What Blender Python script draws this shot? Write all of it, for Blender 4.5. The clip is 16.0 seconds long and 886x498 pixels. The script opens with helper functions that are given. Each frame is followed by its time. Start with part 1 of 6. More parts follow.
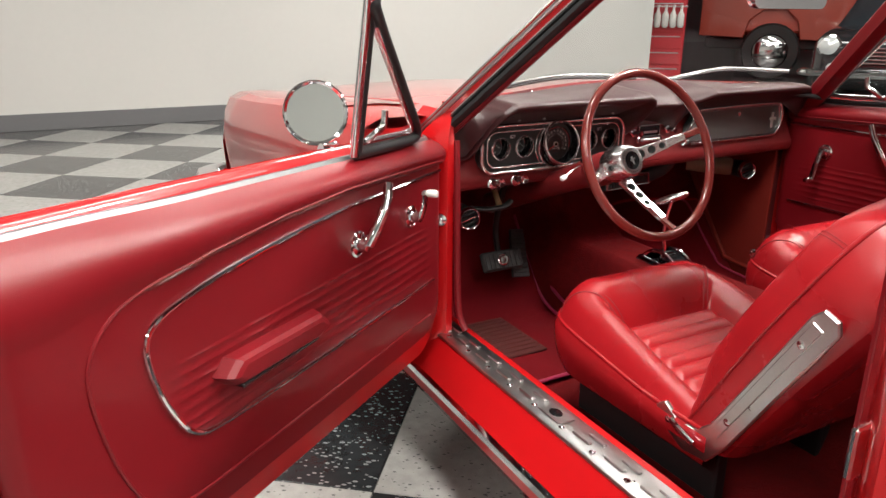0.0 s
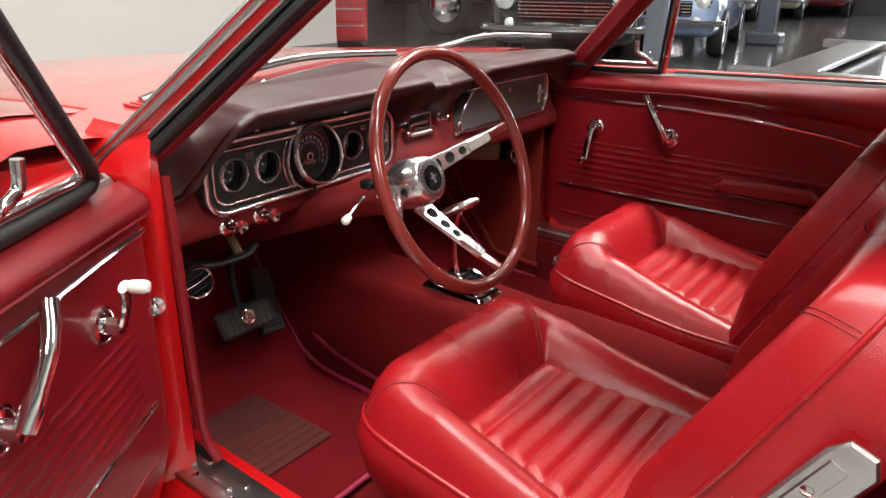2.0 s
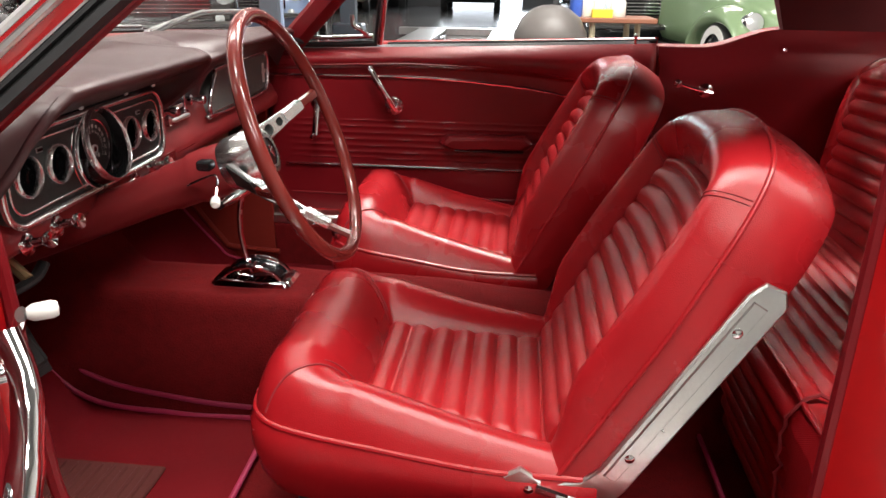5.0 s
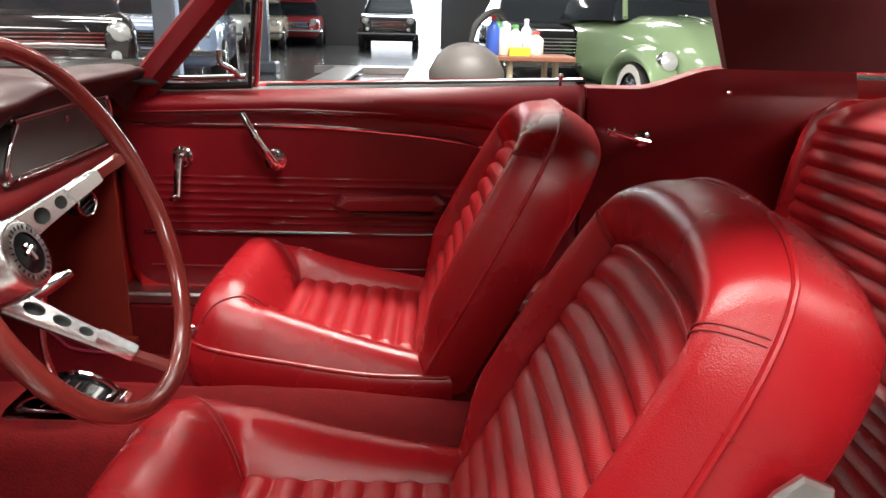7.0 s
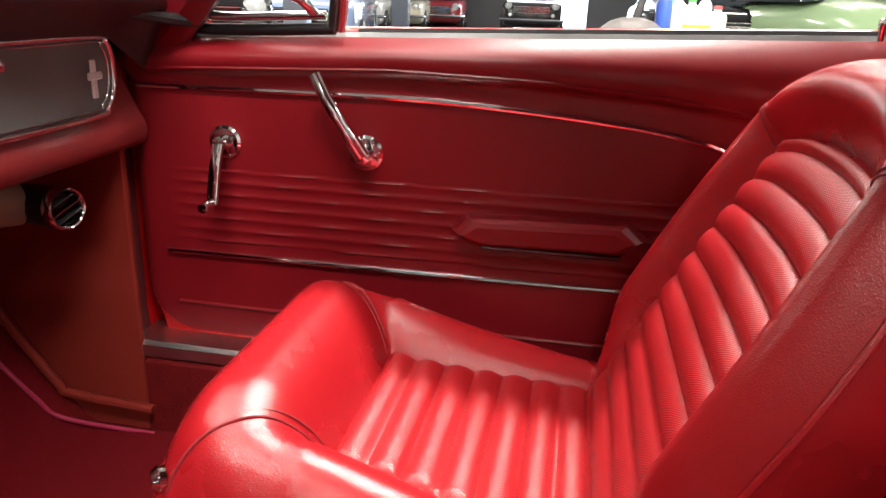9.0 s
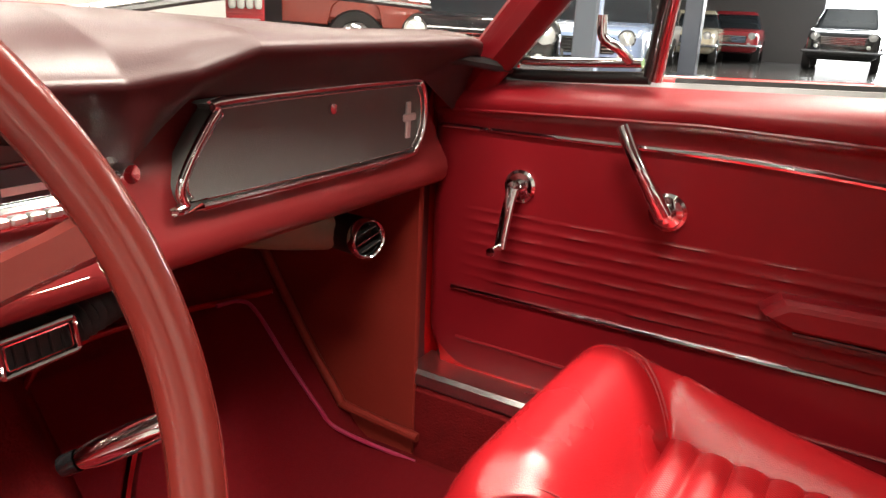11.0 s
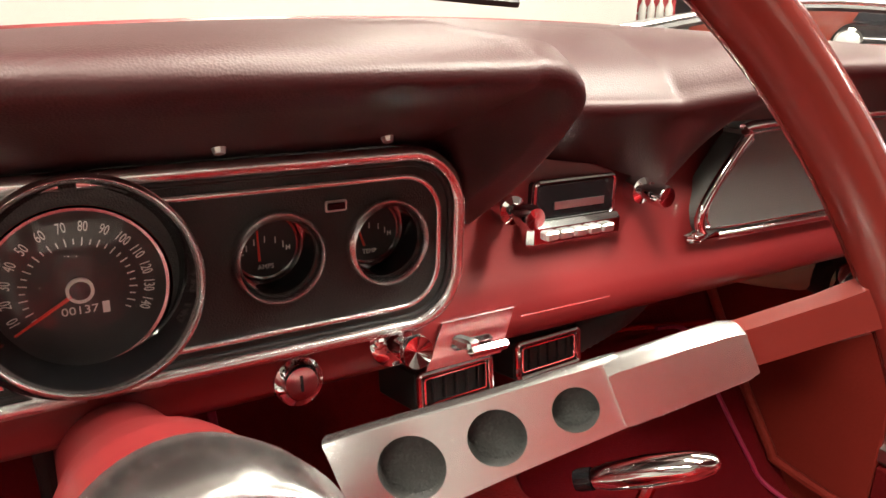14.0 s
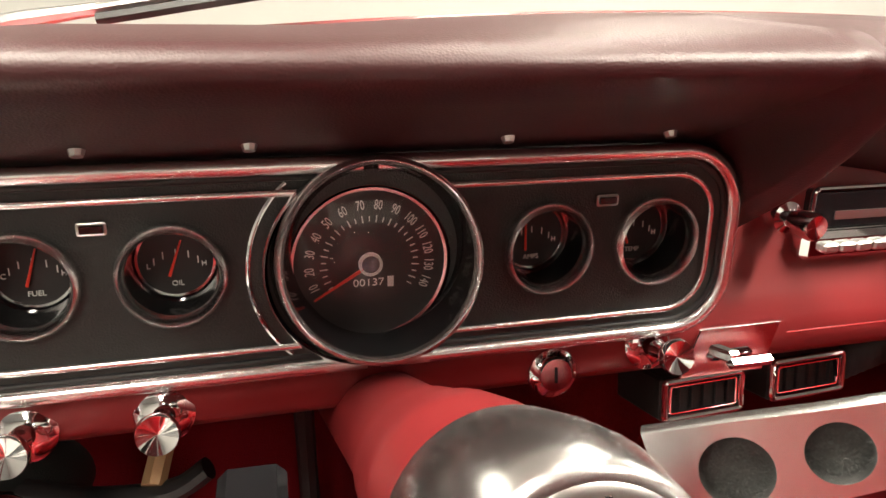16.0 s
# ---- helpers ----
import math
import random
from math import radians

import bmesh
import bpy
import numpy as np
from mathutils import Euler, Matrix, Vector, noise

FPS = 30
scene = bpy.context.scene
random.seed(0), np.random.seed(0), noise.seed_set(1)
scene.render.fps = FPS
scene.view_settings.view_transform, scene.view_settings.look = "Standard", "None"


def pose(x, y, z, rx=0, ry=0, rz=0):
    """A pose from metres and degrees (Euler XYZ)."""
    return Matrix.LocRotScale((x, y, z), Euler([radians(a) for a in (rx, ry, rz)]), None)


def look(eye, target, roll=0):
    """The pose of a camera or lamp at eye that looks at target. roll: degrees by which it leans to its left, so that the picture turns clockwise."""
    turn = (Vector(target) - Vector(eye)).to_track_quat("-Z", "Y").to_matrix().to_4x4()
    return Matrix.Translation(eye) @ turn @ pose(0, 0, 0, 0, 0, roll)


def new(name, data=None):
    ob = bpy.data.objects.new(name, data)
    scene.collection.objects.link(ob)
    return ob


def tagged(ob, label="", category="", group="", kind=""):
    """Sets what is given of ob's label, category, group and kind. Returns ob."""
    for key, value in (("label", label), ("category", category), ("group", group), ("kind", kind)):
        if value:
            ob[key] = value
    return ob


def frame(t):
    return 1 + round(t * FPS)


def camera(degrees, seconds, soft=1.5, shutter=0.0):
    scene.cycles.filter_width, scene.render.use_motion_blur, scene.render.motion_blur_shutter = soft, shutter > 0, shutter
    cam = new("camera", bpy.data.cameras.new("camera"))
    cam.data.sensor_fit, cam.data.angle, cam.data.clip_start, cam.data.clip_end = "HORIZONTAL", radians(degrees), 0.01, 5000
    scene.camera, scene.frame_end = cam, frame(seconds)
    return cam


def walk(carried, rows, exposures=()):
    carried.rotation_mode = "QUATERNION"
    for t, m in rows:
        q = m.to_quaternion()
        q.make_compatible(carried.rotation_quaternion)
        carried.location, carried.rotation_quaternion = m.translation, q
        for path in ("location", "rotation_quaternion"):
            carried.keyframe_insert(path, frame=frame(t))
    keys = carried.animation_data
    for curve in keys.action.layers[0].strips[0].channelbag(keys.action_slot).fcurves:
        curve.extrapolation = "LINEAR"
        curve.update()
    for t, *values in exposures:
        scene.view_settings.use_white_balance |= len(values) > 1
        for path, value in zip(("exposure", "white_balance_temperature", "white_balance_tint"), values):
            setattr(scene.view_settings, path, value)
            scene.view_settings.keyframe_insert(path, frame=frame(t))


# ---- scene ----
cam = camera(62.5, 16.0)
PATH = [
    (0, (-1.419, -1.494, 1.11), (-0.513, 0.179, 0.493), 0.5),
    (0.5, (-1.346, -1.349, 1.095), (-0.311, 0.241, 0.462), 0.4),
    (1, (-1.277, -1.222, 1.088), (-0.097, 0.25, 0.424), 0.6),
    (1.5, (-1.213, -1.099, 1.087), (0.12, 0.224, 0.401), 0.5),
    (2, (-1.152, -0.956, 1.104), (0.336, 0.173, 0.391), 0.8),
    (2.5, (-1.142, -0.821, 1.119), (0.477, 0.095, 0.386), 0.9),
    (3, (-1.175, -0.71, 1.129), (0.542, -0.004, 0.385), 1.1),
    (3.5, (-1.222, -0.643, 1.139), (0.557, -0.115, 0.394), 1.0),
    (4, (-1.268, -0.6, 1.12), (0.551, -0.212, 0.384), 0.9),
    (4.5, (-1.299, -0.605, 1.066), (0.546, -0.328, 0.346), 0.9),
    (5, (-1.298, -0.623, 1.043), (0.565, -0.439, 0.34), 0.9),
    (5.2, (-1.296, -0.626, 1.04), (0.573, -0.476, 0.343), 0.9),
    (7.3, (-0.823, -0.657, 1.011), (1.086, -0.683, 0.415), 1.6),
    (7.5, (-0.74, -0.648, 0.983), (1.176, -0.656, 0.41), 1.7),
    (8, (-0.527, -0.647, 0.946), (1.377, -0.571, 0.337), 1.9),
    (8.5, (-0.351, -0.625, 0.925), (1.529, -0.426, 0.27), 1.9),
    (9, (-0.275, -0.569, 0.908), (1.591, -0.243, 0.266), 2.1),
    (9.5, (-0.243, -0.565, 0.902), (1.578, -0.004, 0.294), 1.8),
    (9.7, (-0.25, -0.517, 0.905), (1.571, 0.051, 0.305), 2.4),
    (12, (-0.218, -0.498, 0.94), (1.146, 0.834, 0.335), 1.6),
    (12.5, (-0.235, -0.462, 0.931), (1.042, 0.956, 0.332), 1.5),
    (13, (-0.257, -0.419, 0.93), (0.928, 1.072, 0.321), 1.8),
    (13.5, (-0.277, -0.398, 0.933), (0.801, 1.171, 0.322), 2.0),
    (14, (-0.295, -0.393, 0.931), (0.646, 1.263, 0.322), 1.5),
    (14.5, (-0.314, -0.387, 0.927), (0.483, 1.345, 0.32), 1.2),
    (15, (-0.324, -0.383, 0.926), (0.333, 1.404, 0.315), 1.2),
    (15.5, (-0.333, -0.379, 0.922), (0.194, 1.449, 0.307), 1.0),
    (16, (-0.334, -0.38, 0.925), (0.108, 1.472, 0.311), 0.8),
]
# the clip brightens as the camera closes in on the dash
EXPOSURES = [(0.0, -0.22, 6500, 10), (5.2, -0.22, 6500, 10), (7.4, -0.15, 6500, 10), (8.0, 0.08, 6550, 10), (8.5, 0.3, 6600, 10), (9.7, 0.45, 6700, 10), (12.0, 0.62, 7300, 10), (16.0, 0.50, 7300, 10)]
walk(cam, [(t, look(eye, target, roll)) for t, eye, target, roll in PATH], EXPOSURES)

# ---- light ----
world = bpy.data.worlds.new("world")
scene.world = world
world.use_nodes = True
world.node_tree.nodes["Background"].inputs["Color"].default_value = (0.75, 0.8, 0.85, 1)
world.node_tree.nodes["Background"].inputs["Strength"].default_value = 0.05


def area_lamp(name, eye, target, sx, sy, watts, colour=(1, 0.96, 0.9)):
    data = bpy.data.lights.new(name, "AREA")
    data.spread = radians(180)
    data.shape, data.size, data.size_y, data.energy, data.color = "RECTANGLE", sx, sy, watts, colour
    ob = new(name, data)
    ob.matrix_world = look(eye, target)
    return ob


LAMPS = [(-1.24, -0.9, 240), (0.9, 1.0, 90), (-2.6, 3.4, 40), (-4.8, -2.2, 260), (-1.2, -4.6, 140), (0.4, -6.4, 50), (2.25, -1.45, 440), (2.6, 4.4, 90), (5.0, -0.8, 85), (5.5, 3.6, 90), (9.5, -2.6, 120), (9.5, 3.0, 115), (14.0, 6.0, 140), (17.0, 1.0, 140)]
# ceiling strip lights of the showroom, and the daylit door at its far end
for lx, ly, w in LAMPS:
    area_lamp("ceiling_lamp", (lx, ly, 3.92), (lx, ly, 0), 0.5, 2.6, w)
area_lamp("door_daylight", (24.5, 0.6, 1.9), (0, 0, 0.6), 3.0, 3.2, 550, (0.85, 0.93, 1.0))

# ---- tools ----
def material(name, base, rough=0.5, metal=0.0, var=0.12, scale=6.0, bump=0.0, bscale=300.0, coat=0.0, second=None, mix_scale=3.0, kind="noise", sheen=0.0, wrinkle=0.0):
    """A node material: base colour varied at two scales, fine relief, and roughness that changes a little."""
    m = bpy.data.materials.new(name)
    m.use_nodes = True
    t = m.node_tree
    b = t.nodes["Principled BSDF"]
    co = t.nodes.new("ShaderNodeTexCoord")
    n1 = t.nodes.new("ShaderNodeTexNoise")
    n1.inputs["Scale"].default_value, n1.inputs["Detail"].default_value = scale, 5
    n2 = t.nodes.new("ShaderNodeTexNoise")
    n2.inputs["Scale"].default_value, n2.inputs["Detail"].default_value = scale * 14, 3
    for n in (n1, n2):
        t.links.new(co.outputs["Object"], n.inputs["Vector"])
    ramp = t.nodes.new("ShaderNodeMix")
    ramp.data_type = "RGBA"
    lo = [c * (1 - var) for c in base]
    hi = [min(1, c * (1 + var)) for c in (second or base)]
    ramp.inputs["A"].default_value, ramp.inputs["B"].default_value = (*lo, 1), (*hi, 1)
    add = t.nodes.new("ShaderNodeMath")
    add.operation = "MULTIPLY_ADD"
    add.inputs[1].default_value = 0.35
    t.links.new(n2.outputs["Fac"], add.inputs[0])
    sc = t.nodes.new("ShaderNodeMath")
    sc.operation = "MULTIPLY"
    sc.inputs[1].default_value = 0.65
    t.links.new(n1.outputs["Fac"], sc.inputs[0])
    t.links.new(sc.outputs[0], add.inputs[2])
    t.links.new(add.outputs[0], ramp.inputs["Factor"])
    t.links.new(ramp.outputs["Result"], b.inputs["Base Color"])
    rr = t.nodes.new("ShaderNodeMapRange")
    rr.inputs["To Min"].default_value, rr.inputs["To Max"].default_value = max(0.0, rough * 0.8), min(1, rough * 1.2)
    t.links.new(n1.outputs["Fac"], rr.inputs["Value"])
    t.links.new(rr.outputs["Result"], b.inputs["Roughness"])
    b.inputs["Metallic"].default_value = metal
    b.inputs["Coat Weight"].default_value = coat
    b.inputs["Coat Roughness"].default_value = 0.06
    if sheen:
        b.inputs["Sheen Weight"].default_value = sheen
    if bump:
        bn = t.nodes.new("ShaderNodeBump")
        bn.inputs["Strength"].default_value, bn.inputs["Distance"].default_value = bump, 0.002
        if kind == "voronoi":
            tx = t.nodes.new("ShaderNodeTexVoronoi")
            tx.inputs["Scale"].default_value = bscale
            out = tx.outputs["Distance"]
        else:
            tx = t.nodes.new("ShaderNodeTexNoise")
            tx.inputs["Scale"].default_value, tx.inputs["Detail"].default_value = bscale, 4
            out = tx.outputs["Fac"]
        t.links.new(co.outputs["Object"], tx.inputs["Vector"])
        t.links.new(out, bn.inputs["Height"])
        t.links.new(bn.outputs["Normal"], b.inputs["Normal"])
        if wrinkle:
            # slack and creases of the stretched cover, under the fine grain
            wn, wb = t.nodes.new("ShaderNodeTexNoise"), t.nodes.new("ShaderNodeBump")
            wn.inputs["Scale"].default_value, wn.inputs["Detail"].default_value, wn.inputs["Distortion"].default_value = 9, 1, 0.3
            wb.inputs["Strength"].default_value, wb.inputs["Distance"].default_value = wrinkle, 0.02
            t.links.new(co.outputs["Object"], wn.inputs["Vector"])
            t.links.new(wn.outputs["Fac"], wb.inputs["Height"])
            t.links.new(wb.outputs["Normal"], bn.inputs["Normal"])
    return m


def perforated(m, pitch=0.0055):
    """Adds rows of pin holes to a vinyl: dark dots with a dip."""
    t = m.node_tree
    b = t.nodes["Principled BSDF"]
    co, sep = t.nodes.new("ShaderNodeTexCoord"), t.nodes.new("ShaderNodeSeparateXYZ")
    t.links.new(co.outputs["Object"], sep.inputs[0])

    def math_node(op, a, c=None):
        n = t.nodes.new("ShaderNodeMath")
        n.operation = op
        for k, v in ((0, a), (1, c)):
            if v is None:
                continue
            if isinstance(v, (int, float)):
                n.inputs[k].default_value = v
            else:
                t.links.new(v, n.inputs[k])
        return n.outputs[0]

    k = 2 * math.pi / pitch
    run = math_node("SUBTRACT", sep.outputs["Z"], sep.outputs["Y"])
    wave = math_node("MULTIPLY", math_node("SINE", math_node("MULTIPLY", sep.outputs["X"], k)), math_node("SINE", math_node("MULTIPLY", run, k)))
    dot = math_node("GREATER_THAN", wave, 0.80)
    old = b.inputs["Base Color"].links[0].from_socket
    mix = t.nodes.new("ShaderNodeMix")
    mix.data_type = "RGBA"
    mix.inputs["B"].default_value = (0.06, 0.004, 0.006, 1)
    t.links.new(old, mix.inputs["A"])
    t.links.new(math_node("MULTIPLY", dot, 0.6), mix.inputs["Factor"])
    t.links.new(mix.outputs["Result"], b.inputs["Base Color"])
    bp = t.nodes.new("ShaderNodeBump")
    bp.invert = True
    bp.inputs["Strength"].default_value, bp.inputs["Distance"].default_value = 0.3, 0.0006
    t.links.new(wave, bp.inputs["Height"])
    t.links.new(bp.outputs["Normal"], b.inputs["Normal"])
    return m


def flecked(m, colour, scale=110.0, share=0.45):
    """Scatters small stone chips over a tile material."""
    t = m.node_tree
    b = t.nodes["Principled BSDF"]
    co, vo = t.nodes.new("ShaderNodeTexCoord"), t.nodes.new("ShaderNodeTexVoronoi")
    warp = t.nodes.new("ShaderNodeMapping")
    warp.inputs["Scale"].default_value = (1.0, 0.55, 1.0)
    warp.inputs["Rotation"].default_value = (0, 0, 0.6)
    vo.inputs["Scale"].default_value = scale
    t.links.new(co.outputs["Object"], warp.inputs["Vector"])
    t.links.new(warp.outputs["Vector"], vo.inputs["Vector"])
    sep = t.nodes.new("ShaderNodeSeparateColor")
    t.links.new(vo.outputs["Color"], sep.inputs[0])
    size, pick = t.nodes.new("ShaderNodeMath"), t.nodes.new("ShaderNodeMath")
    size.operation, pick.operation = "MULTIPLY", "LESS_THAN"
    size.inputs[1].default_value = share
    t.links.new(sep.outputs[0], size.inputs[0])
    t.links.new(vo.outputs["Distance"], pick.inputs[0])
    t.links.new(size.outputs[0], pick.inputs[1])
    mix = t.nodes.new("ShaderNodeMix")
    mix.data_type = "RGBA"
    mix.inputs["B"].default_value = (*colour, 1)
    t.links.new(b.inputs["Base Color"].links[0].from_socket, mix.inputs["A"])
    t.links.new(pick.outputs[0], mix.inputs["Factor"])
    t.links.new(mix.outputs["Result"], b.inputs["Base Color"])
    return m


def glow(name, colour, strength):
    m = bpy.data.materials.new(name)
    m.use_nodes = True
    b = m.node_tree.nodes["Principled BSDF"]
    b.inputs["Base Color"].default_value = (*colour, 1)
    b.inputs["Emission Color"].default_value = (*colour, 1)
    b.inputs["Emission Strength"].default_value = strength
    return m


def pane_material(name, tint, mirror=0.08):
    """Thin clear glass: lets light straight through and adds a faint reflection."""
    m = bpy.data.materials.new(name)
    m.use_nodes = True
    t = m.node_tree
    out = t.nodes["Material Output"]
    clear, gloss = t.nodes.new("ShaderNodeBsdfTransparent"), t.nodes.new("ShaderNodeBsdfGlossy")
    mix = t.nodes.new("ShaderNodeMixShader")
    lw = t.nodes.new("ShaderNodeLayerWeight")
    lw.inputs["Blend"].default_value = 0.5
    pw, sc = t.nodes.new("ShaderNodeMath"), t.nodes.new("ShaderNodeMath")
    pw.operation, sc.operation = "POWER", "MULTIPLY_ADD"
    pw.inputs[1].default_value = 4.0
    sc.inputs[1].default_value, sc.inputs[2].default_value = 0.4, mirror * 0.5
    t.links.new(lw.outputs["Facing"], pw.inputs[0])
    t.links.new(pw.outputs[0], sc.inputs[0])
    clear.inputs["Color"].default_value = (*tint, 1)
    gloss.inputs["Roughness"].default_value = 0.02
    t.links.new(sc.outputs[0], mix.inputs[0])
    t.links.new(clear.outputs[0], mix.inputs[1])
    t.links.new(gloss.outputs[0], mix.inputs[2])
    t.links.new(mix.outputs[0], out.inputs["Surface"])
    return m


class Geo:
    """Collects vertices and faces of one mesh."""

    def __init__(self):
        self.v, self.f = [], []

    def add(self, verts, faces, m=None):
        k = len(self.v)
        self.v += [tuple(m @ Vector(p)) if m else tuple(p) for p in verts]
        self.f += [tuple(i + k for i in q) for q in faces]
        return self

    def box(self, c, s, b=0.003, m=None, seg=1):
        bm = bmesh.new()
        bmesh.ops.create_cube(bm, size=1)
        for p in bm.verts:
            p.co = Vector((p.co.x * s[0], p.co.y * s[1], p.co.z * s[2]))
        b = min(b, min(s) * 0.45)
        if b > 0:
            bmesh.ops.bevel(bm, geom=bm.edges[:], offset=b, segments=seg, affect="EDGES", profile=0.5)
        bm.verts.index_update()
        base = (m or Matrix()) @ Matrix.Translation(c)
        self.add([p.co.copy() for p in bm.verts], [[p.index for p in q.verts] for q in bm.faces], base)
        bm.free()
        return self

    def lathe(self, prof, m=None, seg=32, caps=False):
        """Turns (radius, height) pairs about the local z axis."""
        verts, faces = [], []
        for r, h in prof:
            for k in range(seg):
                a = 2 * math.pi * k / seg
                verts.append((r * math.cos(a), r * math.sin(a), h))
        for i in range(len(prof) - 1):
            for k in range(seg):
                l = (k + 1) % seg
                faces.append((i * seg + k, i * seg + l, (i + 1) * seg + l, (i + 1) * seg + k))
        if caps and prof[0][0] > 1e-6:
            faces.append(tuple(range(seg - 1, -1, -1)))
        if caps and prof[-1][0] > 1e-6:
            faces.append(tuple((len(prof) - 1) * seg + k for k in range(seg)))
        return self.add(verts, faces, m)

    def tube(self, pts, r, seg=10, closed=False, flat=1.0):
        """A round bar along points; r may be one radius or one for each point; flat squeezes it along its second axis."""
        pts = [Vector(p) for p in pts]
        n = len(pts)
        rad = [r] * n if not isinstance(r, (list, tuple)) else r
        verts, faces, up = [], [], None
        for i, p in enumerate(pts):
            a = pts[(i - 1) % n] if closed or i else p
            c = pts[(i + 1) % n] if closed or i < n - 1 else p
            d = (c - a).normalized()
            if up is None:
                up = Vector((0, 0, 1)) if abs(d.z) < 0.9 else Vector((0, 1, 0))
            up = (up - d * up.dot(d)).normalized()
            side = d.cross(up)
            for k in range(seg):
                t = 2 * math.pi * k / seg
                verts.append(p + rad[i] * (math.cos(t) * side + flat * math.sin(t) * up))
        for i in range(n if closed else n - 1):
            j = (i + 1) % n
            for k in range(seg):
                l = (k + 1) % seg
                faces.append((i * seg + k, i * seg + l, j * seg + l, j * seg + k))
        if not closed:
            faces.append(tuple(range(seg - 1, -1, -1)))
            faces.append(tuple((n - 1) * seg + k for k in range(seg)))
        return self.add(verts, faces)

    def loft(self, rings, closed=True, caps=True):
        n = len(rings[0])
        verts = [p for ring in rings for p in ring]
        faces = []
        for i in range(len(rings) - 1):
            for k in range(n if closed else n - 1):
                l = (k + 1) % n
                faces.append((i * n + k, i * n + l, (i + 1) * n + l, (i + 1) * n + k))
        if caps and closed:
            faces.append(tuple(range(n - 1, -1, -1)))
            faces.append(tuple((len(rings) - 1) * n + k for k in range(n)))
        return self.add(verts, faces)

    def prism(self, poly, lo, hi, m=None, b=0.0):
        """A flat plate: the polygon (x, y) between heights lo and hi, its edges chamfered by b."""
        n = len(poly)
        cx, cy = sum(p[0] for p in poly) / n, sum(p[1] for p in poly) / n

        def ring(h, inset):
            out = []
            for i in range(n):
                p, q, r = poly[i - 1], poly[i], poly[(i + 1) % n]
                e1 = Vector((q[0] - p[0], q[1] - p[1])).normalized()
                e2 = Vector((r[0] - q[0], r[1] - q[1])).normalized()
                nm = Vector((-(e1.y + e2.y), e1.x + e2.x))
                nm = nm.normalized() if nm.length > 1e-6 else Vector((0, 0))
                out.append((q[0] + nm.x * inset, q[1] + nm.y * inset, h))
            return out

        area = sum(poly[i - 1][0] * poly[i][1] - poly[i][0] * poly[i - 1][1] for i in range(n))
        s = b if area > 0 else -b
        rings = [ring(lo, s), ring(lo + b, 0), ring(hi - b, 0), ring(hi, s)] if b else [ring(lo, 0), ring(hi, 0)]
        verts = [p for q in rings for p in q]
        faces = []
        for i in range(len(rings) - 1):
            for k in range(n):
                l = (k + 1) % n
                faces.append((i * n + k, i * n + l, (i + 1) * n + l, (i + 1) * n + k))
        faces.append(tuple(range(n - 1, -1, -1)))
        faces.append(tuple((len(rings) - 1) * n + k for k in range(n)))
        return self.add(verts, faces, m)

    def holed(self, outer, holes, z, m=None):
        """A flat sheet at height z with round holes (x, y, radius) in it."""
        bm = bmesh.new()
        edges = []
        for loop in [outer] + [[(x + r * math.cos(2 * math.pi * k / 40), y + r * math.sin(2 * math.pi * k / 40)) for k in range(40)] for x, y, r in holes]:
            vs = [bm.verts.new((x, y, z)) for x, y in loop]
            edges += [bm.edges.new((vs[k], vs[(k + 1) % len(vs)])) for k in range(len(vs))]
        bmesh.ops.triangle_fill(bm, use_beauty=True, use_dissolve=False, edges=edges)
        bm.verts.index_update()
        self.add([p.co.copy() for p in bm.verts], [[p.index for p in q.verts] for q in bm.faces], m)
        bm.free()
        return self

    def grid(self, fn, nu, nv, m=None):
        verts = [fn(i / nu, j / nv) for j in range(nv + 1) for i in range(nu + 1)]
        w = nu + 1
        faces = [(j * w + i, j * w + i + 1, (j + 1) * w + i + 1, (j + 1) * w + i) for j in range(nv) for i in range(nu)]
        return self.add(verts, faces, m)


def part(name, geo, mat, parent=None, label="", smooth=35, fix=True):
    """Links one mesh object, under its thing if there is one."""
    me = bpy.data.meshes.new(name)
    me.from_pydata(geo.v, [], geo.f)
    if fix:
        bm = bmesh.new()
        bm.from_mesh(me)
        bmesh.ops.recalc_face_normals(bm, faces=bm.faces[:])
        bm.to_mesh(me)
        bm.free()
    me.materials.append(mat)
    if smooth:
        me.shade_smooth()
        me.set_sharp_from_angle(angle=radians(smooth))
    ob = new(name, me)
    under(ob, parent)
    if label:
        ob["label"] = label
    return ob


def under(ob, parent):
    """Parents ob, whose mesh is in world places, to a thing or a part."""
    if parent:
        ob.parent = parent
        if parent.type == "EMPTY":
            ob.matrix_parent_inverse = parent.matrix_basis.inverted()


def thing(name, label, category, group="", at=(0, 0, 0), rz=0.0):
    """The Empty that stands for a thing and parents its parts."""
    ob = new(name)
    ob.empty_display_size = 0.05
    ob.matrix_basis = pose(*at, 0, 0, rz)
    return tagged(ob, label, category, group)


def words(name, text, size, m, mat, parent, depth=0.0004, label=""):
    """Lettering as a thin mesh, centred at the pose m, which it faces along z."""
    cu = bpy.data.curves.new(name, "FONT")
    cu.body, cu.size, cu.align_x, cu.align_y, cu.extrude = text, size, "CENTER", "CENTER", depth
    cu.resolution_u = 3
    tmp = bpy.data.objects.new(name, cu)
    scene.collection.objects.link(tmp)
    me = bpy.data.meshes.new_from_object(tmp.evaluated_get(bpy.context.evaluated_depsgraph_get()))
    bpy.data.objects.remove(tmp)
    me.transform(m)
    me.materials.clear()
    me.materials.append(mat)
    ob = new(name, me)
    under(ob, parent)
    if label:
        ob["label"] = label
    return ob


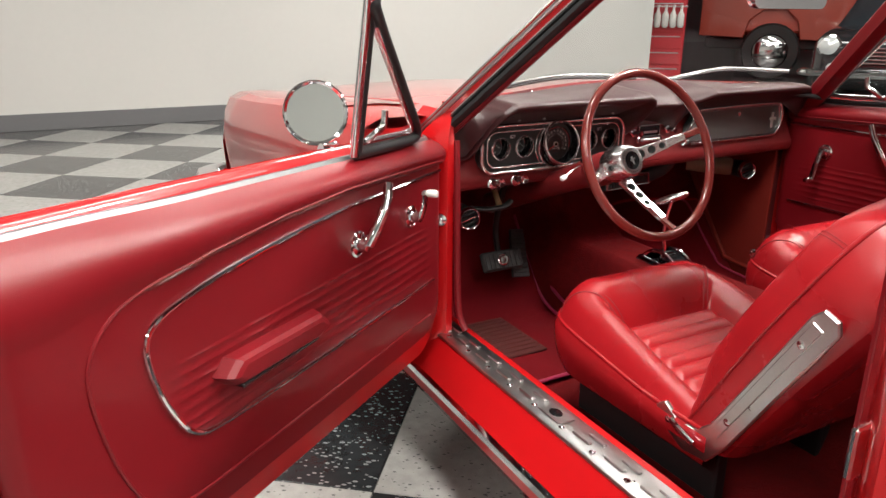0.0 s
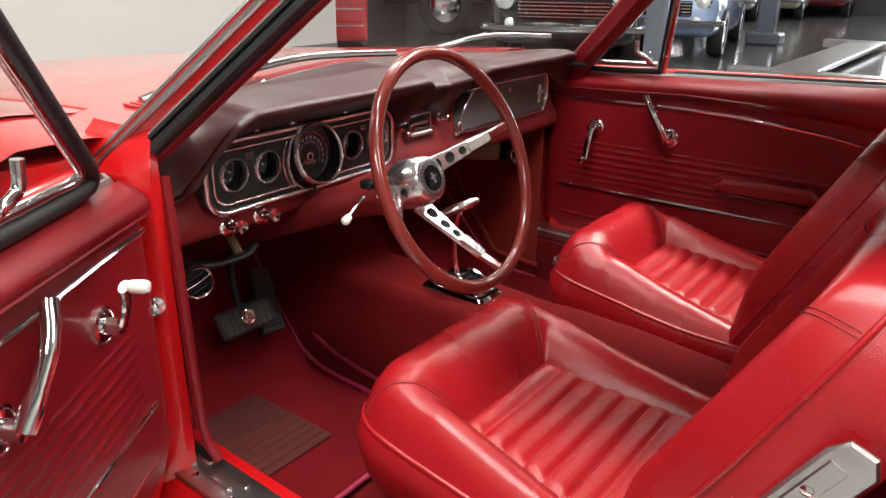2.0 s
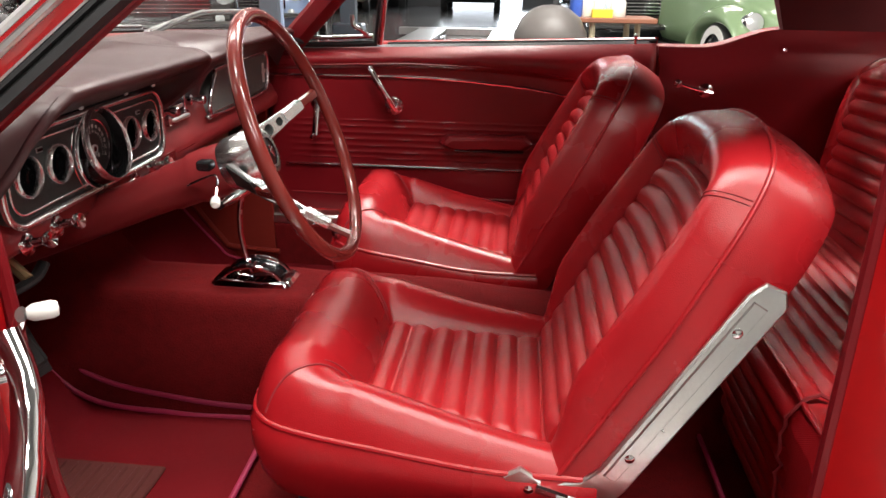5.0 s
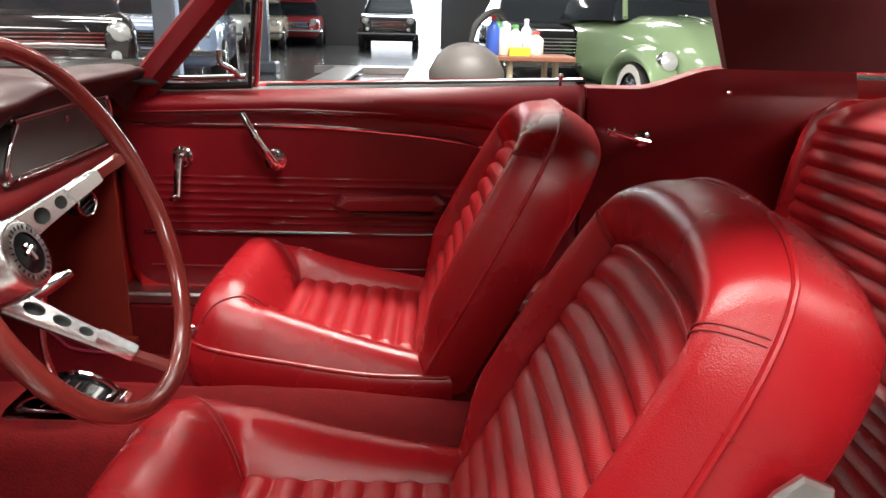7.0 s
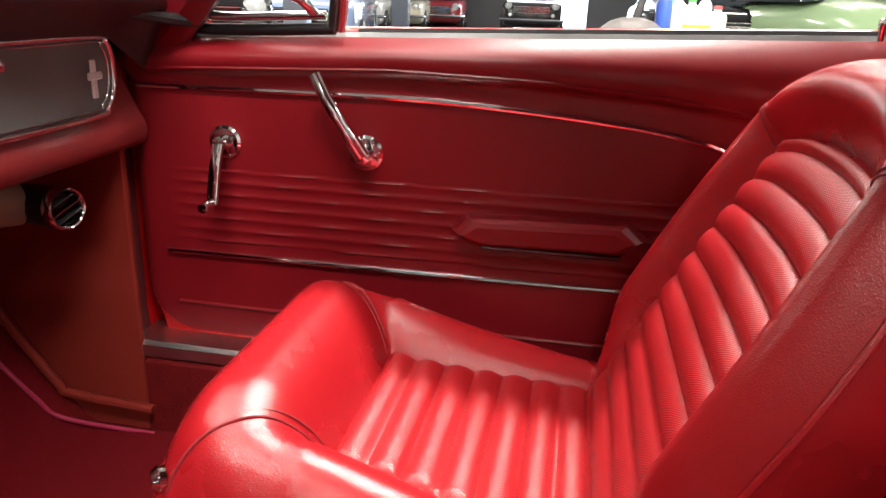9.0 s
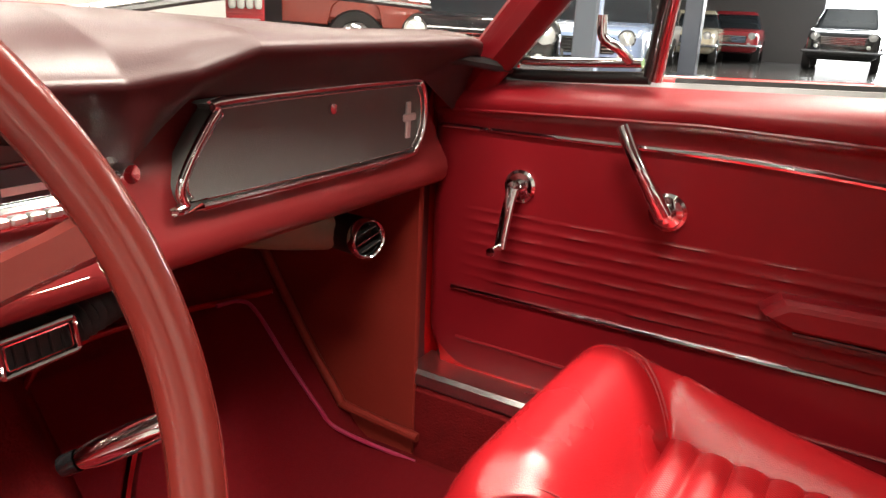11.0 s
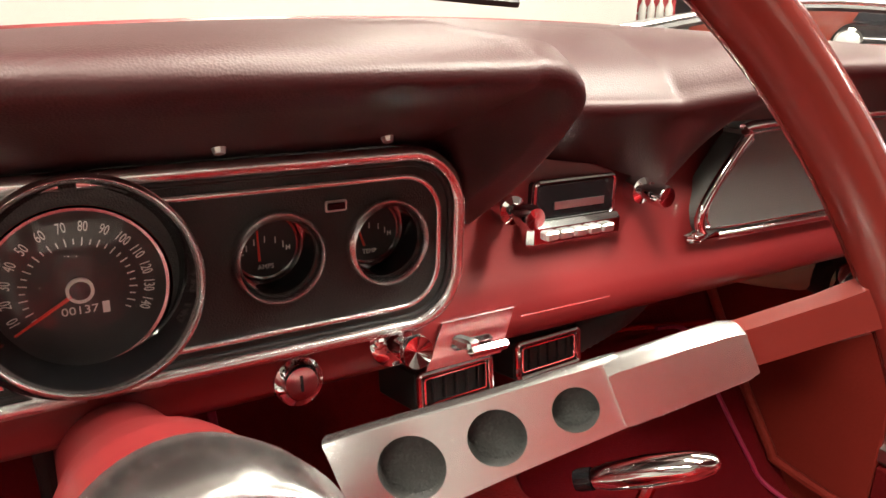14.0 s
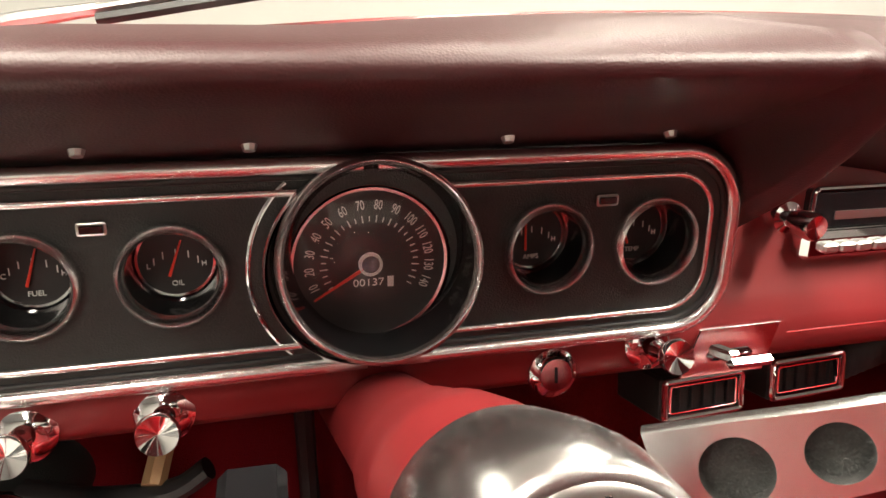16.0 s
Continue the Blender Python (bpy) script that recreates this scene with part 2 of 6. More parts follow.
def smoothstep(x):
    x = min(1, max(0, x))
    return x * x * (3 - 2 * x)


def along(table, x):
    """Linear reading of a table of (x, value) in rising x."""
    if x <= table[0][0]:
        return table[0][1]
    for (a, p), (b, q) in zip(table, table[1:]):
        if x <= b:
            return p + (q - p) * (x - a) / (b - a)
    return table[-1][1]


def soft(pts, n=8, closed=False):
    """A smooth line through points (Catmull-Rom)."""
    pts = [Vector(p) for p in pts]
    k, out = len(pts), []
    for i in range(k if closed else k - 1):
        p0, p1, p2, p3 = (pts[j % k] if closed else pts[min(max(j, 0), k - 1)] for j in (i - 1, i, i + 1, i + 2))
        for s in range(n):
            t = s / n
            out.append(0.5 * ((2 * p1) + (p2 - p0) * t + (2 * p0 - 5 * p1 + 4 * p2 - p3) * t * t + (3 * p1 - p0 - 3 * p2 + p3) * t ** 3))
    if not closed:
        out.append(pts[-1])
    return out


def round_rect(w, h, r, n=6):
    """Points (x, y) of a rectangle with rounded corners, centred, anticlockwise."""
    out = []
    for cx, cy, a0 in ((w / 2 - r, h / 2 - r, 0), (-w / 2 + r, h / 2 - r, 90), (-w / 2 + r, -h / 2 + r, 180), (w / 2 - r, -h / 2 + r, 270)):
        for k in range(n + 1):
            a = radians(a0 + 90 * k / n)
            out.append((cx + r * math.cos(a), cy + r * math.sin(a)))
    return out


def axis_pose(p, d, spin=0.0):
    """A pose at p whose z axis points along d."""
    q = Vector(d).normalized().to_track_quat("Z", "Y")
    return Matrix.Translation(p) @ q.to_matrix().to_4x4() @ Matrix.Rotation(radians(spin), 4, "Z")

# ---- materials ----
VINYL = material("red_vinyl", (0.31, 0.008, 0.012), 0.27, var=0.14, scale=5, bump=0.14, bscale=700, kind="voronoi", wrinkle=0.035)
INSERT = perforated(material("perforated_red_vinyl", (0.33, 0.010, 0.014), 0.32, var=0.12, scale=6), 0.0042)
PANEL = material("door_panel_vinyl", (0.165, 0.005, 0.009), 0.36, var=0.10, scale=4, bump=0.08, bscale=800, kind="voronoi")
PAD = material("padded_dash_vinyl", (0.034, 0.007, 0.008), 0.42, var=0.10, scale=5, bump=0.10, bscale=700, kind="voronoi")
STEEL = material("red_dash_paint", (0.19, 0.018, 0.020), 0.34, var=0.07, scale=4, coat=0.15)
PAINT = material("red_body_paint", (0.46, 0.005, 0.007), 0.3, var=0.05, scale=3, coat=1.0)
CARPET = material("dark_red_carpet", (0.12, 0.006, 0.007), 0.95, var=0.55, scale=45, bump=1.0, bscale=260)
MAT_RED = material("floor_mat_pile", (0.13, 0.005, 0.008), 0.9, var=0.3, scale=12, bump=0.7, bscale=700)
HEEL = material("rubber_heel_pad", (0.085, 0.022, 0.02), 0.65, var=0.2, scale=20, bump=0.3, bscale=200)
CHROME = material("chrome", (0.78, 0.78, 0.79), 0.07, 1.0, var=0.05, scale=10)
WIPER = material("dull_wiper_metal", (0.34, 0.33, 0.33), 0.34, 1.0, var=0.14, scale=14)
ALU = material("brushed_aluminium", (0.62, 0.61, 0.6), 0.3, 1.0, var=0.14, scale=14, bump=0.08, bscale=500)
RUBBER = material("black_rubber", (0.010, 0.010, 0.011), 0.5, var=0.25, scale=16, bump=0.1, bscale=300)
BLACK = material("black_crackle", (0.019, 0.022, 0.021), 0.5, var=0.2, scale=20, bump=0.25, bscale=900, kind="voronoi")
PEDAL = material("worn_pedal_rubber", (0.035, 0.034, 0.034), 0.55, var=0.25, scale=18, bump=0.15, bscale=300)
GLOSSBLACK = material("gloss_black", (0.008, 0.008, 0.009), 0.12, var=0.2, scale=10)
GREYPANEL = material("grey_camera_case", (0.11, 0.115, 0.11), 0.42, var=0.2, scale=12, bump=0.3, bscale=900, kind="voronoi")
RIM = material("red_wheel_plastic", (0.16, 0.020, 0.016), 0.22, var=0.1, scale=8, coat=0.4)
WHITE = material("white_print", (0.75, 0.75, 0.72), 0.5, var=0.03)
DIAL = material("dial_black", (0.02, 0.018, 0.018), 0.5, var=0.15, scale=30)
NEEDLE = material("red_needle", (0.8, 0.05, 0.03), 0.4, var=0.05)
FELT = material("grey_felt", (0.22, 0.21, 0.21), 0.8, var=0.2, scale=30, bump=0.4, bscale=700)
STITCH = material("dark_red_thread", (0.22, 0.008, 0.012), 0.7, var=0.2, scale=60)
KNOB = material("clear_white_knob", (0.75, 0.73, 0.7), 0.2, var=0.05, coat=0.5)
GLASS = pane_material("window_glass", (0.93, 0.96, 0.95))
LENS = pane_material("gauge_lens", (0.92, 0.92, 0.92))
MIRROR = material("mirror_silver", (0.62, 0.66, 0.65), 0.02, 1.0, var=0.01)
HEADLINER = material("headliner_red", (0.10, 0.007, 0.010), 0.7, var=0.15, scale=10, bump=0.2, bscale=500)
WALLP = material("white_wall_paint", (0.66, 0.65, 0.62), 0.7, var=0.05, scale=1.2, bump=0.1, bscale=90)
BASEP = material("grey_base_paint", (0.16, 0.16, 0.165), 0.5, var=0.12, scale=3)
DARKTILE = flecked(material("dark_speckled_tile", (0.018, 0.020, 0.022), 0.16, var=0.35, scale=30, second=(0.03, 0.032, 0.034), bump=0.05, bscale=60), (0.26, 0.27, 0.27), 95, 0.42)
LIGHTTILE = flecked(material("light_speckled_tile", (0.33, 0.33, 0.31), 0.18, var=0.3, scale=30, second=(0.42, 0.42, 0.40), bump=0.05, bscale=60), (0.14, 0.14, 0.14), 95, 0.30)
CONCRETE = material("polished_grey_floor", (0.10, 0.10, 0.10), 0.16, var=0.25, scale=0.8, bump=0.03, bscale=20)
CEIL = material("ceiling_white", (0.42, 0.42, 0.41), 0.8, var=0.05, scale=1)
TYRE = material("tyre_rubber", (0.02, 0.02, 0.02), 0.7, var=0.3, scale=20)
CORD = material("magenta_binding", (0.33, 0.012, 0.06), 0.6, var=0.15, scale=40)
# browner, brighter copy of PANEL: the warm light on it is in the colour
KICK = material("lit_kick_panel", (0.20, 0.022, 0.016), 0.5, var=0.15, scale=12, bump=0.2, bscale=300)
PAD.node_tree.nodes["Principled BSDF"].inputs["Specular IOR Level"].default_value = 0.5
BLACK.node_tree.nodes["Principled BSDF"].inputs["Specular IOR Level"].default_value = 0.42
for m_ in (CARPET, MAT_RED, KICK, HEEL):
    m_.node_tree.nodes["Principled BSDF"].inputs["Specular IOR Level"].default_value = 0.08
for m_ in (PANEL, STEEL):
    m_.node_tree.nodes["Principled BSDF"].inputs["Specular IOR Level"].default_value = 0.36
SATIN = material("satin_chrome", (0.84, 0.84, 0.84), 0.25, 1.0, var=0.06, scale=12)
BELT = material("dull_belt_metal", (0.26, 0.26, 0.265), 0.5, 1.0, var=0.15, scale=14)

SILVER = material("silver_emblem", (0.70, 0.70, 0.68), 0.35, 0.25, var=0.15, scale=60)

# ---- showroom ----
def slab(name, lo, hi, mat, label, b=0.0):
    c = [(p + q) / 2 for p, q in zip(lo, hi)]
    s = [q - p for p, q in zip(lo, hi)]
    return tagged(part(name, Geo().box(c, s, b), mat, None, "", 30), label, "", "", "structure")


floor = slab("floor", (-9, -8, -0.2), (26, 22, 0.0), CONCRETE, "polished dark grey showroom floor")
slab("ceiling", (-9, -8, 4.0), (26, 22, 4.2), CEIL, "plain white showroom ceiling")
slab("wall_north", (-9, 6.5, 0), (6.2, 6.7, 4.0), WALLP, "plain white painted showroom wall")
slab("wall_west", (-9.2, -8, 0), (-9, 22, 4.0), WALLP, "plain white painted wall")
slab("wall_south", (-9, -8.2, 0), (26, -8, 4.0), WALLP, "plain white painted wall")
slab("wall_back", (6.2, 21.8, 0), (26, 22, 4.0), BASEP, "grey garage wall")
slab("wall_corner", (6.0, 6.7, 0), (6.2, 21.8, 4.0), WALLP, "white wall return")
for y0, y1 in ((-8, -0.6), (1.9, 22)):
    slab("wall_east", (25.8, y0, 0), (26, y1, 4.0), BASEP, "grey garage wall beside the open door")
slab("wall_east", (25.8, -0.6, 3.4), (26, 1.9, 4.0), BASEP, "grey wall over the open door")
slab("backdrop", (26.5, -4, -0.1), (26.6, 5, 4.0), glow("daylight_outside", (0.86, 0.92, 1.0), 2.2), "bright daylight outside the garage door")
slab("baseboard", (-9, 6.485, 0), (6.2, 6.5, 0.16), BASEP, "dark grey painted baseboard", 0.004)

# ---- car body ----
body = thing("red_coupe", "glossy red coupe with its driver side open", "car", at=(0.03, 0.0, 0.0))
XC = 0.03


def nose(y):
    """Half a cross section of the front body at y: (distance from the middle, height), from the middle outwards."""
    k = smoothstep((y - 0.2) / 1.25) * 0.6 + 0.4 * max(0, (y - 0.2) / 1.25)
    f = max(0, (y - 1.40) / 0.18)
    drop = 0.075 * k + 0.30 * f ** 2
    pts = [(0.0, 0.905), (0.30, 0.900), (0.52, 0.885), (0.56, 0.879), (0.565, 0.872), (0.57, 0.878), (0.70, 0.890), (0.79, 0.888), (0.835, 0.868), (0.858, 0.82), (0.868, 0.74), (0.862, 0.66), (0.85, 0.55), (0.84, 0.42), (0.82, 0.26)]
    return [(a * (1 - 0.02 * k - 0.05 * f * f), z - drop * (1 if z > 0.7 else 0.3)) for a, z in pts]


rings = []
for y in (0.24, 0.30, 0.45, 0.65, 0.85, 1.05, 1.25, 1.4, 1.47, 1.53, 1.57):
    h = nose(y)
    rings.append([(XC - a, y, z) for a, z in reversed(h)] + [(XC + a, y, z) for a, z in h[1:]])
part("front_skin", Geo().loft(rings, False), PAINT, body, "glossy red hood and fenders", 40)
part("front_panel", Geo().loft([rings[-1], [(XC + (x - XC) * 0.93, 1.62, 0.27 + (z - 0.27) * 0.9) for x, y, z in rings[-1]], [(XC + (x - XC) * 0.8, 1.60, 0.3 + (z - 0.3) * 0.5) for x, y, z in rings[-1]]], False), PAINT, body, "red nose panel", 40)
part("front_bumper", Geo().tube(soft([(-0.85, 1.38, 0.46), (-0.86, 1.58, 0.46), (-0.74, 1.70, 0.46), (0.03, 1.75, 0.46), (0.80, 1.70, 0.46), (0.92, 1.58, 0.46), (0.91, 1.38, 0.46)], 6), 0.05, 10, flat=0.5), CHROME, body, "chrome front bumper")
for sx in (-1, 1):
    x = XC + sx * 0.72
    wh = part("front_wheel", Geo().lathe([(0.20, -0.09), (0.29, -0.095), (0.315, -0.07), (0.32, 0.0), (0.315, 0.07), (0.29, 0.095), (0.20, 0.09)], axis_pose((x, 0.93, 0.322), (1, 0, 0)), 40), TYRE, body, "black tyre")
    part("rim", Geo().lathe([(0.0, 0.06), (0.06, 0.07), (0.14, 0.05), (0.19, 0.08), (0.2, 0.085), (0.2, -0.085), (0.1, -0.05), (0, -0.05)], axis_pose((x, 0.93, 0.322), (sx, 0, 0)), 32), CHROME, wh)
# tops of the fenders beside the windscreen
half = nose(0.24)[3:]
for s in (-1, 1):
    part("fender_top", Geo().loft([[(XC + s * a, y, z - 0.004) for a, z in half[:9]] for y in (0.245, 0.13, 0.02)], False), PAINT, body, "glossy red fender top", 40)
# cowl with louvres
def cowl_fn(u, v):
    x = -0.60 + 1.26 * u
    return x, 0.25 - 0.115 * v - 0.10 * abs((x - XC) / 0.66) ** 2.2 * v - 0.00 * u, 0.902 + 0.004 * v - 0.028 * abs((x - XC) / 0.66) ** 2
part("cowl", Geo().grid(cowl_fn, 40, 6), PAINT, body, "glossy red cowl panel", 50)
for k in range(84):
    x = -0.50 + 1.06 * k / 83
    y = 0.215 - 0.04 * abs((x - XC) / 0.66) ** 2
    part("louvre", Geo().box((x, y, 0.9055 - 0.028 * abs((x - XC) / 0.66) ** 2), (0.0062, 0.046, 0.005), 0.0012), PAINT, body)
# windscreen pillars: strips side by side on the outer face, inner cover
for sx in (-1, 1):
    def pl(f, proud, z):
        """A point on the pillar: f runs from its rear inner edge forwards, proud stands out of the outer face."""
        x, y = -0.602 + 0.505 * (z - 0.9) - 0.039 * f - 0.91 * proud, -0.101 - 1.07 * (z - 0.9) + 0.085 * f - 0.42 * proud
        return (x if sx < 0 else 0.088 - x, y + (0.02 if sx > 0 else 0), z)

    zs = [0.78, 0.90, 0.98, 1.06, 1.15, 1.25]

    def strip(name, sec, mat, parent, label=""):
        return part(name, Geo().loft([[pl(f, p, z) for f, p in sec] for z in zs]), mat, parent, label, 30)

    post = strip("windscreen_post", [(0.0, -0.005), (0.42, -0.003), (0.55, -0.002), (0.66, 0.001), (0.88, 0.003), (0.95, 0.0), (1.0, -0.012), (0.7, -0.032), (0.2, -0.03)], PAINT, body, "glossy red windscreen post")
    strip("seal_edge", [(0.42, -0.003), (0.42, 0.004), (0.46, 0.004), (0.46, -0.002)], ALU, post, "thin bright edge")
    strip("drip_moulding", [(0.66, 0.0), (0.665, 0.007), (0.72, 0.010), (0.79, 0.009), (0.82, 0.006), (0.82, 0.001)], ALU, post, "bright drip moulding")
    strip("screen_moulding", [(0.88, 0.001), (0.89, 0.005), (0.97, 0.002), (1.04, -0.012), (1.0, -0.014)], ALU, post, "bright screen moulding")
    strip("door_seal", [(0.42, -0.003), (0.40, 0.006), (0.33, 0.008), (0.28, 0.003), (0.24, 0.009), (0.10, 0.012), (0.02, 0.006), (-0.02, -0.004), (0.02, -0.008), (0.3, -0.006)], RUBBER, post, "black rubber door seal")
    strip("inner_cover", [(0.0, -0.004), (-0.07, -0.005), (-0.14, -0.012), (-0.12, -0.022), (0.1, -0.040), (0.6, -0.048), (0.85, -0.035), (0.6, -0.03), (0.2, -0.028)], PANEL, post, "dark red inner cover")
glass = part("windscreen", Geo().grid(lambda u, v: (0.044 + (2 * u - 1) * (0.672 - 0.20 * v), 0.125 - 0.17 * abs(2 * u - 1) ** 2.2 - 0.425 * v, 0.862 + 0.05 * (1 - abs(2 * u - 1) ** 2) * (1 - v) + 0.395 * v), 24, 10), GLASS, body, "clear curved windscreen", 80)
glass.visible_shadow = False
part("screen_gasket", Geo().tube([(-0.64 + 1.34 * k / 30, 0.118 - 0.165 * abs(2 * k / 30 - 1) ** 2.2, 0.868 + 0.05 * (1 - abs(2 * k / 30 - 1) ** 2)) for k in range(31)], 0.008, 8), RUBBER, body)
part("screen_moulding", Geo().tube([(-0.64 + 1.34 * k / 30, 0.135 - 0.165 * abs(2 * k / 30 - 1) ** 2.2, 0.87 + 0.05 * (1 - abs(2 * k / 30 - 1) ** 2)) for k in range(31)], 0.007, 8), ALU, body, "bright lower screen moulding")
# wipers
for x0, y0, x1, y1 in ((-0.47, 0.12, 0.02, 0.085), (0.16, 0.15, 0.62, 0.06)):
    wp = part("wiper", Geo().tube(soft([(x0 - 0.05, y0 + 0.005, 0.907), (x0, y0, 0.919), (x0 + 0.18, y0 - 0.02, 0.945), (x0 + 0.27, y0 - 0.03, 0.957)], 5), [0.009] * 6 + [0.007] * 5 + [0.005] * 5, 8, flat=0.6), WIPER, body, "bright metal wiper arm")
    part("blade", Geo().tube(soft([(x0 + 0.04, y0 - 0.01, 0.925), (x0 + 0.25, y0 - 0.035, 0.955), (x1, y1 - 0.02, 0.948)], 6), 0.0042, 8, flat=0.7), WIPER, wp)
    part("rubber", Geo().tube(soft([(x0 + 0.04, y0 - 0.012, 0.919), (x0 + 0.25, y0 - 0.037, 0.948), (x1, y1 - 0.022, 0.941)], 6), 0.004, 6), RUBBER, wp)
# roof, headliner, rear sail panels
part("roof", Geo().grid(lambda u, v: (-0.49 + 1.07 * u, -0.42 - 1.25 * v, 1.245 + 0.05 * math.sin(math.pi * u) * 0.9 + 0.025 * math.sin(math.pi * v)), 16, 16), PAINT, body, "glossy red roof", 60)
part("headliner", Geo().grid(lambda u, v: (-0.49 + 1.07 * u, -0.42 - 1.25 * v, 1.225 + 0.05 * math.sin(math.pi * u) * 0.9 + 0.02 * math.sin(math.pi * v)), 16, 16), HEADLINER, body, "dark red headliner", 60)
for sx in (-1, 1):
    xo = XC + sx * 0.70
    sail = [(-1.283, 0.925), (-1.235, 1.06), (-1.17, 1.24), (-1.75, 1.26), (-2.05, 0.92), (-1.55, 0.925)]
    part("sail_panel", Geo().loft([[(xo + 0.01, y, z) for y, z in sail], [(xo - sx * 0.02 - sx * 0.12 * max(0, z - 0.95), y, z) for y, z in sail]]), HEADLINER, body, "dark red rear quarter trim", 40)
    part("rear_quarter_skin", Geo().loft([[(xo + sx * 0.10, y, z) for z in (0.25, 0.45, 0.7, 0.85, 0.90)] for y in (-1.22, -1.5, -2.2, -2.6)], False), PAINT, body, "glossy red rear quarter", 40)
# quarter trim, passenger side
def quarter(u, v):
    y = -0.985 - 0.62 * u
    top = 0.872 + 0.05 * smoothstep((-1.10 - y) / 0.2)
    z = 0.20 + (top - 0.20) * v
    return 0.735 - 0.012 * math.sin(math.pi * v) + 0.04 * max(0, v - 0.86) / 0.14, y, z
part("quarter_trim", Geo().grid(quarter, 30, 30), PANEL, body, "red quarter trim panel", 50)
part("quarter_ledge", Geo().loft([[quarter(u, 1), (0.80, quarter(u, 1)[1], quarter(u, 1)[2] + 0.006), (0.86, quarter(u, 1)[1], quarter(u, 1)[2] - 0.01)] for u in [k / 20 for k in range(21)]], False), PANEL, body, "red quarter ledge", 50)
part("quarter_edge", Geo().tube([quarter(0, k / 12) for k in range(13)], 0.006, 8), PANEL, body)
crk = part("quarter_crank", Geo().tube(soft([(0.700, -1.125, 0.764), (0.690, -1.08, 0.774), (0.684, -1.025, 0.791)], 4), 0.0095, 10, flat=0.6), CHROME, body, "chrome rear window crank")
part("boss", Geo().lathe([(0.019, 0), (0.019, 0.003), (0.015, 0.006), (0.010, 0.008), (0.010, 0.024), (0, 0.025)], axis_pose((0.725, -1.115, 0.766), (-1, 0, 0)), 24), CHROME, crk)
part("crank_knob", Geo().lathe([(0.007, 0), (0.010, 0.008), (0.010, 0.022), (0, 0.026)], axis_pose((0.682, -1.03, 0.790), (-1, 0, 0)), 14), CHROME, crk)
part("trim_screw", Geo().lathe([(0.006, 0), (0.004, 0.003), (0, 0.004)], axis_pose((0.73, -1.303, 0.872), (-1, 0, 0)), 10), CHROME, body)
# driver side quarter and rear jamb
part("rear_jamb", Geo().loft([[(-0.50, -1.02, z), (-0.53, -1.012, z), (-0.545, -1.02, z), (-0.60, -1.062, z), (-0.69, -1.118, z), (-0.705, -1.135, z), (-0.70, -1.35, z), (-0.50, -1.35, z)] for z in (0.30, 0.45, 0.6, 0.75, 0.885)]), PAINT, body, "glossy red rear door jamb", 40)
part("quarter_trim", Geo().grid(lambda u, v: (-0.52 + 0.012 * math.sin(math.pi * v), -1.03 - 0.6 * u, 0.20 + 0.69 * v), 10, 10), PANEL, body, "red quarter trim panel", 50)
part("jamb_windlace", Geo().tube([(-0.522, -1.01, 0.37 + 0.5 * k / 8) for k in range(9)], 0.009, 8), PANEL, body)
part("striker", Geo().box((-0.62, -1.070, 0.62), (0.05, 0.01, 0.07), 0.003, Matrix.Translation((0, 0, 0))), CHROME, body, "chrome door striker")
# front hinge post, driver side
part("hinge_post", Geo().loft([[(-0.672, 0.06, z), (-0.668, -0.035, z), (-0.655, -0.06, z), (-0.640, -0.075, z), (-0.622, -0.07, z), (-0.616, -0.05, z), (-0.616, 0.06, z)] for z in (0.34, 0.5, 0.7, 0.80)] + [[(-0.616 + (x + 0.616) * k, y + 0.016 * (1 - k), z) for x, y in ((-0.672, 0.06), (-0.668, -0.035), (-0.655, -0.06), (-0.640, -0.075), (-0.622, -0.07), (-0.616, -0.05), (-0.616, 0.06))] for z, k in ((0.835, 0.92), (0.862, 0.75), (0.886, 0.5), (0.90, 0.2))]), PAINT, body, "glossy red hinge post", 40)
part("post_windlace", Geo().tube(soft([(-0.612, -0.062, 0.835), (-0.614, -0.072, 0.74), (-0.614, -0.078, 0.55), (-0.612, -0.085, 0.43), (-0.606, -0.11, 0.385)], 5), 0.0085, 8), PANEL, body, "red fabric edging")
part("outer_post", Geo().loft([[(-0.672, 0.06, z), (-0.70, 0.03, z), (-0.74, 0.02, z), (-0.80, 0.05, z), (-0.83, 0.24, z), (-0.60, 0.24, z), (-0.60, 0.06, z)] for z in (0.28, 0.5, 0.7, 0.858)]), PAINT, body, "glossy red fender edge", 40)
part("dome_switch", Geo().lathe([(0.014, 0), (0.014, 0.003), (0.006, 0.006), (0.005, 0.012), (0.007, 0.02), (0, 0.022)], axis_pose((-0.652, -0.066, 0.655), (-0.6, -0.8, 0)), 14), CHROME, body, "chrome door light switch")
# passenger side post: headliner red in place of body paint, darkened as in shade
part("hinge_post", Geo().box((0.765, 0.12, 0.60), (0.16, 0.06, 0.54), 0.01), HEADLINER, body, "red hinge post behind the closed door, shade put into its colour")
# rocker, sill plates
SL = Matrix.Translation((-0.65, 0.0, 0.36)) @ Matrix.Rotation(radians(-1.9), 4, "Z") @ Matrix.Rotation(radians(-0.8), 4, "X")


def sill_loft(sec, y0, y1, n=8):
    return Geo().loft([[tuple(SL @ Vector((x, y0 + (y1 - y0) * k / n, z))) for x, z in sec] for k in range(n + 1)])


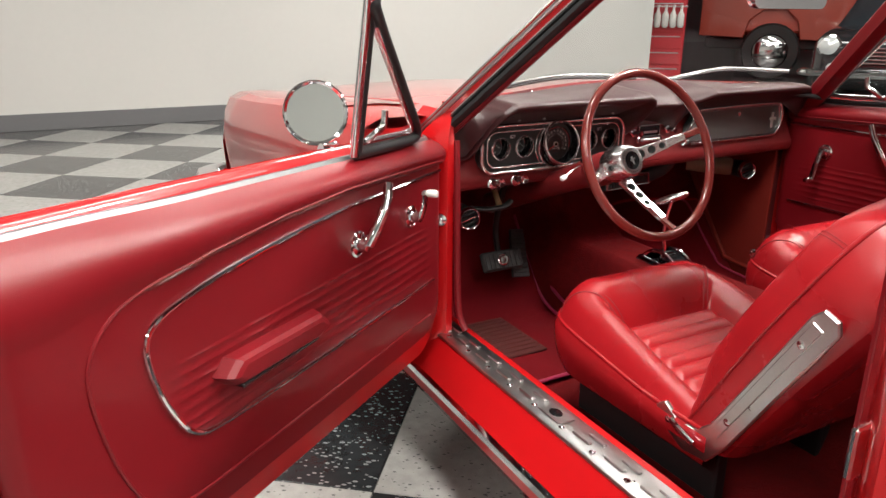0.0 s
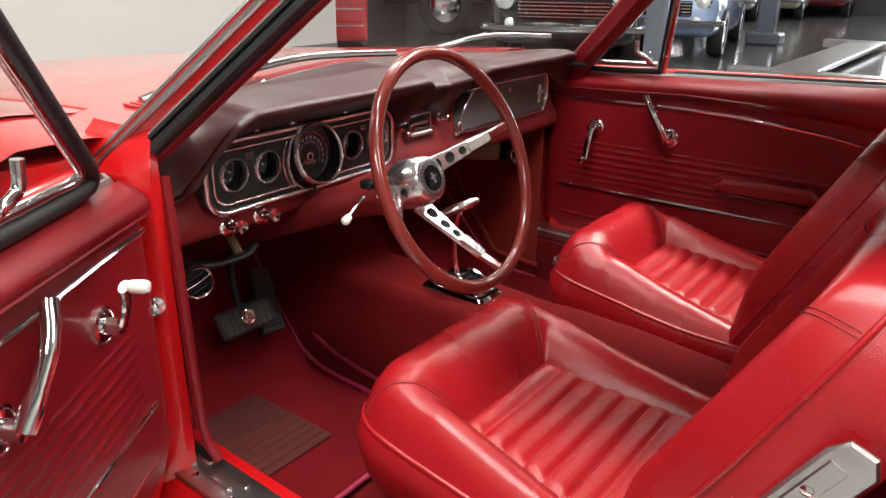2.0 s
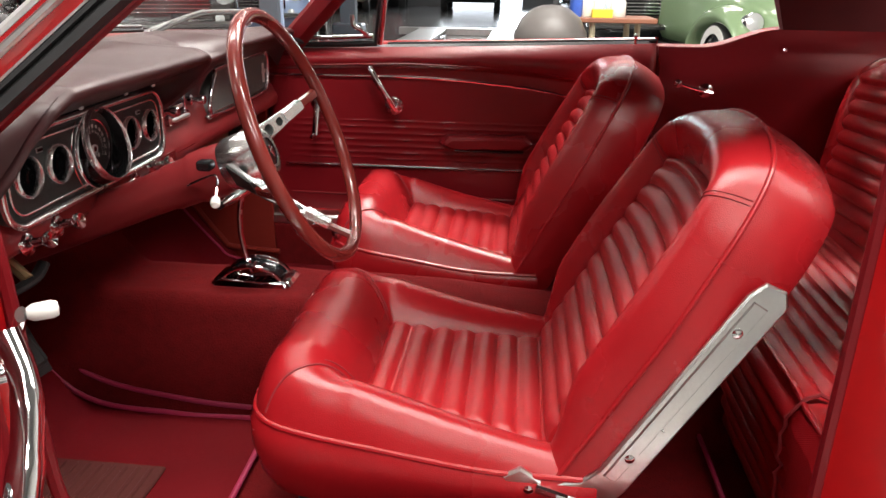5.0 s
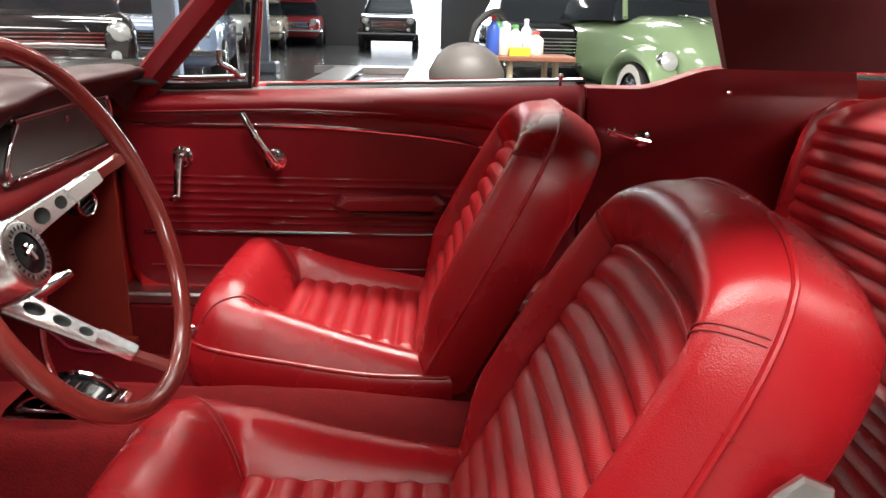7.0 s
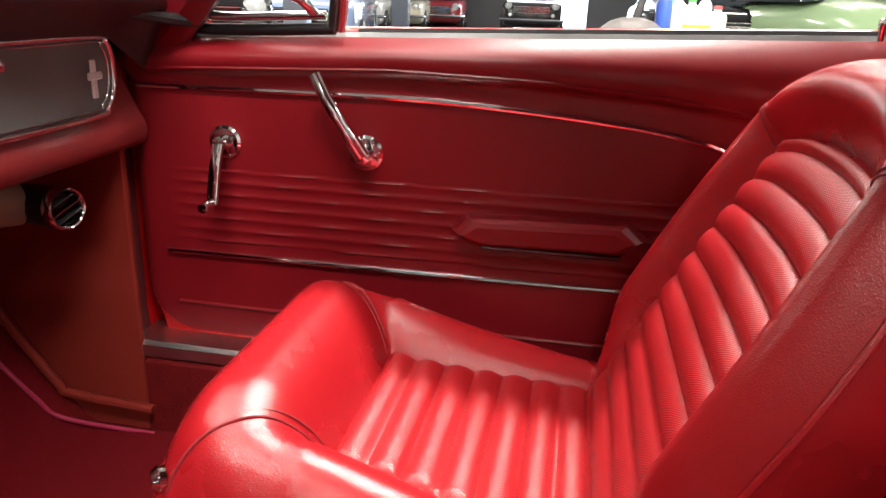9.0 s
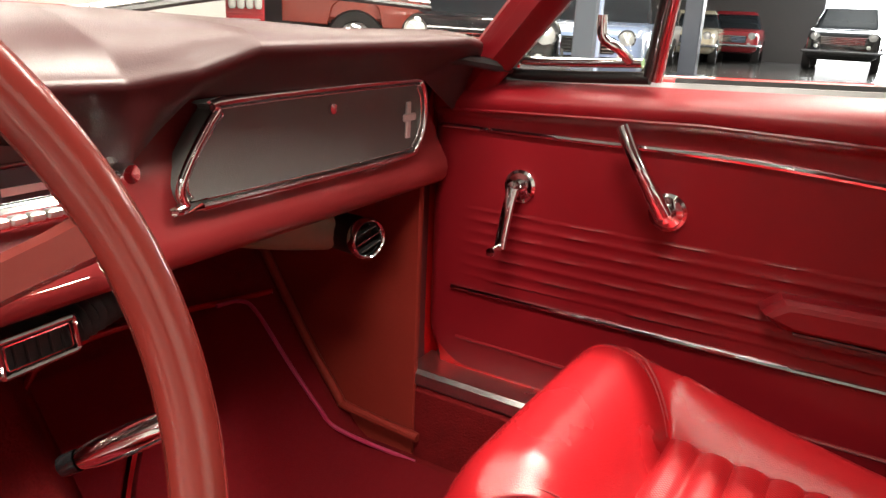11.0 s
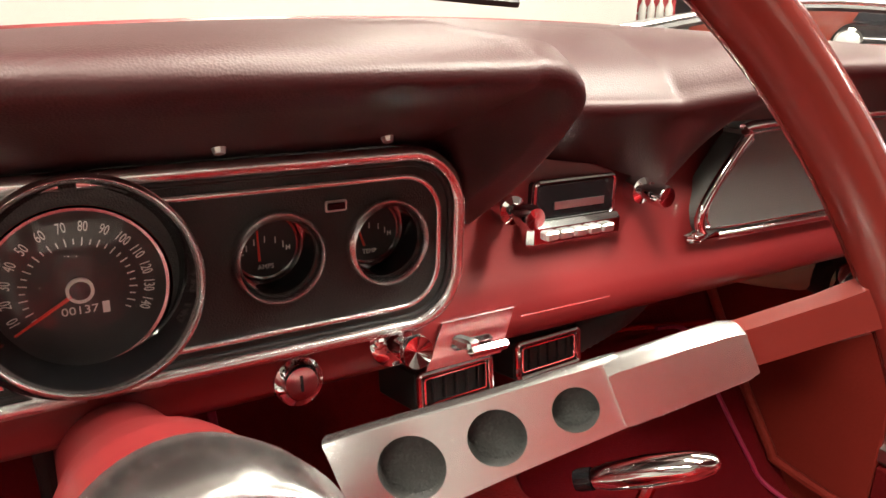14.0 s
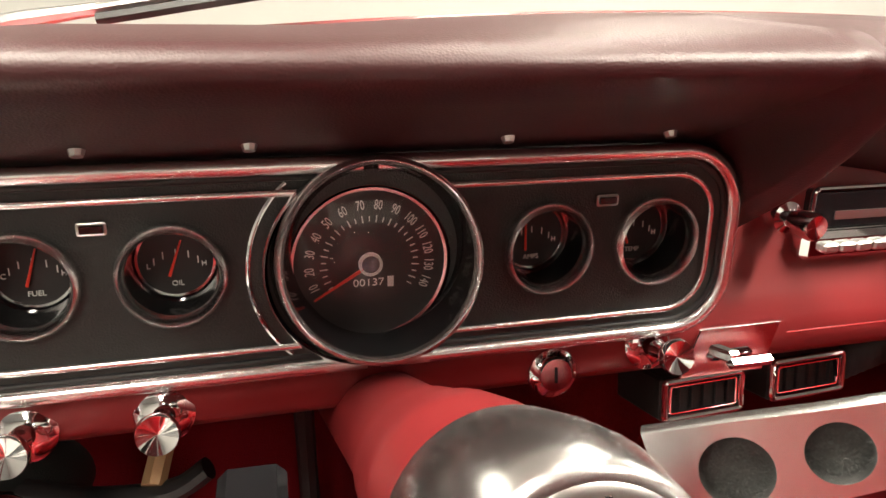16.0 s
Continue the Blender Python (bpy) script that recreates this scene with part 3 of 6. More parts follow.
part("rocker", sill_loft([(0.012, 0.001), (-0.002, -0.003), (-0.014, -0.018), (-0.04, -0.062), (-0.05, -0.075), (-0.055, -0.12), (-0.03, -0.16), (0.09, -0.16), (0.09, -0.002)], 0.10, -1.15), PAINT, body, "glossy red rocker sill", 30)
part("rocker_moulding", sill_loft([(-0.052, -0.072), (-0.064, -0.074), (-0.068, -0.084), (-0.060, -0.094), (-0.055, -0.094)], 0.12, -1.2), CHROME, body, "chrome rocker moulding", 30)
plate = part("sill_plate", sill_loft([(-0.004, 0.002), (-0.002, 0.006), (0.008, 0.009), (0.052, 0.010), (0.064, 0.008), (0.068, -0.01), (0.06, -0.02), (0.0, -0.004)], 0.0, -1.06), ALU, body, "brushed aluminium sill plate", 30)
for k in range(11):
    y = -0.05 - 0.092 * k
    if k == 5:
        part("badge_plate", Geo().box((0.03, y, 0.0115), (0.036, 0.075, 0.003), 0.001, SL), ALU, plate)
        part("badge", Geo().lathe([(0.011, 0), (0.011, 0.002), (0, 0.0025)], SL @ Matrix.Translation((0.03, y, 0.0125)) @ Matrix.Diagonal((1, 1.5, 1, 1)), 24), GLOSSBLACK, plate, "dark oval badge")
    else:
        part("rib", Geo().box((0.024, y, 0.0115), (0.010, 0.05, 0.005), 0.002, SL), ALU, plate)
        part("rib", Geo().box((0.044, y - 0.02, 0.0115), (0.010, 0.045, 0.005), 0.002, SL), ALU, plate)
    part("screw", Geo().lathe([(0.006, 0), (0.006, 0.002), (0, 0.004)], SL @ Matrix.Translation((0.012, y - 0.045, 0.0095)), 10), CHROME, plate)
part("screw", Geo().lathe([(0.009, 0), (0.008, 0.005), (0, 0.007)], SL @ Matrix.Translation((0.004, -0.006, 0.008)), 12), CHROME, plate)
part("sill_plate", Geo().box((0.70, -0.45, 0.375), (0.085, 1.08, 0.03), 0.006), ALU, body, "brushed aluminium sill plate")
part("rocker", Geo().box((0.76, -0.45, 0.27), (0.16, 1.2, 0.18), 0.02), PAINT, body, "glossy red rocker sill")
# floor pan, tunnel, toe board, kick panels
def floor_fn(u, v):
    x = -0.60 + 1.285 * u
    y = 0.48 - 2.1 * v
    z = 0.235
    d = abs(x - 0.035)
    hump = 0.215 * (1 - smoothstep((d - 0.075) / 0.10))
    hump *= 1 - 0.15 * smoothstep((-0.35 - y) / 0.6)
    z += hump
    if y > 0.16:
        z += 1.75 * (y - 0.16) ** 1.2 + hump * 0.1 * (y - 0.16) / 0.3
    return x, y, min(z, 0.80) + 0.004 * noise.noise((x * 9, y * 9, 3))
part("carpet", Geo().grid(floor_fn, 90, 110), CARPET, body, "dark red loop pile carpet", 60)
part("firewall", Geo().box((0.03, 0.46, 0.56), (1.30, 0.02, 0.54), 0.004), RUBBER, body, "black firewall under the dash")
part("kick_panel", Geo().box((-0.606, 0.2, 0.47), (0.012, 0.46, 0.60), 0.004), PANEL, body, "dark red kick panel")
# passenger side kick panel and welt carry the painted warm light
part("kick_panel", Geo().prism([(0.065, 0.20), (0.065, 0.80), (0.47, 0.80), (0.47, 0.20)], 0.0, 0.012, Matrix(((0, 0, 1, 0.655), (1, 0, 0, 0), (0, 1, 0, 0), (0, 0, 0, 1)), ), 0.003), KICK, body, "red kick panel with warm light in its colour")
part("kick_welt", Geo().tube(soft([(0.643, 0.41, 0.585), (0.643, 0.36, 0.507), (0.643, 0.29, 0.402), (0.645, 0.215, 0.302), (0.646, 0.195, 0.286), (0.647, 0.05, 0.276)], 5), 0.008, 10), KICK, body)
part("mat_edging", Geo().tube(soft([(0.50, 0.339, 0.483), (0.548, 0.336, 0.477), (0.566, 0.319, 0.454), (0.578, 0.264, 0.376), (0.588, 0.209, 0.307), (0.60, 0.174, 0.270), (0.625, 0.04, 0.247)], 6), 0.0035, 8), CORD, body, "magenta carpet edging")
part("carpet_binding", Geo().tube(soft([(-0.11, 0.40, 0.45), (-0.115, 0.2, 0.30), (-0.125, 0.0, 0.262), (-0.13, -0.2, 0.255), (-0.13, -0.6, 0.255)], 6), 0.005, 8), CORD, body, "magenta carpet binding")
part("parcel_shelf", Geo().box((0.03, -1.95, 0.86), (1.3, 0.5, 0.03), 0.01), PANEL, body, "red parcel shelf")
part("tail_panel", Geo().box((0.03, -2.3, 0.6), (1.55, 0.1, 0.6), 0.03), PAINT, body, "red tail panel")
part("rear_glass", Geo().grid(lambda u, v: (-0.5 + 1.06 * u, -1.68 - 0.48 * v, 1.25 - 0.36 * v), 8, 6), GLASS, body, "clear rear window", 80).visible_shadow = False
# lap belt anchor behind the driver seat
anchor = part("belt_anchor", Geo().prism([(-0.028, -0.045), (0.028, -0.045), (0.03, 0.02), (0.018, 0.042), (-0.018, 0.042), (-0.03, 0.02)], 0.0, 0.006, Matrix.Translation((0.03, -0.80, 0.437)) @ Matrix.Rotation(radians(35), 4, "X") @ Matrix.Rotation(radians(160), 4, "Z"), 0.002), RUBBER, body, "black seat belt anchor")
part("bolt", Geo().lathe([(0.016, 0), (0.015, 0.004), (0.010, 0.010), (0, 0.012)], Matrix.Translation((0.03, -0.805, 0.442)) @ Matrix.Rotation(radians(35), 4, "X"), 16), CHROME, anchor)
part("sill_carpet", Geo().box((0.659, -0.521, 0.285), (0.014, 1.168, 0.15), 0.003), CARPET, body, "dark red carpet on the sill")
part("sill_carpet", Geo().box((-0.572, -0.50, 0.285), (0.014, 1.06, 0.13), 0.003), CARPET, body, "dark red carpet on the sill")
part("carpet_binding", Geo().tube(soft([(0.02, -0.94, 0.258), (-0.05, -0.975, 0.256), (-0.13, -0.985, 0.256), (-0.30, -0.985, 0.256), (-0.5, -0.98, 0.256)], 6), 0.0045, 8), CORD, body, "magenta carpet binding")

# ---- doors ----
CREASE = [(0.0, 0.803), (0.1, 0.808), (0.4, 0.819), (0.59, 0.815), (0.75, 0.804), (0.88, 0.788), (0.95, 0.776), (1.0, 0.768)]
PADLINE = [(0.76, 0.801), (0.85, 0.787), (0.91, 0.764), (0.945, 0.728), (0.952, 0.682), (0.938, 0.605), (0.912, 0.53), (0.872, 0.472), (0.81, 0.449), (0.62, 0.446), (0.34, 0.445), (0.06, 0.446)]
STRIP = [(0.02, 0.780), (0.22, 0.781), (0.4, 0.782), (0.55, 0.776), (0.70, 0.764), (0.79, 0.751), (0.845, 0.735), (0.866, 0.705), (0.855, 0.645), (0.832, 0.592), (0.80, 0.55), (0.745, 0.536), (0.6, 0.533), (0.44, 0.532), (0.22, 0.532), (0.05, 0.531)]
DOOR = 1.06


def belt(u):
    return 0.846 + 0.036 * u / DOOR


def door_face(u, z):
    """How far the trim stands out into the cabin at u back from the front edge and height z."""
    c, top = along(CREASE, u), belt(u)
    fade_out = 1 - smoothstep((u - 0.74) / 0.2)
    if z > c:
        k = (z - c) / (top - c)
        w = 0.014 * fade_out + 0.006 * math.sin(math.pi * k) - 0.035 * k ** 2.5
    else:
        w = 0.014 * fade_out * (1 - smoothstep((c - z) / 0.014))
        if 0.553 < z < 0.662 and 0.06 < u < 0.84:
            fade = min(1, (u - 0.06) / 0.05, (0.84 - u) / 0.06)
            w += 0.003 * fade * (1 - abs(math.sin(math.pi * (z - 0.553) / 0.0182)) ** 0.5)
        if z < 0.50:
            w -= 0.012 * ((0.50 - z) / 0.12) ** 2
    e = min(u, DOOR - u)
    return w - 0.02 * max(0, 1 - e / 0.02) ** 2


def door_bottom(u):
    return 0.395 + 0.07 * max(0, (0.08 - u) / 0.08) ** 2 + 0.12 * max(0, (u - 0.9) / 0.16) ** 2


def car_door(name, m, label, opened):
    ob = thing(name, label, "car door", "doors of the red coupe", at=tuple(m @ Vector((0.0, -0.05, 0.4))))

    def put(g):
        g.v = [tuple(m @ Vector(p)) for p in g.v]
        return g

    def pan(a, b):
        u = a * DOOR
        lo, hi = door_bottom(u), belt(u)
        z = lo + (hi - lo) * b
        return u, door_face(u, z), z

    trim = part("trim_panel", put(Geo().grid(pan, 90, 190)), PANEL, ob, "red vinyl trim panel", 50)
    skin = Geo()
    n = 40

    def outer(a, b):
        u = -0.01 + a * (DOOR + 0.02)
        z = 0.29 + (belt(u) + 0.012 - 0.29) * b
        return u, -0.135 + 0.045 * b ** 3 - 0.03 * (1 - b) ** 2 * -1, z

    skin.grid(outer, n, 16)
    part("outer_skin", put(skin), PAINT, ob, "glossy red painted outer skin", 50)
    for uu in (-0.008, DOOR + 0.008):
        prof = [(uu, door_face(0.03, 0.40 + 0.44 * k / 12) - 0.016, 0.335 + (belt(0) - 0.335) * k / 12) for k in range(13)]
        back = [(uu, outer(0, k / 12)[1], 0.29 + (belt(0) + 0.01 - 0.29) * k / 12) for k in range(13)]
        part("edge_panel", put(Geo().loft([prof, back], False)), PAINT, ob, "glossy red painted edge")
    low = [pan(k / 40, 0) for k in range(41)]
    part("bottom_panel", put(Geo().loft([[(p[0], p[1] - 0.001, p[2]) for p in low], [(p[0], p[1] - 0.012, p[2] - 0.05) for p in low], [(p[0], -0.12, 0.29) for p in low]], False)), PAINT, ob, "glossy red lower edge")
    # belt: trim lip, chrome, felt slot
    us = [DOOR * k / 40 for k in range(41)]
    part("belt_chrome", put(Geo().loft([[(u, door_face(u, belt(u)) - 0.001, belt(u) - 0.002), (u, door_face(u, belt(u)) - 0.006, belt(u) + 0.006), (u, door_face(u, belt(u)) - 0.012, belt(u) + 0.006), (u, door_face(u, belt(u)) - 0.015, belt(u) - 0.01)] for u in us], False)), BELT, ob, "dull metal belt moulding", 50)
    part("window_slot", put(Geo().loft([[(u, door_face(u, belt(u)) - 0.013, belt(u) - 0.004), (u, -0.068, belt(u) - 0.004)] for u in us], False)), FELT, ob, "grey felt window slot")
    part("belt_paint", put(Geo().loft([[(u, -0.066, belt(u) - 0.006), (u, -0.070, belt(u) + 0.008), (u, -0.082, belt(u) + 0.012), (u, -0.094, belt(u) + 0.008)] for u in us], False)), PAINT, ob, "glossy red belt edge", 60)
    # bright loop on the panel, and the sewn line above it
    loop = soft([(u, door_face(u, z) + 0.002, z) for u, z in STRIP], 6)
    part("bright_strip", put(Geo().tube([tuple(p) for p in loop], 0.0042, 8)), CHROME, trim, "thin chrome strip")
    part("bead", put(Geo().tube([(u, door_face(u, along(CREASE, u)) + 0.0005, along(CREASE, u)) for u in us if u < 0.78], 0.0025, 6)), PANEL, trim)
    welt = soft([(u, door_face(u, z), z) for u, z in PADLINE], 6)
    part("pad_welt", put(Geo().tube([(p.x, door_face(p.x, p.z) - 0.001, p.z) for p in welt], 0.0042, 8, flat=0.8)), PANEL, trim, "embossed pad outline")
    # arm rest
    g = Geo().loft([[(u, w, z) for u, z in ring] for w, ring in (
        (-0.004, ((0.488, 0.610), (0.51, 0.630), (0.735, 0.636), (0.760, 0.614), (0.735, 0.592), (0.515, 0.588))),
        (0.020, ((0.496, 0.608), (0.518, 0.628), (0.727, 0.634), (0.750, 0.613), (0.73, 0.594), (0.52, 0.590))),
        (0.029, ((0.503, 0.606), (0.524, 0.624), (0.720, 0.630), (0.742, 0.612), (0.722, 0.597), (0.530, 0.593))),
        (0.032, ((0.511, 0.605), (0.529, 0.618), (0.714, 0.624), (0.732, 0.611), (0.716, 0.601), (0.538, 0.597))))])
    part("arm_rest", put(g), PANEL, ob, "padded red arm rest", 18)
    part("arm_rest_trim", put(Geo().box((0.63, 0.015, 0.5905), (0.19, 0.028, 0.007), 0.002)), GLOSSBLACK, ob, "dark arm rest underside")
    # inner handle and window crank
    handle = part("door_handle", put(Geo().tube(soft([(0.365, 0.024, 0.704), (0.346, 0.034, 0.738), (0.324, 0.040, 0.776), (0.304, 0.034, 0.810)], 5), [0.0125] * 5 + [0.0110] * 5 + [0.0100] * 6, 12, flat=0.9)), CHROME, ob, "chrome inner door handle")
    part("boss", put(Geo().lathe([(0.025, 0), (0.025, 0.003), (0.021, 0.005), (0.020, 0.004), (0.012, 0.005), (0.011, 0.024), (0, 0.026)], Matrix.Translation((0.365, 0.0, 0.704)) @ Matrix.Rotation(radians(-90), 4, "X"), 24)), CHROME, handle)
    k = 1 if opened else -1
    kx, kz = (0.168, 0.764) if opened else (0.148, 0.622)
    crank = part("window_crank", put(Geo().tube(soft([(0.155, 0.024, 0.706), (0.152, 0.032, 0.706 + k * 0.03), (kx, 0.04, kz)], 5), 0.009, 10, flat=0.6)), CHROME, ob, "chrome window crank")
    part("boss", put(Geo().lathe([(0.024, 0), (0.024, 0.003), (0.020, 0.005), (0.019, 0.004), (0.011, 0.005), (0.010, 0.024), (0, 0.026)], Matrix.Translation((0.155, 0.0, 0.706)) @ Matrix.Rotation(radians(-90), 4, "X"), 24)), CHROME, crank)
    part("crank_knob", put(Geo().lathe([(0.005, 0), (0.0080, 0.005), (0.0085, 0.020), (0.0065, 0.025), (0, 0.026)], Matrix.Translation((kx, 0.044, kz)) @ Matrix.Rotation(radians(-90), 4, "X"), 16)), KNOB if opened else CHROME, crank, "clear white knob" if opened else "chrome knob")
    # vent window
    v0 = 0.0 if opened else -0.028
    bar = [(0.352 + v0, -0.010, 0.866), (0.4123 + v0, 0.0768, 1.22)]
    slope = [(0.078, -0.020, 0.868), (0.40 + v0, 0.066, 1.138)]
    vent = part("vent_window", put(Geo().tube(bar, 0.0095, 16, flat=0.8)), CHROME, ob, "chrome vent window bar")
    part("vent_seal", put(Geo().tube([(p[0] - (0.014 if opened else 0.011), p[1], p[2]) for p in bar], 0.008 if opened else 0.005, 16)), RUBBER, vent)
    part("vent_frame", put(Geo().tube(soft([(0.335 + v0, -0.008, 0.886), (0.2, -0.014, 0.880), (0.140, -0.014, 0.879), (0.130, -0.010, 0.890), (0.17, 0.0, 0.927), (0.372 + v0, 0.052, 1.092)], 5), 0.0065, 14)), CHROME, vent)
    part("vent_gasket", put(Geo().tube(soft([(0.345 + v0, -0.012, 0.868), (0.2, -0.016, 0.862), (0.108, -0.018, 0.862), (0.102, -0.014, 0.882), (0.15, 0.0, 0.922), (0.365 + v0, 0.055, 1.10), (0.388 + v0, 0.062, 1.14), (0.402 + v0, 0.074, 1.215)], 5), 0.011 if opened else 0.008, 16)), RUBBER, vent)
    part("vent_edge", put(Geo().tube([(p[0], p[1] - 0.004, p[2]) for p in slope], 0.0075, 16)), CHROME, vent, "chrome leading edge")

    def pane(a, b):
        z = 0.882 + 0.235 * b
        u0, u1 = 0.118 + 1.2 * (z - 0.88), 0.345 + v0 + 0.17 * (z - 0.88)
        return min(u0, u1) + (u1 - min(u0, u1)) * a, -0.014 + 0.31 * (z - 0.88), z

    part("vent_glass", put(Geo().grid(pane, 4, 6)), GLASS, vent).visible_shadow = False
    part("vent_latch", put(Geo().tube(soft([(0.318 + v0, -0.004, 0.888), (0.308 + v0, 0.010, 0.902), (0.288 + v0, 0.016, 0.915), (0.285 + v0, 0.018, 0.942)], 4), 0.0065, 14)), CHROME, vent)
    if opened:
        tip = m @ Vector((0.315, -0.115, 0.932))
        eye = Vector((-1.42, -1.5, 1.05))
        f = axis_pose(tip, eye - tip)
        mir = part("door_mirror", Geo().lathe([(0.0, -0.034), (0.033, -0.029), (0.054, -0.014), (0.0605, 0.0), (0.061, 0.006), (0.058, 0.010), (0.0535, 0.008), (0.053, 0.003)], f, 40), CHROME, ob, "round chrome outside mirror")
        part("mirror_glass", Geo().lathe([(0.0535, 0.0035), (0, 0.0035)], f, 40), MIRROR, mir)
        part("mirror_foot", put(Geo().tube(soft([(0.315, -0.125, 0.905), (0.27, -0.11, 0.875), (0.28, -0.10, 0.862), (0.34, -0.09, 0.868)], 5), [0.007] * 8 + [0.012] * 8, 10, flat=0.6)), CHROME, mir)
    else:
        part("lock_knob", put(Geo().lathe([(0.004, 0), (0.004, 0.012), (0.006, 0.018), (0.005, 0.026), (0, 0.028)], Matrix.Translation((1.0, -0.02, belt(1.0))), 12)), CHROME, ob)
        part("window_gasket", put(Geo().tube([(u, -0.05, belt(u) + 0.006) for u in (0.34, 0.6, 0.85, 1.06)], 0.006, 6)), RUBBER, ob)
    return ob


# frames of reference: back along the door, into the cabin, up
A54 = radians(54)
OPEN_DOOR = Matrix(((-math.sin(A54), math.cos(A54), 0, -0.65), (-math.cos(A54), -math.sin(A54), 0, -0.07), (0, 0, 1, -0.004), (0, 0, 0, 1)))
SHUT_DOOR = Matrix(((0, -1, 0, 0.70), (-1, 0, 0, 0.08), (0, 0, 1, 0), (0, 0, 0, 1)))
car_door("driver_door", OPEN_DOOR, "red car door standing open with pleated vinyl panel", True)
car_door("passenger_door", SHUT_DOOR, "closed red car door with chrome crank and handle", False)

# ---- front seats ----
def bucket_seat(cx, dy, outboard, tilt, label):
    """A bucket seat: pleated cushion and back with plain bolsters. outboard: -1 or 1, the side of the metal trim; tilt: how far the back leans, in degrees."""
    ob = thing("bucket_seat", label, "car seat", "front bucket seats", at=(cx, -0.45 + dy, 0.24))
    hw, length, yf, s0 = 0.234, 0.47, 0.47 * 37 / 120, 20 / 36
    front, zb = -0.203 + dy, 0.350
    nx, ny = 72, 120

    def cushion(s, t):
        """A point of the cushion's top; the pleated middle widens towards the back."""
        y, c, sx = t * length, abs(s), math.copysign(1, s)
        k = max(0, y - yf) / (length - yf)
        px = 0.125 + 0.036 * smoothstep(k * 1.1) + 0.013 * outboard * sx * (1 - 0.6 * k)
        a, b = (c - s0) / (1 - s0), (yf - y) / yf
        a = 0.0 if abs(a) < 1e-6 else a
        b = 0.0 if abs(b) < 1e-6 else b
        m = max(a, b, 0)
        if a > 0 and b > 0:
            q = m / (a ** 3.6 + b ** 3.6) ** (1 / 3.6)
            a, b = a * q, b * q
        x = sx * (px + a * (hw - px)) if a > 0 else s / s0 * px
        y = yf - b * yf if b > 0 else y
        base = 0.464 - 0.046 * k
        if m <= 0:
            ph = (y - yf) / 0.0375
            edge = min(1, (px - abs(x)) / 0.012) ** 0.7 * min(1, (y - yf) / 0.008)
            return x, y, base + 0.0125 * abs(math.sin(math.pi * ph)) ** 0.45 * edge, m
        wf = b * b / (a * a + b * b) if a > 0 and b > 0 else (1.0 if b > 0 else 0.0)
        crown = wf * 0.092 + (1 - wf) * (0.024 + 0.034 * (1 - k) ** 1.8)
        rim = wf * 0.482 + (1 - wf) * (0.462 - 0.036 * smoothstep((t - 0.1) / 0.7))
        top = 0.5 + 0.04 * wf
        if m < top:
            z = base + crown * (1 - (1 - m / top) ** 2.0) ** 0.9
        else:
            q = (m - top) / (1 - top)
            z = rim + (base + crown - rim) * (1 - q ** (2.2 + 0.9 * wf)) ** (1 - 0.3 * wf)
        return x, y, z - 0.005 * max(0, 1 - m / 0.05), m

    pts = [[cushion(-1 + 2 * i / nx, j / ny) for i in range(nx + 1)] for j in range(ny + 1)]

    def W(p):
        return (cx + p[0], front - p[1], p[2])

    ins, bol = Geo(), Geo()
    for g, test in ((ins, lambda c: max(c) <= 0.001), (bol, lambda c: max(c) > 0.001)):
        idx = {}
        for j in range(ny):
            for i in range(nx):
                quad = ((j, i), (j, i + 1), (j + 1, i + 1), (j + 1, i))
                if test([pts[a][b][3] for a, b in quad]):
                    face = []
                    for q in quad:
                        if q not in idx:
                            idx[q] = len(g.v)
                            g.v.append(W(pts[q[0]][q[1]]))
                        face.append(idx[q])
                    g.f.append(tuple(face))
    part("cushion_bolster", bol, VINYL, ob, "smooth red vinyl bolster", 70)
    part("cushion_insert", ins, INSERT, ob, "pleated red vinyl insert", 70)
    edge = [pts[j][0] for j in range(ny, 0, -1)] + [pts[0][i] for i in range(nx + 1)] + [pts[j][nx] for j in range(1, ny + 1)]
    ring = [W(p) for p in edge]
    mid = (cx, front - length * 0.55)

    def drop(z, k):
        return [(mid[0] + (p[0] - mid[0]) * k, mid[1] + (p[1] - mid[1]) * k, p[2] + (zb - p[2]) * z) for p in ring]

    part("cushion_skirt", Geo().loft([ring, drop(0.12, 1.028), drop(0.4, 1.03), drop(0.75, 1.0), drop(1.0, 0.95)], False), VINYL, ob, "", 70)
    part("cushion_piping", Geo().tube(ring[::3], 0.0042, 8), VINYL, ob)
    # seams across the bolster corners
    for sx in (-1, 1):
        line = []
        for k in range(13):
            m = 0.02 + 0.96 * k / 12
            p = cushion(sx * (s0 + m * (1 - s0)), (yf - m * yf) / length)
            line.append(W((p[0], p[1], p[2] + 0.0005)))
        part("seam", Geo().tube(soft(line, 3), 0.0016, 6), STITCH, ob)
        part("seam", Geo().tube(soft([(p[0] - sx * 0.012, p[1], p[2] + 0.0005) for p in line], 3), 0.0012, 6), STITCH, ob)
    # the back
    lean = radians(tilt)
    up, fwd = Vector((0, -math.sin(lean), math.cos(lean))), Vector((0, math.cos(lean), math.sin(lean)))
    foot = Vector((cx, -0.612 + dy, 0.425))
    high, bw, bp, yt = 0.512, 0.230, 0.172, 0.098
    mx, my = 64, 132

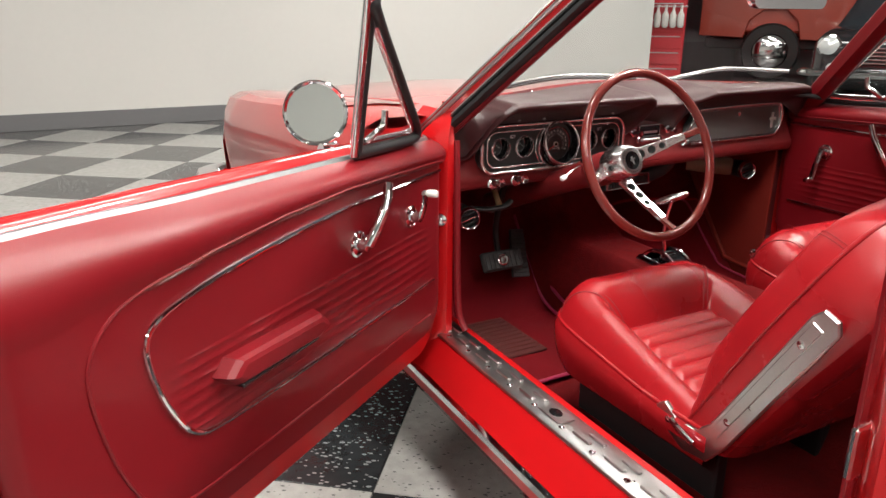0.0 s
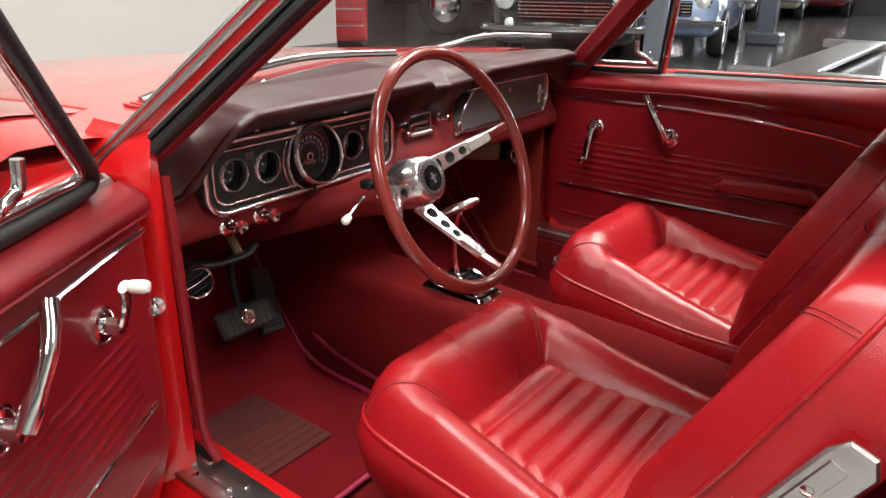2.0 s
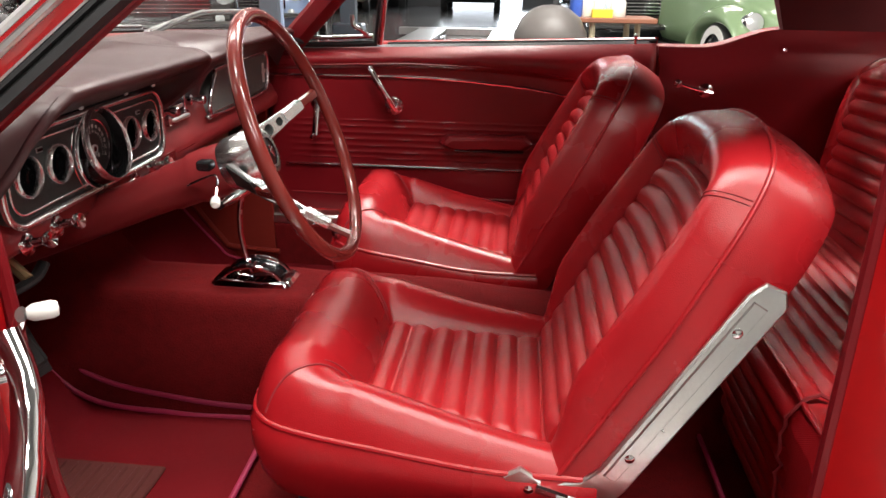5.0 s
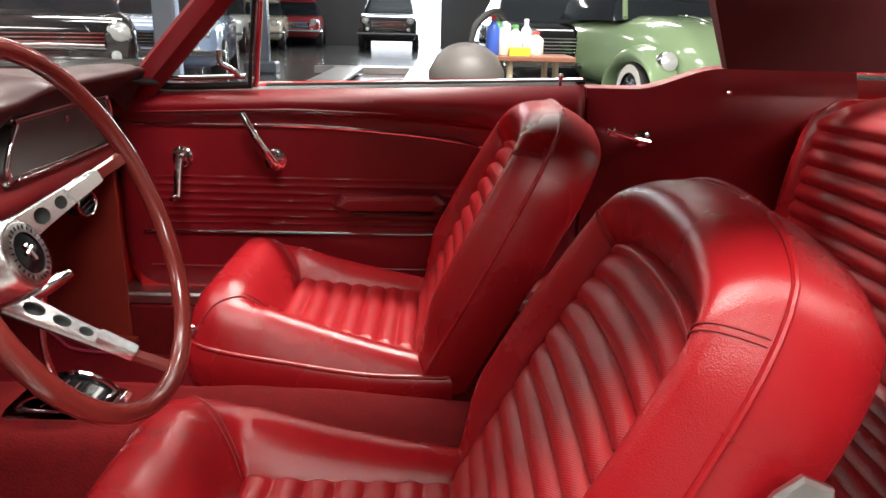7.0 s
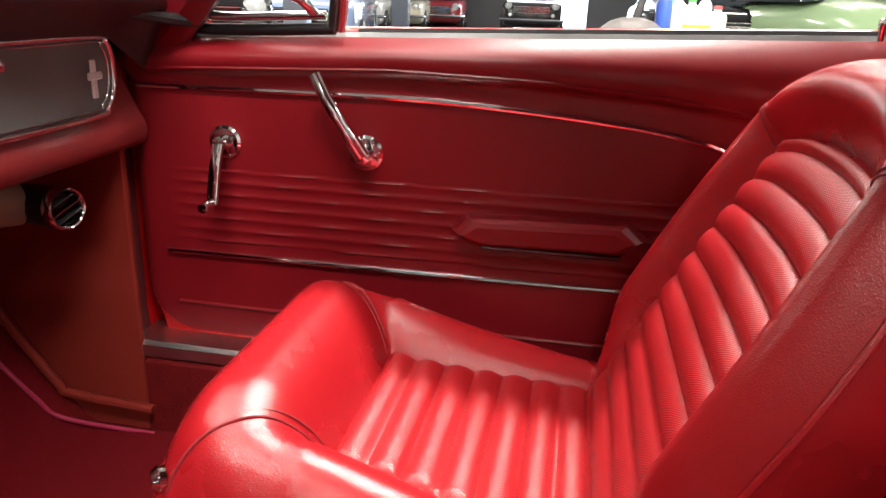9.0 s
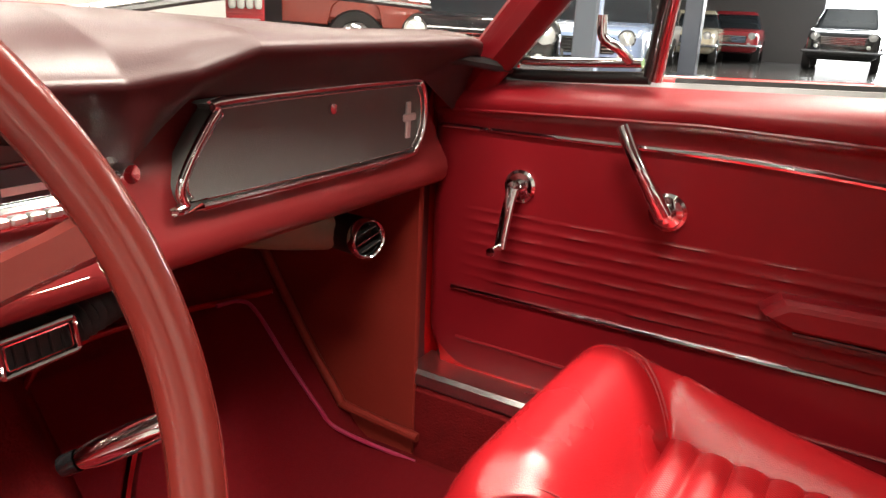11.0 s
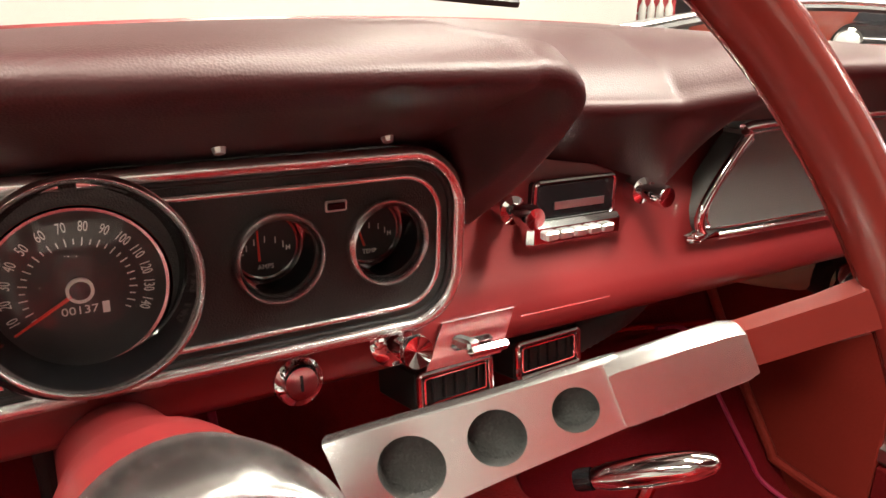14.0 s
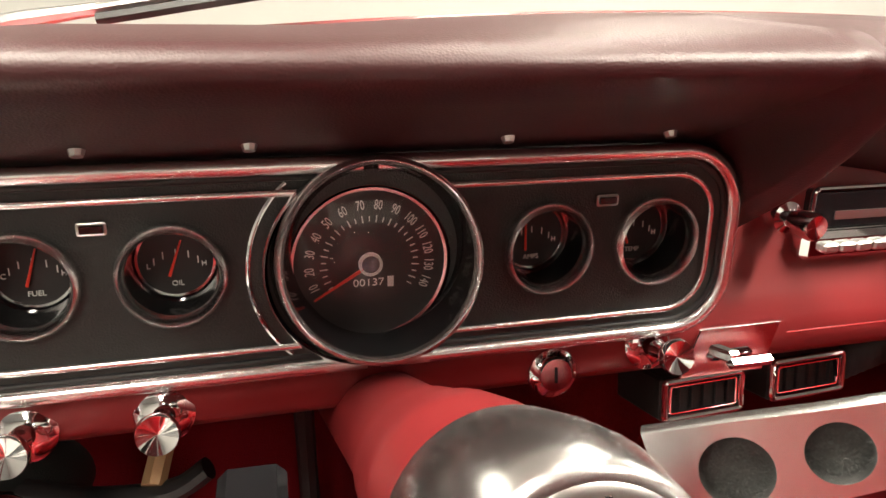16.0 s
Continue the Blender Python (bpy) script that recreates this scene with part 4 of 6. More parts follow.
    def back(s, t):
        x, y = s * bw, t * high
        a, b = (abs(x) - bp) / (bw - bp), (y - (high - yt)) / yt
        m = max(a, b, 0)
        if a > 0 and b > 0:
            k = m / (a ** 2.3 + b ** 2.3) ** (1 / 2.3)
            a, b = a * k, b * k
        sx = math.copysign(1, x)
        x = sx * (bp + a * (bw - bp)) if a > 0 else x
        y = high - yt + b * yt if b > 0 else y
        base = 0.004 * math.sin(math.pi * t)
        if m <= 0:
            edge = min(1, (bp - abs(x)) / 0.03) ** 0.7 * min(1, (high - yt - y) / 0.008)
            return x, y, base + 0.0125 * abs(math.sin(math.pi * (y - 0.01) / 0.0385)) ** 0.45 * edge, m
        wf = b * b / (a * a + b * b) if a > 0 and b > 0 else (1.0 if b > 0 else 0.0)
        crown = wf * 0.038 + (1 - wf) * (0.034 * smoothstep(t / 0.3) + 0.004)
        if m < 0.5:
            z = base + crown * math.sin(math.pi * m) ** 1.1
        else:
            q = (m - 0.5) / 0.5
            z = -0.012 + (base + crown + 0.012) * (1 - q ** 2.1)
        return x, y, z - 0.004 * max(0, 1 - m / 0.05), m

    bpts = [[back(-1 + 2 * i / mx, j / my) for i in range(mx + 1)] for j in range(my + 1)]

    def B(p):
        # the outline arches: narrower and lower towards the top corners
        t, c = p[1] / high, abs(p[0]) / bw
        x = p[0] * (1 - 0.13 * smoothstep((t - 0.45) / 0.6))
        y = p[1] - 0.062 * c ** 2.6 * smoothstep((t - 0.25) / 0.75)
        return foot + Vector((x, 0, 0)) + up * y + fwd * (p[2] * (1 + (0.2 if outboard < 0 else 0.06) * t) if p[2] < -0.02 else p[2])

    ins, bol, rear = Geo(), Geo(), Geo()
    for g, test in ((ins, lambda c: max(c) <= 0.001), (bol, lambda c: max(c) > 0.001), (rear, lambda c: True)):
        idx = {}
        for j in range(my):
            for i in range(mx):
                quad = ((j, i), (j, i + 1), (j + 1, i + 1), (j + 1, i))
                if test([bpts[a][b][3] for a, b in quad]):
                    face = []
                    for q in quad:
                        if q not in idx:
                            idx[q] = len(g.v)
                            p = bpts[q[0]][q[1]]
                            if g is rear:
                                p = (p[0] * 0.93, 0.01 + p[1] * 0.955, -0.096 - 0.012 * (1 - max(0, p[3]) ** 2))
                            g.v.append(tuple(B(p)))
                        face.append(idx[q])
                    g.f.append(tuple(face))
    part("back_bolster", bol, VINYL, ob, "smooth red vinyl bolster", 70)
    part("back_insert", ins, INSERT, ob, "pleated red vinyl insert", 70)
    part("back_panel", rear, VINYL, ob, "", 70)
    edge = [bpts[j][0] for j in range(my + 1)] + [bpts[my][i] for i in range(1, mx + 1)] + [bpts[j][mx] for j in range(my - 1, -1, -1)]

    def band(k, d):
        return [tuple(B((p[0] * k, (0.01 * (1 - k) / 0.07 + p[1] * (1 - (1 - k) * 0.64)), d))) for p in edge]

    part("back_side", Geo().loft([band(1, -0.012), band(1.012, -0.030), band(1.010, -0.056), band(0.985, -0.082), band(0.93, -0.096)], False), VINYL, ob, "", 70)
    for d, k in ((-0.013, 1.004),):
        part("back_piping", Geo().tube(band(k, d)[::3], 0.0036 if d > -0.02 else 0.0026, 8), VINYL if d > -0.02 else STITCH, ob)
    # stitched seams over the top corners
    for sx in (-1, 1):
        for off in (0.0, 0.011):
            line = []
            for k in range(12):
                m = 0.03 + 0.95 * k / 11
                p = back(sx * (bp + m * (bw - bp)) / bw, (high - yt + m * yt - off) / high)
                line.append(B((p[0], p[1], p[2] + 0.0006)))
            part("seam", Geo().tube(soft(line, 3), 0.0009, 6), STITCH, ob)
    # trim and hinge
    ox = cx + outboard * 0.229
    arm = [(-0.555, 0.425), (-0.57, 0.395), (-0.625, 0.366), (-0.68, 0.372), (-0.715, 0.415), (-0.873, 0.688), (-0.869, 0.708), (-0.845, 0.718), (-0.827, 0.703), (-0.68, 0.448), (-0.655, 0.425), (-0.61, 0.42), (-0.578, 0.44)]
    m = Matrix(((0, 0, outboard, ox), (1, 0, 0, dy), (0, 1, 0, 0), (0, 0, 0, 1)))
    if outboard < 0:
        plate = part("side_trim", Geo().prism(arm, 0.0, 0.010, m, 0.003), ALU, ob, "brushed metal side trim")
        inner = [(-0.70, 0.43), (-0.850, 0.686), (-0.833, 0.696), (-0.685, 0.44)]
        part("rib", Geo().prism(inner, 0.008, 0.0125, m, 0.002), ALU, plate)
        for y, z in ((-0.82, 0.655), (-0.715, 0.47), (-0.59, 0.410)):
            part("screw", Geo().lathe([(0.0065, 0.0), (0.0065, 0.003), (0.004, 0.0045), (0, 0.005)], axis_pose((ox - 0.010, y + dy, z), (-1, 0, 0)), 12), CHROME, plate)
        part("recliner_lever", Geo().tube(soft([(ox - 0.014, -0.60 + dy, 0.415), (ox - 0.02, -0.63 + dy, 0.41), (ox - 0.02, -0.66 + dy, 0.40)], 4), 0.006, 8), CHROME, ob)
    ix = cx - outboard * 0.2
    part("hinge", Geo().box((ix, -0.625 + dy, 0.40), (0.03, 0.07, 0.05), 0.008), RUBBER, ob, "black hinge")
    part("hinge_pin", Geo().lathe([(0.012, -0.02), (0.012, 0.02), (0.0, 0.022)], axis_pose((ix, -0.62 + dy, 0.41), (1, 0, 0)), 14), CHROME, ob)
    part("seat_button", Geo().lathe([(0.012, 0), (0.012, 0.006), (0.007, 0.012), (0, 0.013)], axis_pose((cx - outboard * 0.2, front - 0.02, 0.49), (-outboard * 0.7, 0.7, 0.1)), 16), CHROME, ob)
    for sx in (-1, 1):
        part("seat_rail", Geo().box((cx + sx * 0.15, -0.45 + dy, 0.29), (0.03, 0.40, 0.10), 0.004), RUBBER, ob, "black steel seat rail")
    part("seat_base", Geo().box((cx, -0.45 + dy, 0.345), (0.30, 0.32, 0.05), 0.01), RUBBER, ob, "black seat underside")
    return ob


bucket_seat(-0.260, -0.072, -1, 29.0, "red pleated vinyl driver bucket seat with metal side trim")
bucket_seat(0.433, -0.008, 1, 27.5, "red pleated vinyl passenger bucket seat beside the closed door")


def rear_bench():
    ob = thing("bench_seat", "red pleated vinyl rear bench seat behind the buckets", "bench seat", at=(0.06, -1.35, 0.25))
    x0, x1, y0, y1 = -0.50, 0.66, -1.02, -1.42

    def cush(u, v):
        """Runs from the foot of the front face up and back over the cushion."""
        e = min(u, 1 - u) * (x1 - x0)
        side = max(0, 1 - e / 0.11)
        rib = abs(math.sin(math.pi * v * 17)) ** 0.6 * (1 if side <= 0 else 0)
        if v < 0.42:
            k = v / 0.42
            y, z = y0 - 0.018 * (1 - k) ** 2 - 0.012 * max(0, (k - 0.85) / 0.15), 0.27 + 0.225 * k
            y += 0.010 * rib
        else:
            k = (v - 0.42) / 0.58
            y, z = y0 - 0.012 + (y1 - y0) * k, 0.505 - 0.05 * k - 0.010 * max(0, 1 - k / 0.05)
            z += 0.012 * rib + 0.022 * math.sin(math.pi * min(1, side)) ** 0.8 * min(1, k / 0.12)
        z -= 0.05 * max(0, 1 - e / 0.03) ** 2
        return x0 + (x1 - x0) * u, y, z

    part("cushion", Geo().grid(cush, 64, 200), INSERT, ob, "pleated red vinyl cushion", 70)
    for sx in (0.095, 0.905):
        part("piping", Geo().tube([tuple(Vector(cush(sx, v)) + Vector((0, 0.002, 0.003))) for v in [0.02 + 0.96 * k / 40 for k in range(41)]], 0.003, 6), STITCH, ob)
    part("cushion_edge", Geo().tube([tuple(Vector(cush(0.02 + 0.96 * k / 30, 0.425)) + Vector((0, 0.003, 0.001))) for k in range(31)], 0.0045, 8), VINYL, ob)

    def bk(u, v):
        x = -0.52 + 1.15 * u
        e = min(u, 1 - u) / 0.045
        rib = abs(math.sin(math.pi * v * 12)) ** 0.6 * smoothstep((e - 0.7) / 0.3)
        y = -1.386 - 0.07 * v + 0.014 * rib
        z = 0.44 + 0.445 * v + 0.02 * (1 - abs(2 * u - 1) ** 2)
        y -= 0.14 * max(0, (v - 0.86) / 0.14) ** 2
        y -= 0.09 * max(0, 1 - e) ** 3
        z -= 0.03 * max(0, 1 - e) ** 2 * v
        return x, y, z

    part("backrest", Geo().grid(bk, 90, 130), INSERT, ob, "pleated red vinyl backrest", 70)
    bolster = ((0.0, -1.50), (-0.002, -1.44), (0.012, -1.412), (0.04, -1.404), (0.068, -1.416), (0.082, -1.45), (0.084, -1.50))
    for sx, ex in ((1, 0.640), (-1, -0.528)):
        rings = [[(ex + sx * dx, y - 0.05 * v - back, 0.42 + 0.445 * v) for dx, y in bolster] for v, back in ((0, 0), (0.1, 0), (0.3, 0), (0.5, 0), (0.7, 0.002), (0.85, 0.012), (0.94, 0.03), (1.0, 0.07))]
        part("side_bolster", Geo().loft(rings), VINYL, ob, "smooth red vinyl bolster", 60)
    part("backrest_roll", Geo().loft([[(x, -1.75, 0.86), (x, -1.70, 0.905), (x, -1.65, 0.912), (x, -1.60, 0.905)] for x in (-0.5, 0.06, 0.62)], False), VINYL, ob, "", 70)
    return ob


rear_bench()

# ---- dashboard ----
DM = Matrix.Translation((-0.284, 0.0, 0.0)) @ Matrix.Rotation(radians(2.0), 4, "Z") @ Matrix.Translation((0.284, 0.0, 0.0))


def dpart(name, g, mat, parent, label="", smooth=35):
    g.v = [tuple(DM @ Vector(p)) for p in g.v]
    return part(name, g, mat, parent, label, smooth)


dash = thing("dashboard", "dark red padded dashboard with chrome trimmed instrument panel", "dashboard", at=(0.05, 0.05, 0.7))
X0, X1 = -0.585, 0.690
LIP_Y = [(-0.585, -0.005), (-0.563, -0.018), (-0.545, -0.042), (-0.525, -0.062), (-0.505, -0.084), (-0.475, -0.094), (-0.43, -0.099), (-0.30, -0.102), (-0.022, -0.102), (-0.021, -0.002), (0.14, -0.006), (0.175, -0.022), (0.235, -0.058), (0.60, -0.068), (0.655, -0.06), (0.69, -0.03)]
LIP_Z = [(-0.585, 0.780), (-0.563, 0.787), (-0.545, 0.822), (-0.525, 0.860), (-0.505, 0.893), (-0.475, 0.911), (-0.43, 0.914), (-0.022, 0.9145), (-0.021, 0.882), (0.14, 0.878), (0.19, 0.888), (0.235, 0.908), (0.60, 0.911), (0.655, 0.905), (0.69, 0.875)]
UND_Y = [(-0.585, 0.012), (-0.45, 0.010), (-0.090, 0.013), (-0.062, 0.040), (-0.022, 0.043), (-0.0205, 0.043), (0.12, 0.042), (0.15, 0.012), (0.69, 0.0)]
UND_Z = [(-0.585, 0.768), (-0.555, 0.774), (-0.54, 0.802), (-0.525, 0.833), (-0.51, 0.852), (-0.088, 0.853), (-0.074, 0.848), (-0.064, 0.835), (-0.057, 0.812), (-0.052, 0.792), (-0.022, 0.782), (-0.0205, 0.838), (0.10, 0.820), (0.15, 0.803), (0.18, 0.828), (0.215, 0.852), (0.60, 0.852), (0.69, 0.80)]


def pad_ring(x):
    ly, lz, uy, uz = (along(t, x) for t in (LIP_Y, LIP_Z, UND_Y, UND_Z))
    if -0.078 < x <= -0.021:
        # rounded end of the hood over the instruments, running down into its cheek
        u = min(1.0, (x + 0.078) / 0.057)
        ly, lz = -0.002 - 0.100 * (1 - u ** 4) ** 0.3, 0.9155 - 0.034 * u ** 2.6
    by = 0.115 - 0.16 * abs((x - 0.03) / 0.67) ** 2.2
    by = max(by, ly + 0.03)
    tz = max(lz + 0.003, 0.929 - 0.045 * abs((x - 0.03) / 0.67) ** 2)
    d = min(0.017, 0.5 * (by - ly)) * (0.2 + 0.8 * smoothstep((x + 0.555) / 0.10))
    r = min(1.0, (lz - uz) / 0.03)
    ey, ez = ly + 0.006, lz - 0.018 * r
    deep = max(0.0, 0.853 - uz) / 0.065 * (1.0 if -0.2 < x <= -0.021 else 0.0)
    under = [(x, ey + (uy - ey) * k - 0.10 * deep * (uy - ey) * 4 * k * (1 - k), ez + (uz - ez) * k) for k in (0.2, 0.4, 0.6, 0.8, 0.93, 1.0)]
    return [(x, by, tz), (x, by - 0.33 * (by - ly), lz + 0.8 * (tz - lz) + 0.002), (x, ly + 1.4 * d, lz + 0.35 * (tz - lz) + 0.001), (x, ly + 0.7 * d, lz + 0.08 * (tz - lz)), (x, ly + 0.009, lz - 0.0005), (x, ly + 0.004, lz - 0.003), (x, ly + 0.001, lz - 0.006 * r), (x, ly, lz - 0.010 * r), (x, ly + 0.002, lz - 0.014 * r), (x, ey, ez)] + under


xs = sorted(set([-0.078 + 0.057 * (1 - (1 - k / 24) ** 2.2) for k in range(25)] + [X0 + (X1 - X0) * k / 90 for k in range(91)] + [-0.563, -0.545, -0.535, -0.525, -0.515, -0.505, -0.49, -0.475, -0.0208, -0.0204, 0.138, 0.142, 0.146, 0.15, 0.17, 0.19, 0.215, 0.235, 0.65, 0.67]))
dpart("dash_pad", Geo().loft([pad_ring(x) for x in xs], False), PAD, dash, "padded dark red dash top", 55)


# painted steel face
def face_ring(x):
    k = smoothstep((x - 0.10) / 0.08) * (1 - smoothstep((x - 0.60) / 0.06))
    return [(x, 0.05, 0.86), (x, 0.045, 0.815), (x, 0.038 - 0.010 * k, 0.79), (x, 0.030 - 0.01 * k, 0.77), (x, 0.018, 0.745), (x, 0.009, 0.73), (x, 0.007, 0.718), (x, 0.009, 0.705), (x, 0.016, 0.697), (x, 0.035, 0.693), (x, 0.10, 0.70)]


dpart("dash_face", Geo().loft([face_ring(X0 + (X1 - X0) * k / 60) for k in range(61)], False), STEEL, dash, "red painted steel dash face", 50)

# instrument cluster
CX, CZ, HWD, HH = -0.284, 0.792, 0.227, 0.0575
FACE = Matrix(((1, 0, 0, CX), (0, 0, -1, 0.0), (0, 1, 0, CZ), (0, 0, 0, 1)))  # local x right, y up, z towards the driver
GX, GY = (-0.174, -0.1035, 0.1045, 0.1745), 0.003
pg = Geo().holed(round_rect(2 * HWD, 2 * HH, 0.036), [(x, GY, 0.0235) for x in GX] + [(0, 0, 0.0455)], 0.0, FACE)
pg.loft([[tuple(FACE @ Vector((x, y, z))) for x, y in round_rect(2 * HWD, 2 * HH, 0.036)] for z in (0.0, -0.03)], True, False)
cluster = dpart("instrument_panel", pg, BLACK, dash, "black crackle instrument panel")


def half_ring(w, h, r, z, side, gap):
    """One side of a rounded frame, which stops short of the speedometer by gap."""
    q = round_rect(w, h, r, 10)
    path = [(gap, h / 2)] + q[10::-1] + q[:32:-1] + [(gap, -h / 2)]
    return [tuple(FACE @ Vector((side * x, y, z))) for x, y in path]


for side in (-1, 1):
    dpart("outer_bezel", Geo().tube(half_ring(2 * HWD, 2 * HH, 0.037, 0.001, side, 0.004), 0.0048, 10), SATIN, cluster, "chrome outer bezel", 60)
    dpart("bezel_lip", Geo().tube(half_ring(2 * HWD - 0.012, 2 * HH - 0.012, 0.032, 0.0, side, 0.028), 0.002, 8), RUBBER, cluster, "", 60)
    dpart("inner_bezel", Geo().tube(half_ring(2 * HWD - 0.030, 2 * HH - 0.028, 0.027, 0.001, side, 0.0385), 0.0021, 8), SATIN, cluster, "thin chrome inner bezel", 60)


def at_face(x, y, z):
    return FACE @ Matrix.Translation((x, y, z))


def gauge(x, mark, needle, red):
    m = at_face(x, GY, 0)
    g = dpart("gauge", Geo().lathe([(0.0235, 0.0), (0.0235, -0.004), (0.0225, -0.026), (0.0, -0.026)], m, 40), DIAL, cluster, "small round black gauge", 50)
    dpart("gauge_ring", Geo().lathe([(0.0230, -0.001), (0.0234, 0.006), (0.0252, 0.009), (0.0274, 0.007), (0.0284, 0.001), (0.0282, -0.002)], m, 48), SATIN, g, "chrome ring", 70)
    dpart("inner_ring", Geo().lathe([(0.0195, -0.0255), (0.0195, -0.0235), (0.021, -0.0235), (0.0215, -0.0255)], m, 40), CHROME, g)
    dpart("well", Geo().lathe([(0.0232, 0.0), (0.0228, -0.012), (0.0215, -0.0255)], m, 40), GLOSSBLACK, g, "", 60)
    a = radians(needle)
    p = Vector((-0.004, -0.009, -0.0235))
    q = p + 0.0215 * Vector((math.cos(a), math.sin(a), 0))
    dpart("needle", Geo().tube([tuple(m @ p), tuple(m @ q)], [0.0009, 0.0005], 6), NEEDLE, g, "red needle")
    for k in range(5):
        b = radians(150 - 30 * k)
        c, d = Vector((0.011 * math.cos(b) * 1.2, 0.003 + 0.009 * math.sin(b) - 0.008, -0.0245)), None
        dpart("tick", Geo().box(tuple(c), (0.0006, 0.004, 0.0003), 0, m @ Matrix.Identity(4)), WHITE, g)
    words("gauge_lettering", mark, 0.0042, DM @ m @ Matrix.Translation((0, -0.0135, -0.0243)), WHITE, g)
    words("gauge_lettering", "L" if mark == "OIL" else "C", 0.0042, DM @ m @ Matrix.Translation((-0.0145, -0.003, -0.0243)), WHITE, g)
    words("gauge_lettering", "H", 0.0042, DM @ m @ Matrix.Translation((0.0145, -0.003, -0.0243)), WHITE, g)
    return g


gauge(GX[0], "FUEL", 72, True)
gauge(GX[1], "OIL", 70, False)
gauge(GX[2], "AMPS", 92, False)
gauge(GX[3], "TEMP", 110, False)
for x in (-0.1385, 0.1405):
    dpart("warning_lamp", Geo().tube([tuple(FACE @ Vector((x + a, 0.030 + b, 0.0015))) for a, b in round_rect(0.0125, 0.0055, 0.0008, 3)], 0.0008, 8, True), ALU, cluster, "small chrome framed lamp")
    dpart("lamp_lens", Geo().box((x, 0.030, 0.0022), (0.0110, 0.0042, 0.002), 0.0003, FACE), GLOSSBLACK, cluster)

# speedometer
sm = at_face(0, 0, 0)
speedo = dpart("speedometer", Geo().lathe([(0.0425, -0.004), (0, -0.004)], sm, 56), DIAL, cluster, "round black speedometer dial")
st = sm @ Matrix.Translation((0.003, 0.004, 0)) @ Matrix.Rotation(radians(-13), 4, "X")
dpart("speedo_tube", Geo().lathe([(0.0585, -0.008), (0.0570, 0.006), (0.0548, 0.018)], st, 72), GLOSSBLACK, speedo, "deep black tube", 70)
dpart("speedo_ring", Geo().lathe([(0.0508, 0.018), (0.0514, 0.0225), (0.0530, 0.0240), (0.0550, 0.0225), (0.0560, 0.016), (0.0555, 0.012)], st, 72), SATIN, speedo, "chrome ring", 70)
dpart("base_ring", Geo().lathe([(0.0560, 0.003), (0.0575, 0.006), (0.0592, 0.004), (0.0595, -0.003)], sm, 72), CHROME, speedo, "chrome base ring", 70)
dpart("speedo_cone", Geo().lathe([(0.0510, 0.019), (0.0475, 0.006), (0.0440, -0.010)], st, 64), GLOSSBLACK, speedo, "black inner cone", 60)
dpart("dial_ring", Geo().lathe([(0.0418, -0.004), (0.0422, -0.0015), (0.0438, -0.001), (0.0445, -0.003)], sm, 64), CHROME, speedo, "", 60)
for k in range(14):
    a = radians(202 - 17.25 * k)
    p = Vector((0.0335 * math.cos(a), 0.0335 * math.sin(a), -0.0035))
    words("numeral", str(10 * (k + 1)), 0.0078, DM @ sm @ Matrix.Translation(p) @ Matrix.Rotation(a - math.pi / 2, 4, "Z") @ Matrix.Diagonal((0.62, 1.0, 1, 1)), WHITE, speedo, 0.0002)
for k in range(29):
    a = radians(210.6 - 8.625 * k)
    l = 0.0042 if k % 2 else 0.0028
    c = sm @ Matrix.Rotation(a, 4, "Z")
    dpart("tick", Geo().box((0.0258, 0, -0.0036), (l, 0.0006, 0.0004), 0, c), WHITE, speedo)
a = radians(211)
dpart("needle", Geo().tube([tuple(sm @ Vector((0.005 * math.cos(a), 0.005 * math.sin(a), -0.0015))), tuple(sm @ Vector((0.037 * math.cos(a), 0.037 * math.sin(a), -0.0015)))], [0.0011, 0.0006], 6), NEEDLE, speedo, "red needle")
dpart("needle_ring", Geo().lathe([(0.0052, -0.003), (0.0052, -0.0005), (0.0067, -0.0005), (0.0067, -0.003)], sm, 28), WHITE, speedo)
dpart("needle_cap", Geo().lathe([(0.0052, -0.003), (0.0050, -0.0008), (0, -0.0006)], sm, 24), GLOSSBLACK, speedo)
words("odometer", "00137", 0.0062, DM @ sm @ Matrix.Translation((-0.001, -0.0115, -0.0036)) @ Matrix.Diagonal((1.15, 1, 1, 1)), WHITE, speedo, 0.0002)
dpart("odometer_wheel", Geo().box((0.0115, -0.0115, -0.0036), (0.0035, 0.0062, 0.0004), 0, sm), WHITE, speedo)
dpart("side_crescent", Geo().tube([tuple(FACE @ Vector((0.066 * math.cos(radians(b)), 0.066 * math.sin(radians(b)), 0.0005))) for b in range(132, 232, 5)], 0.0013, 6), CHROME, cluster)
dpart("lens", Geo().lathe([(0.0435, -0.001), (0.030, 0.003), (0.015, 0.005), (0.0, 0.0055)], sm, 40), LENS, speedo, "curved clear lens", 80).visible_shadow = False


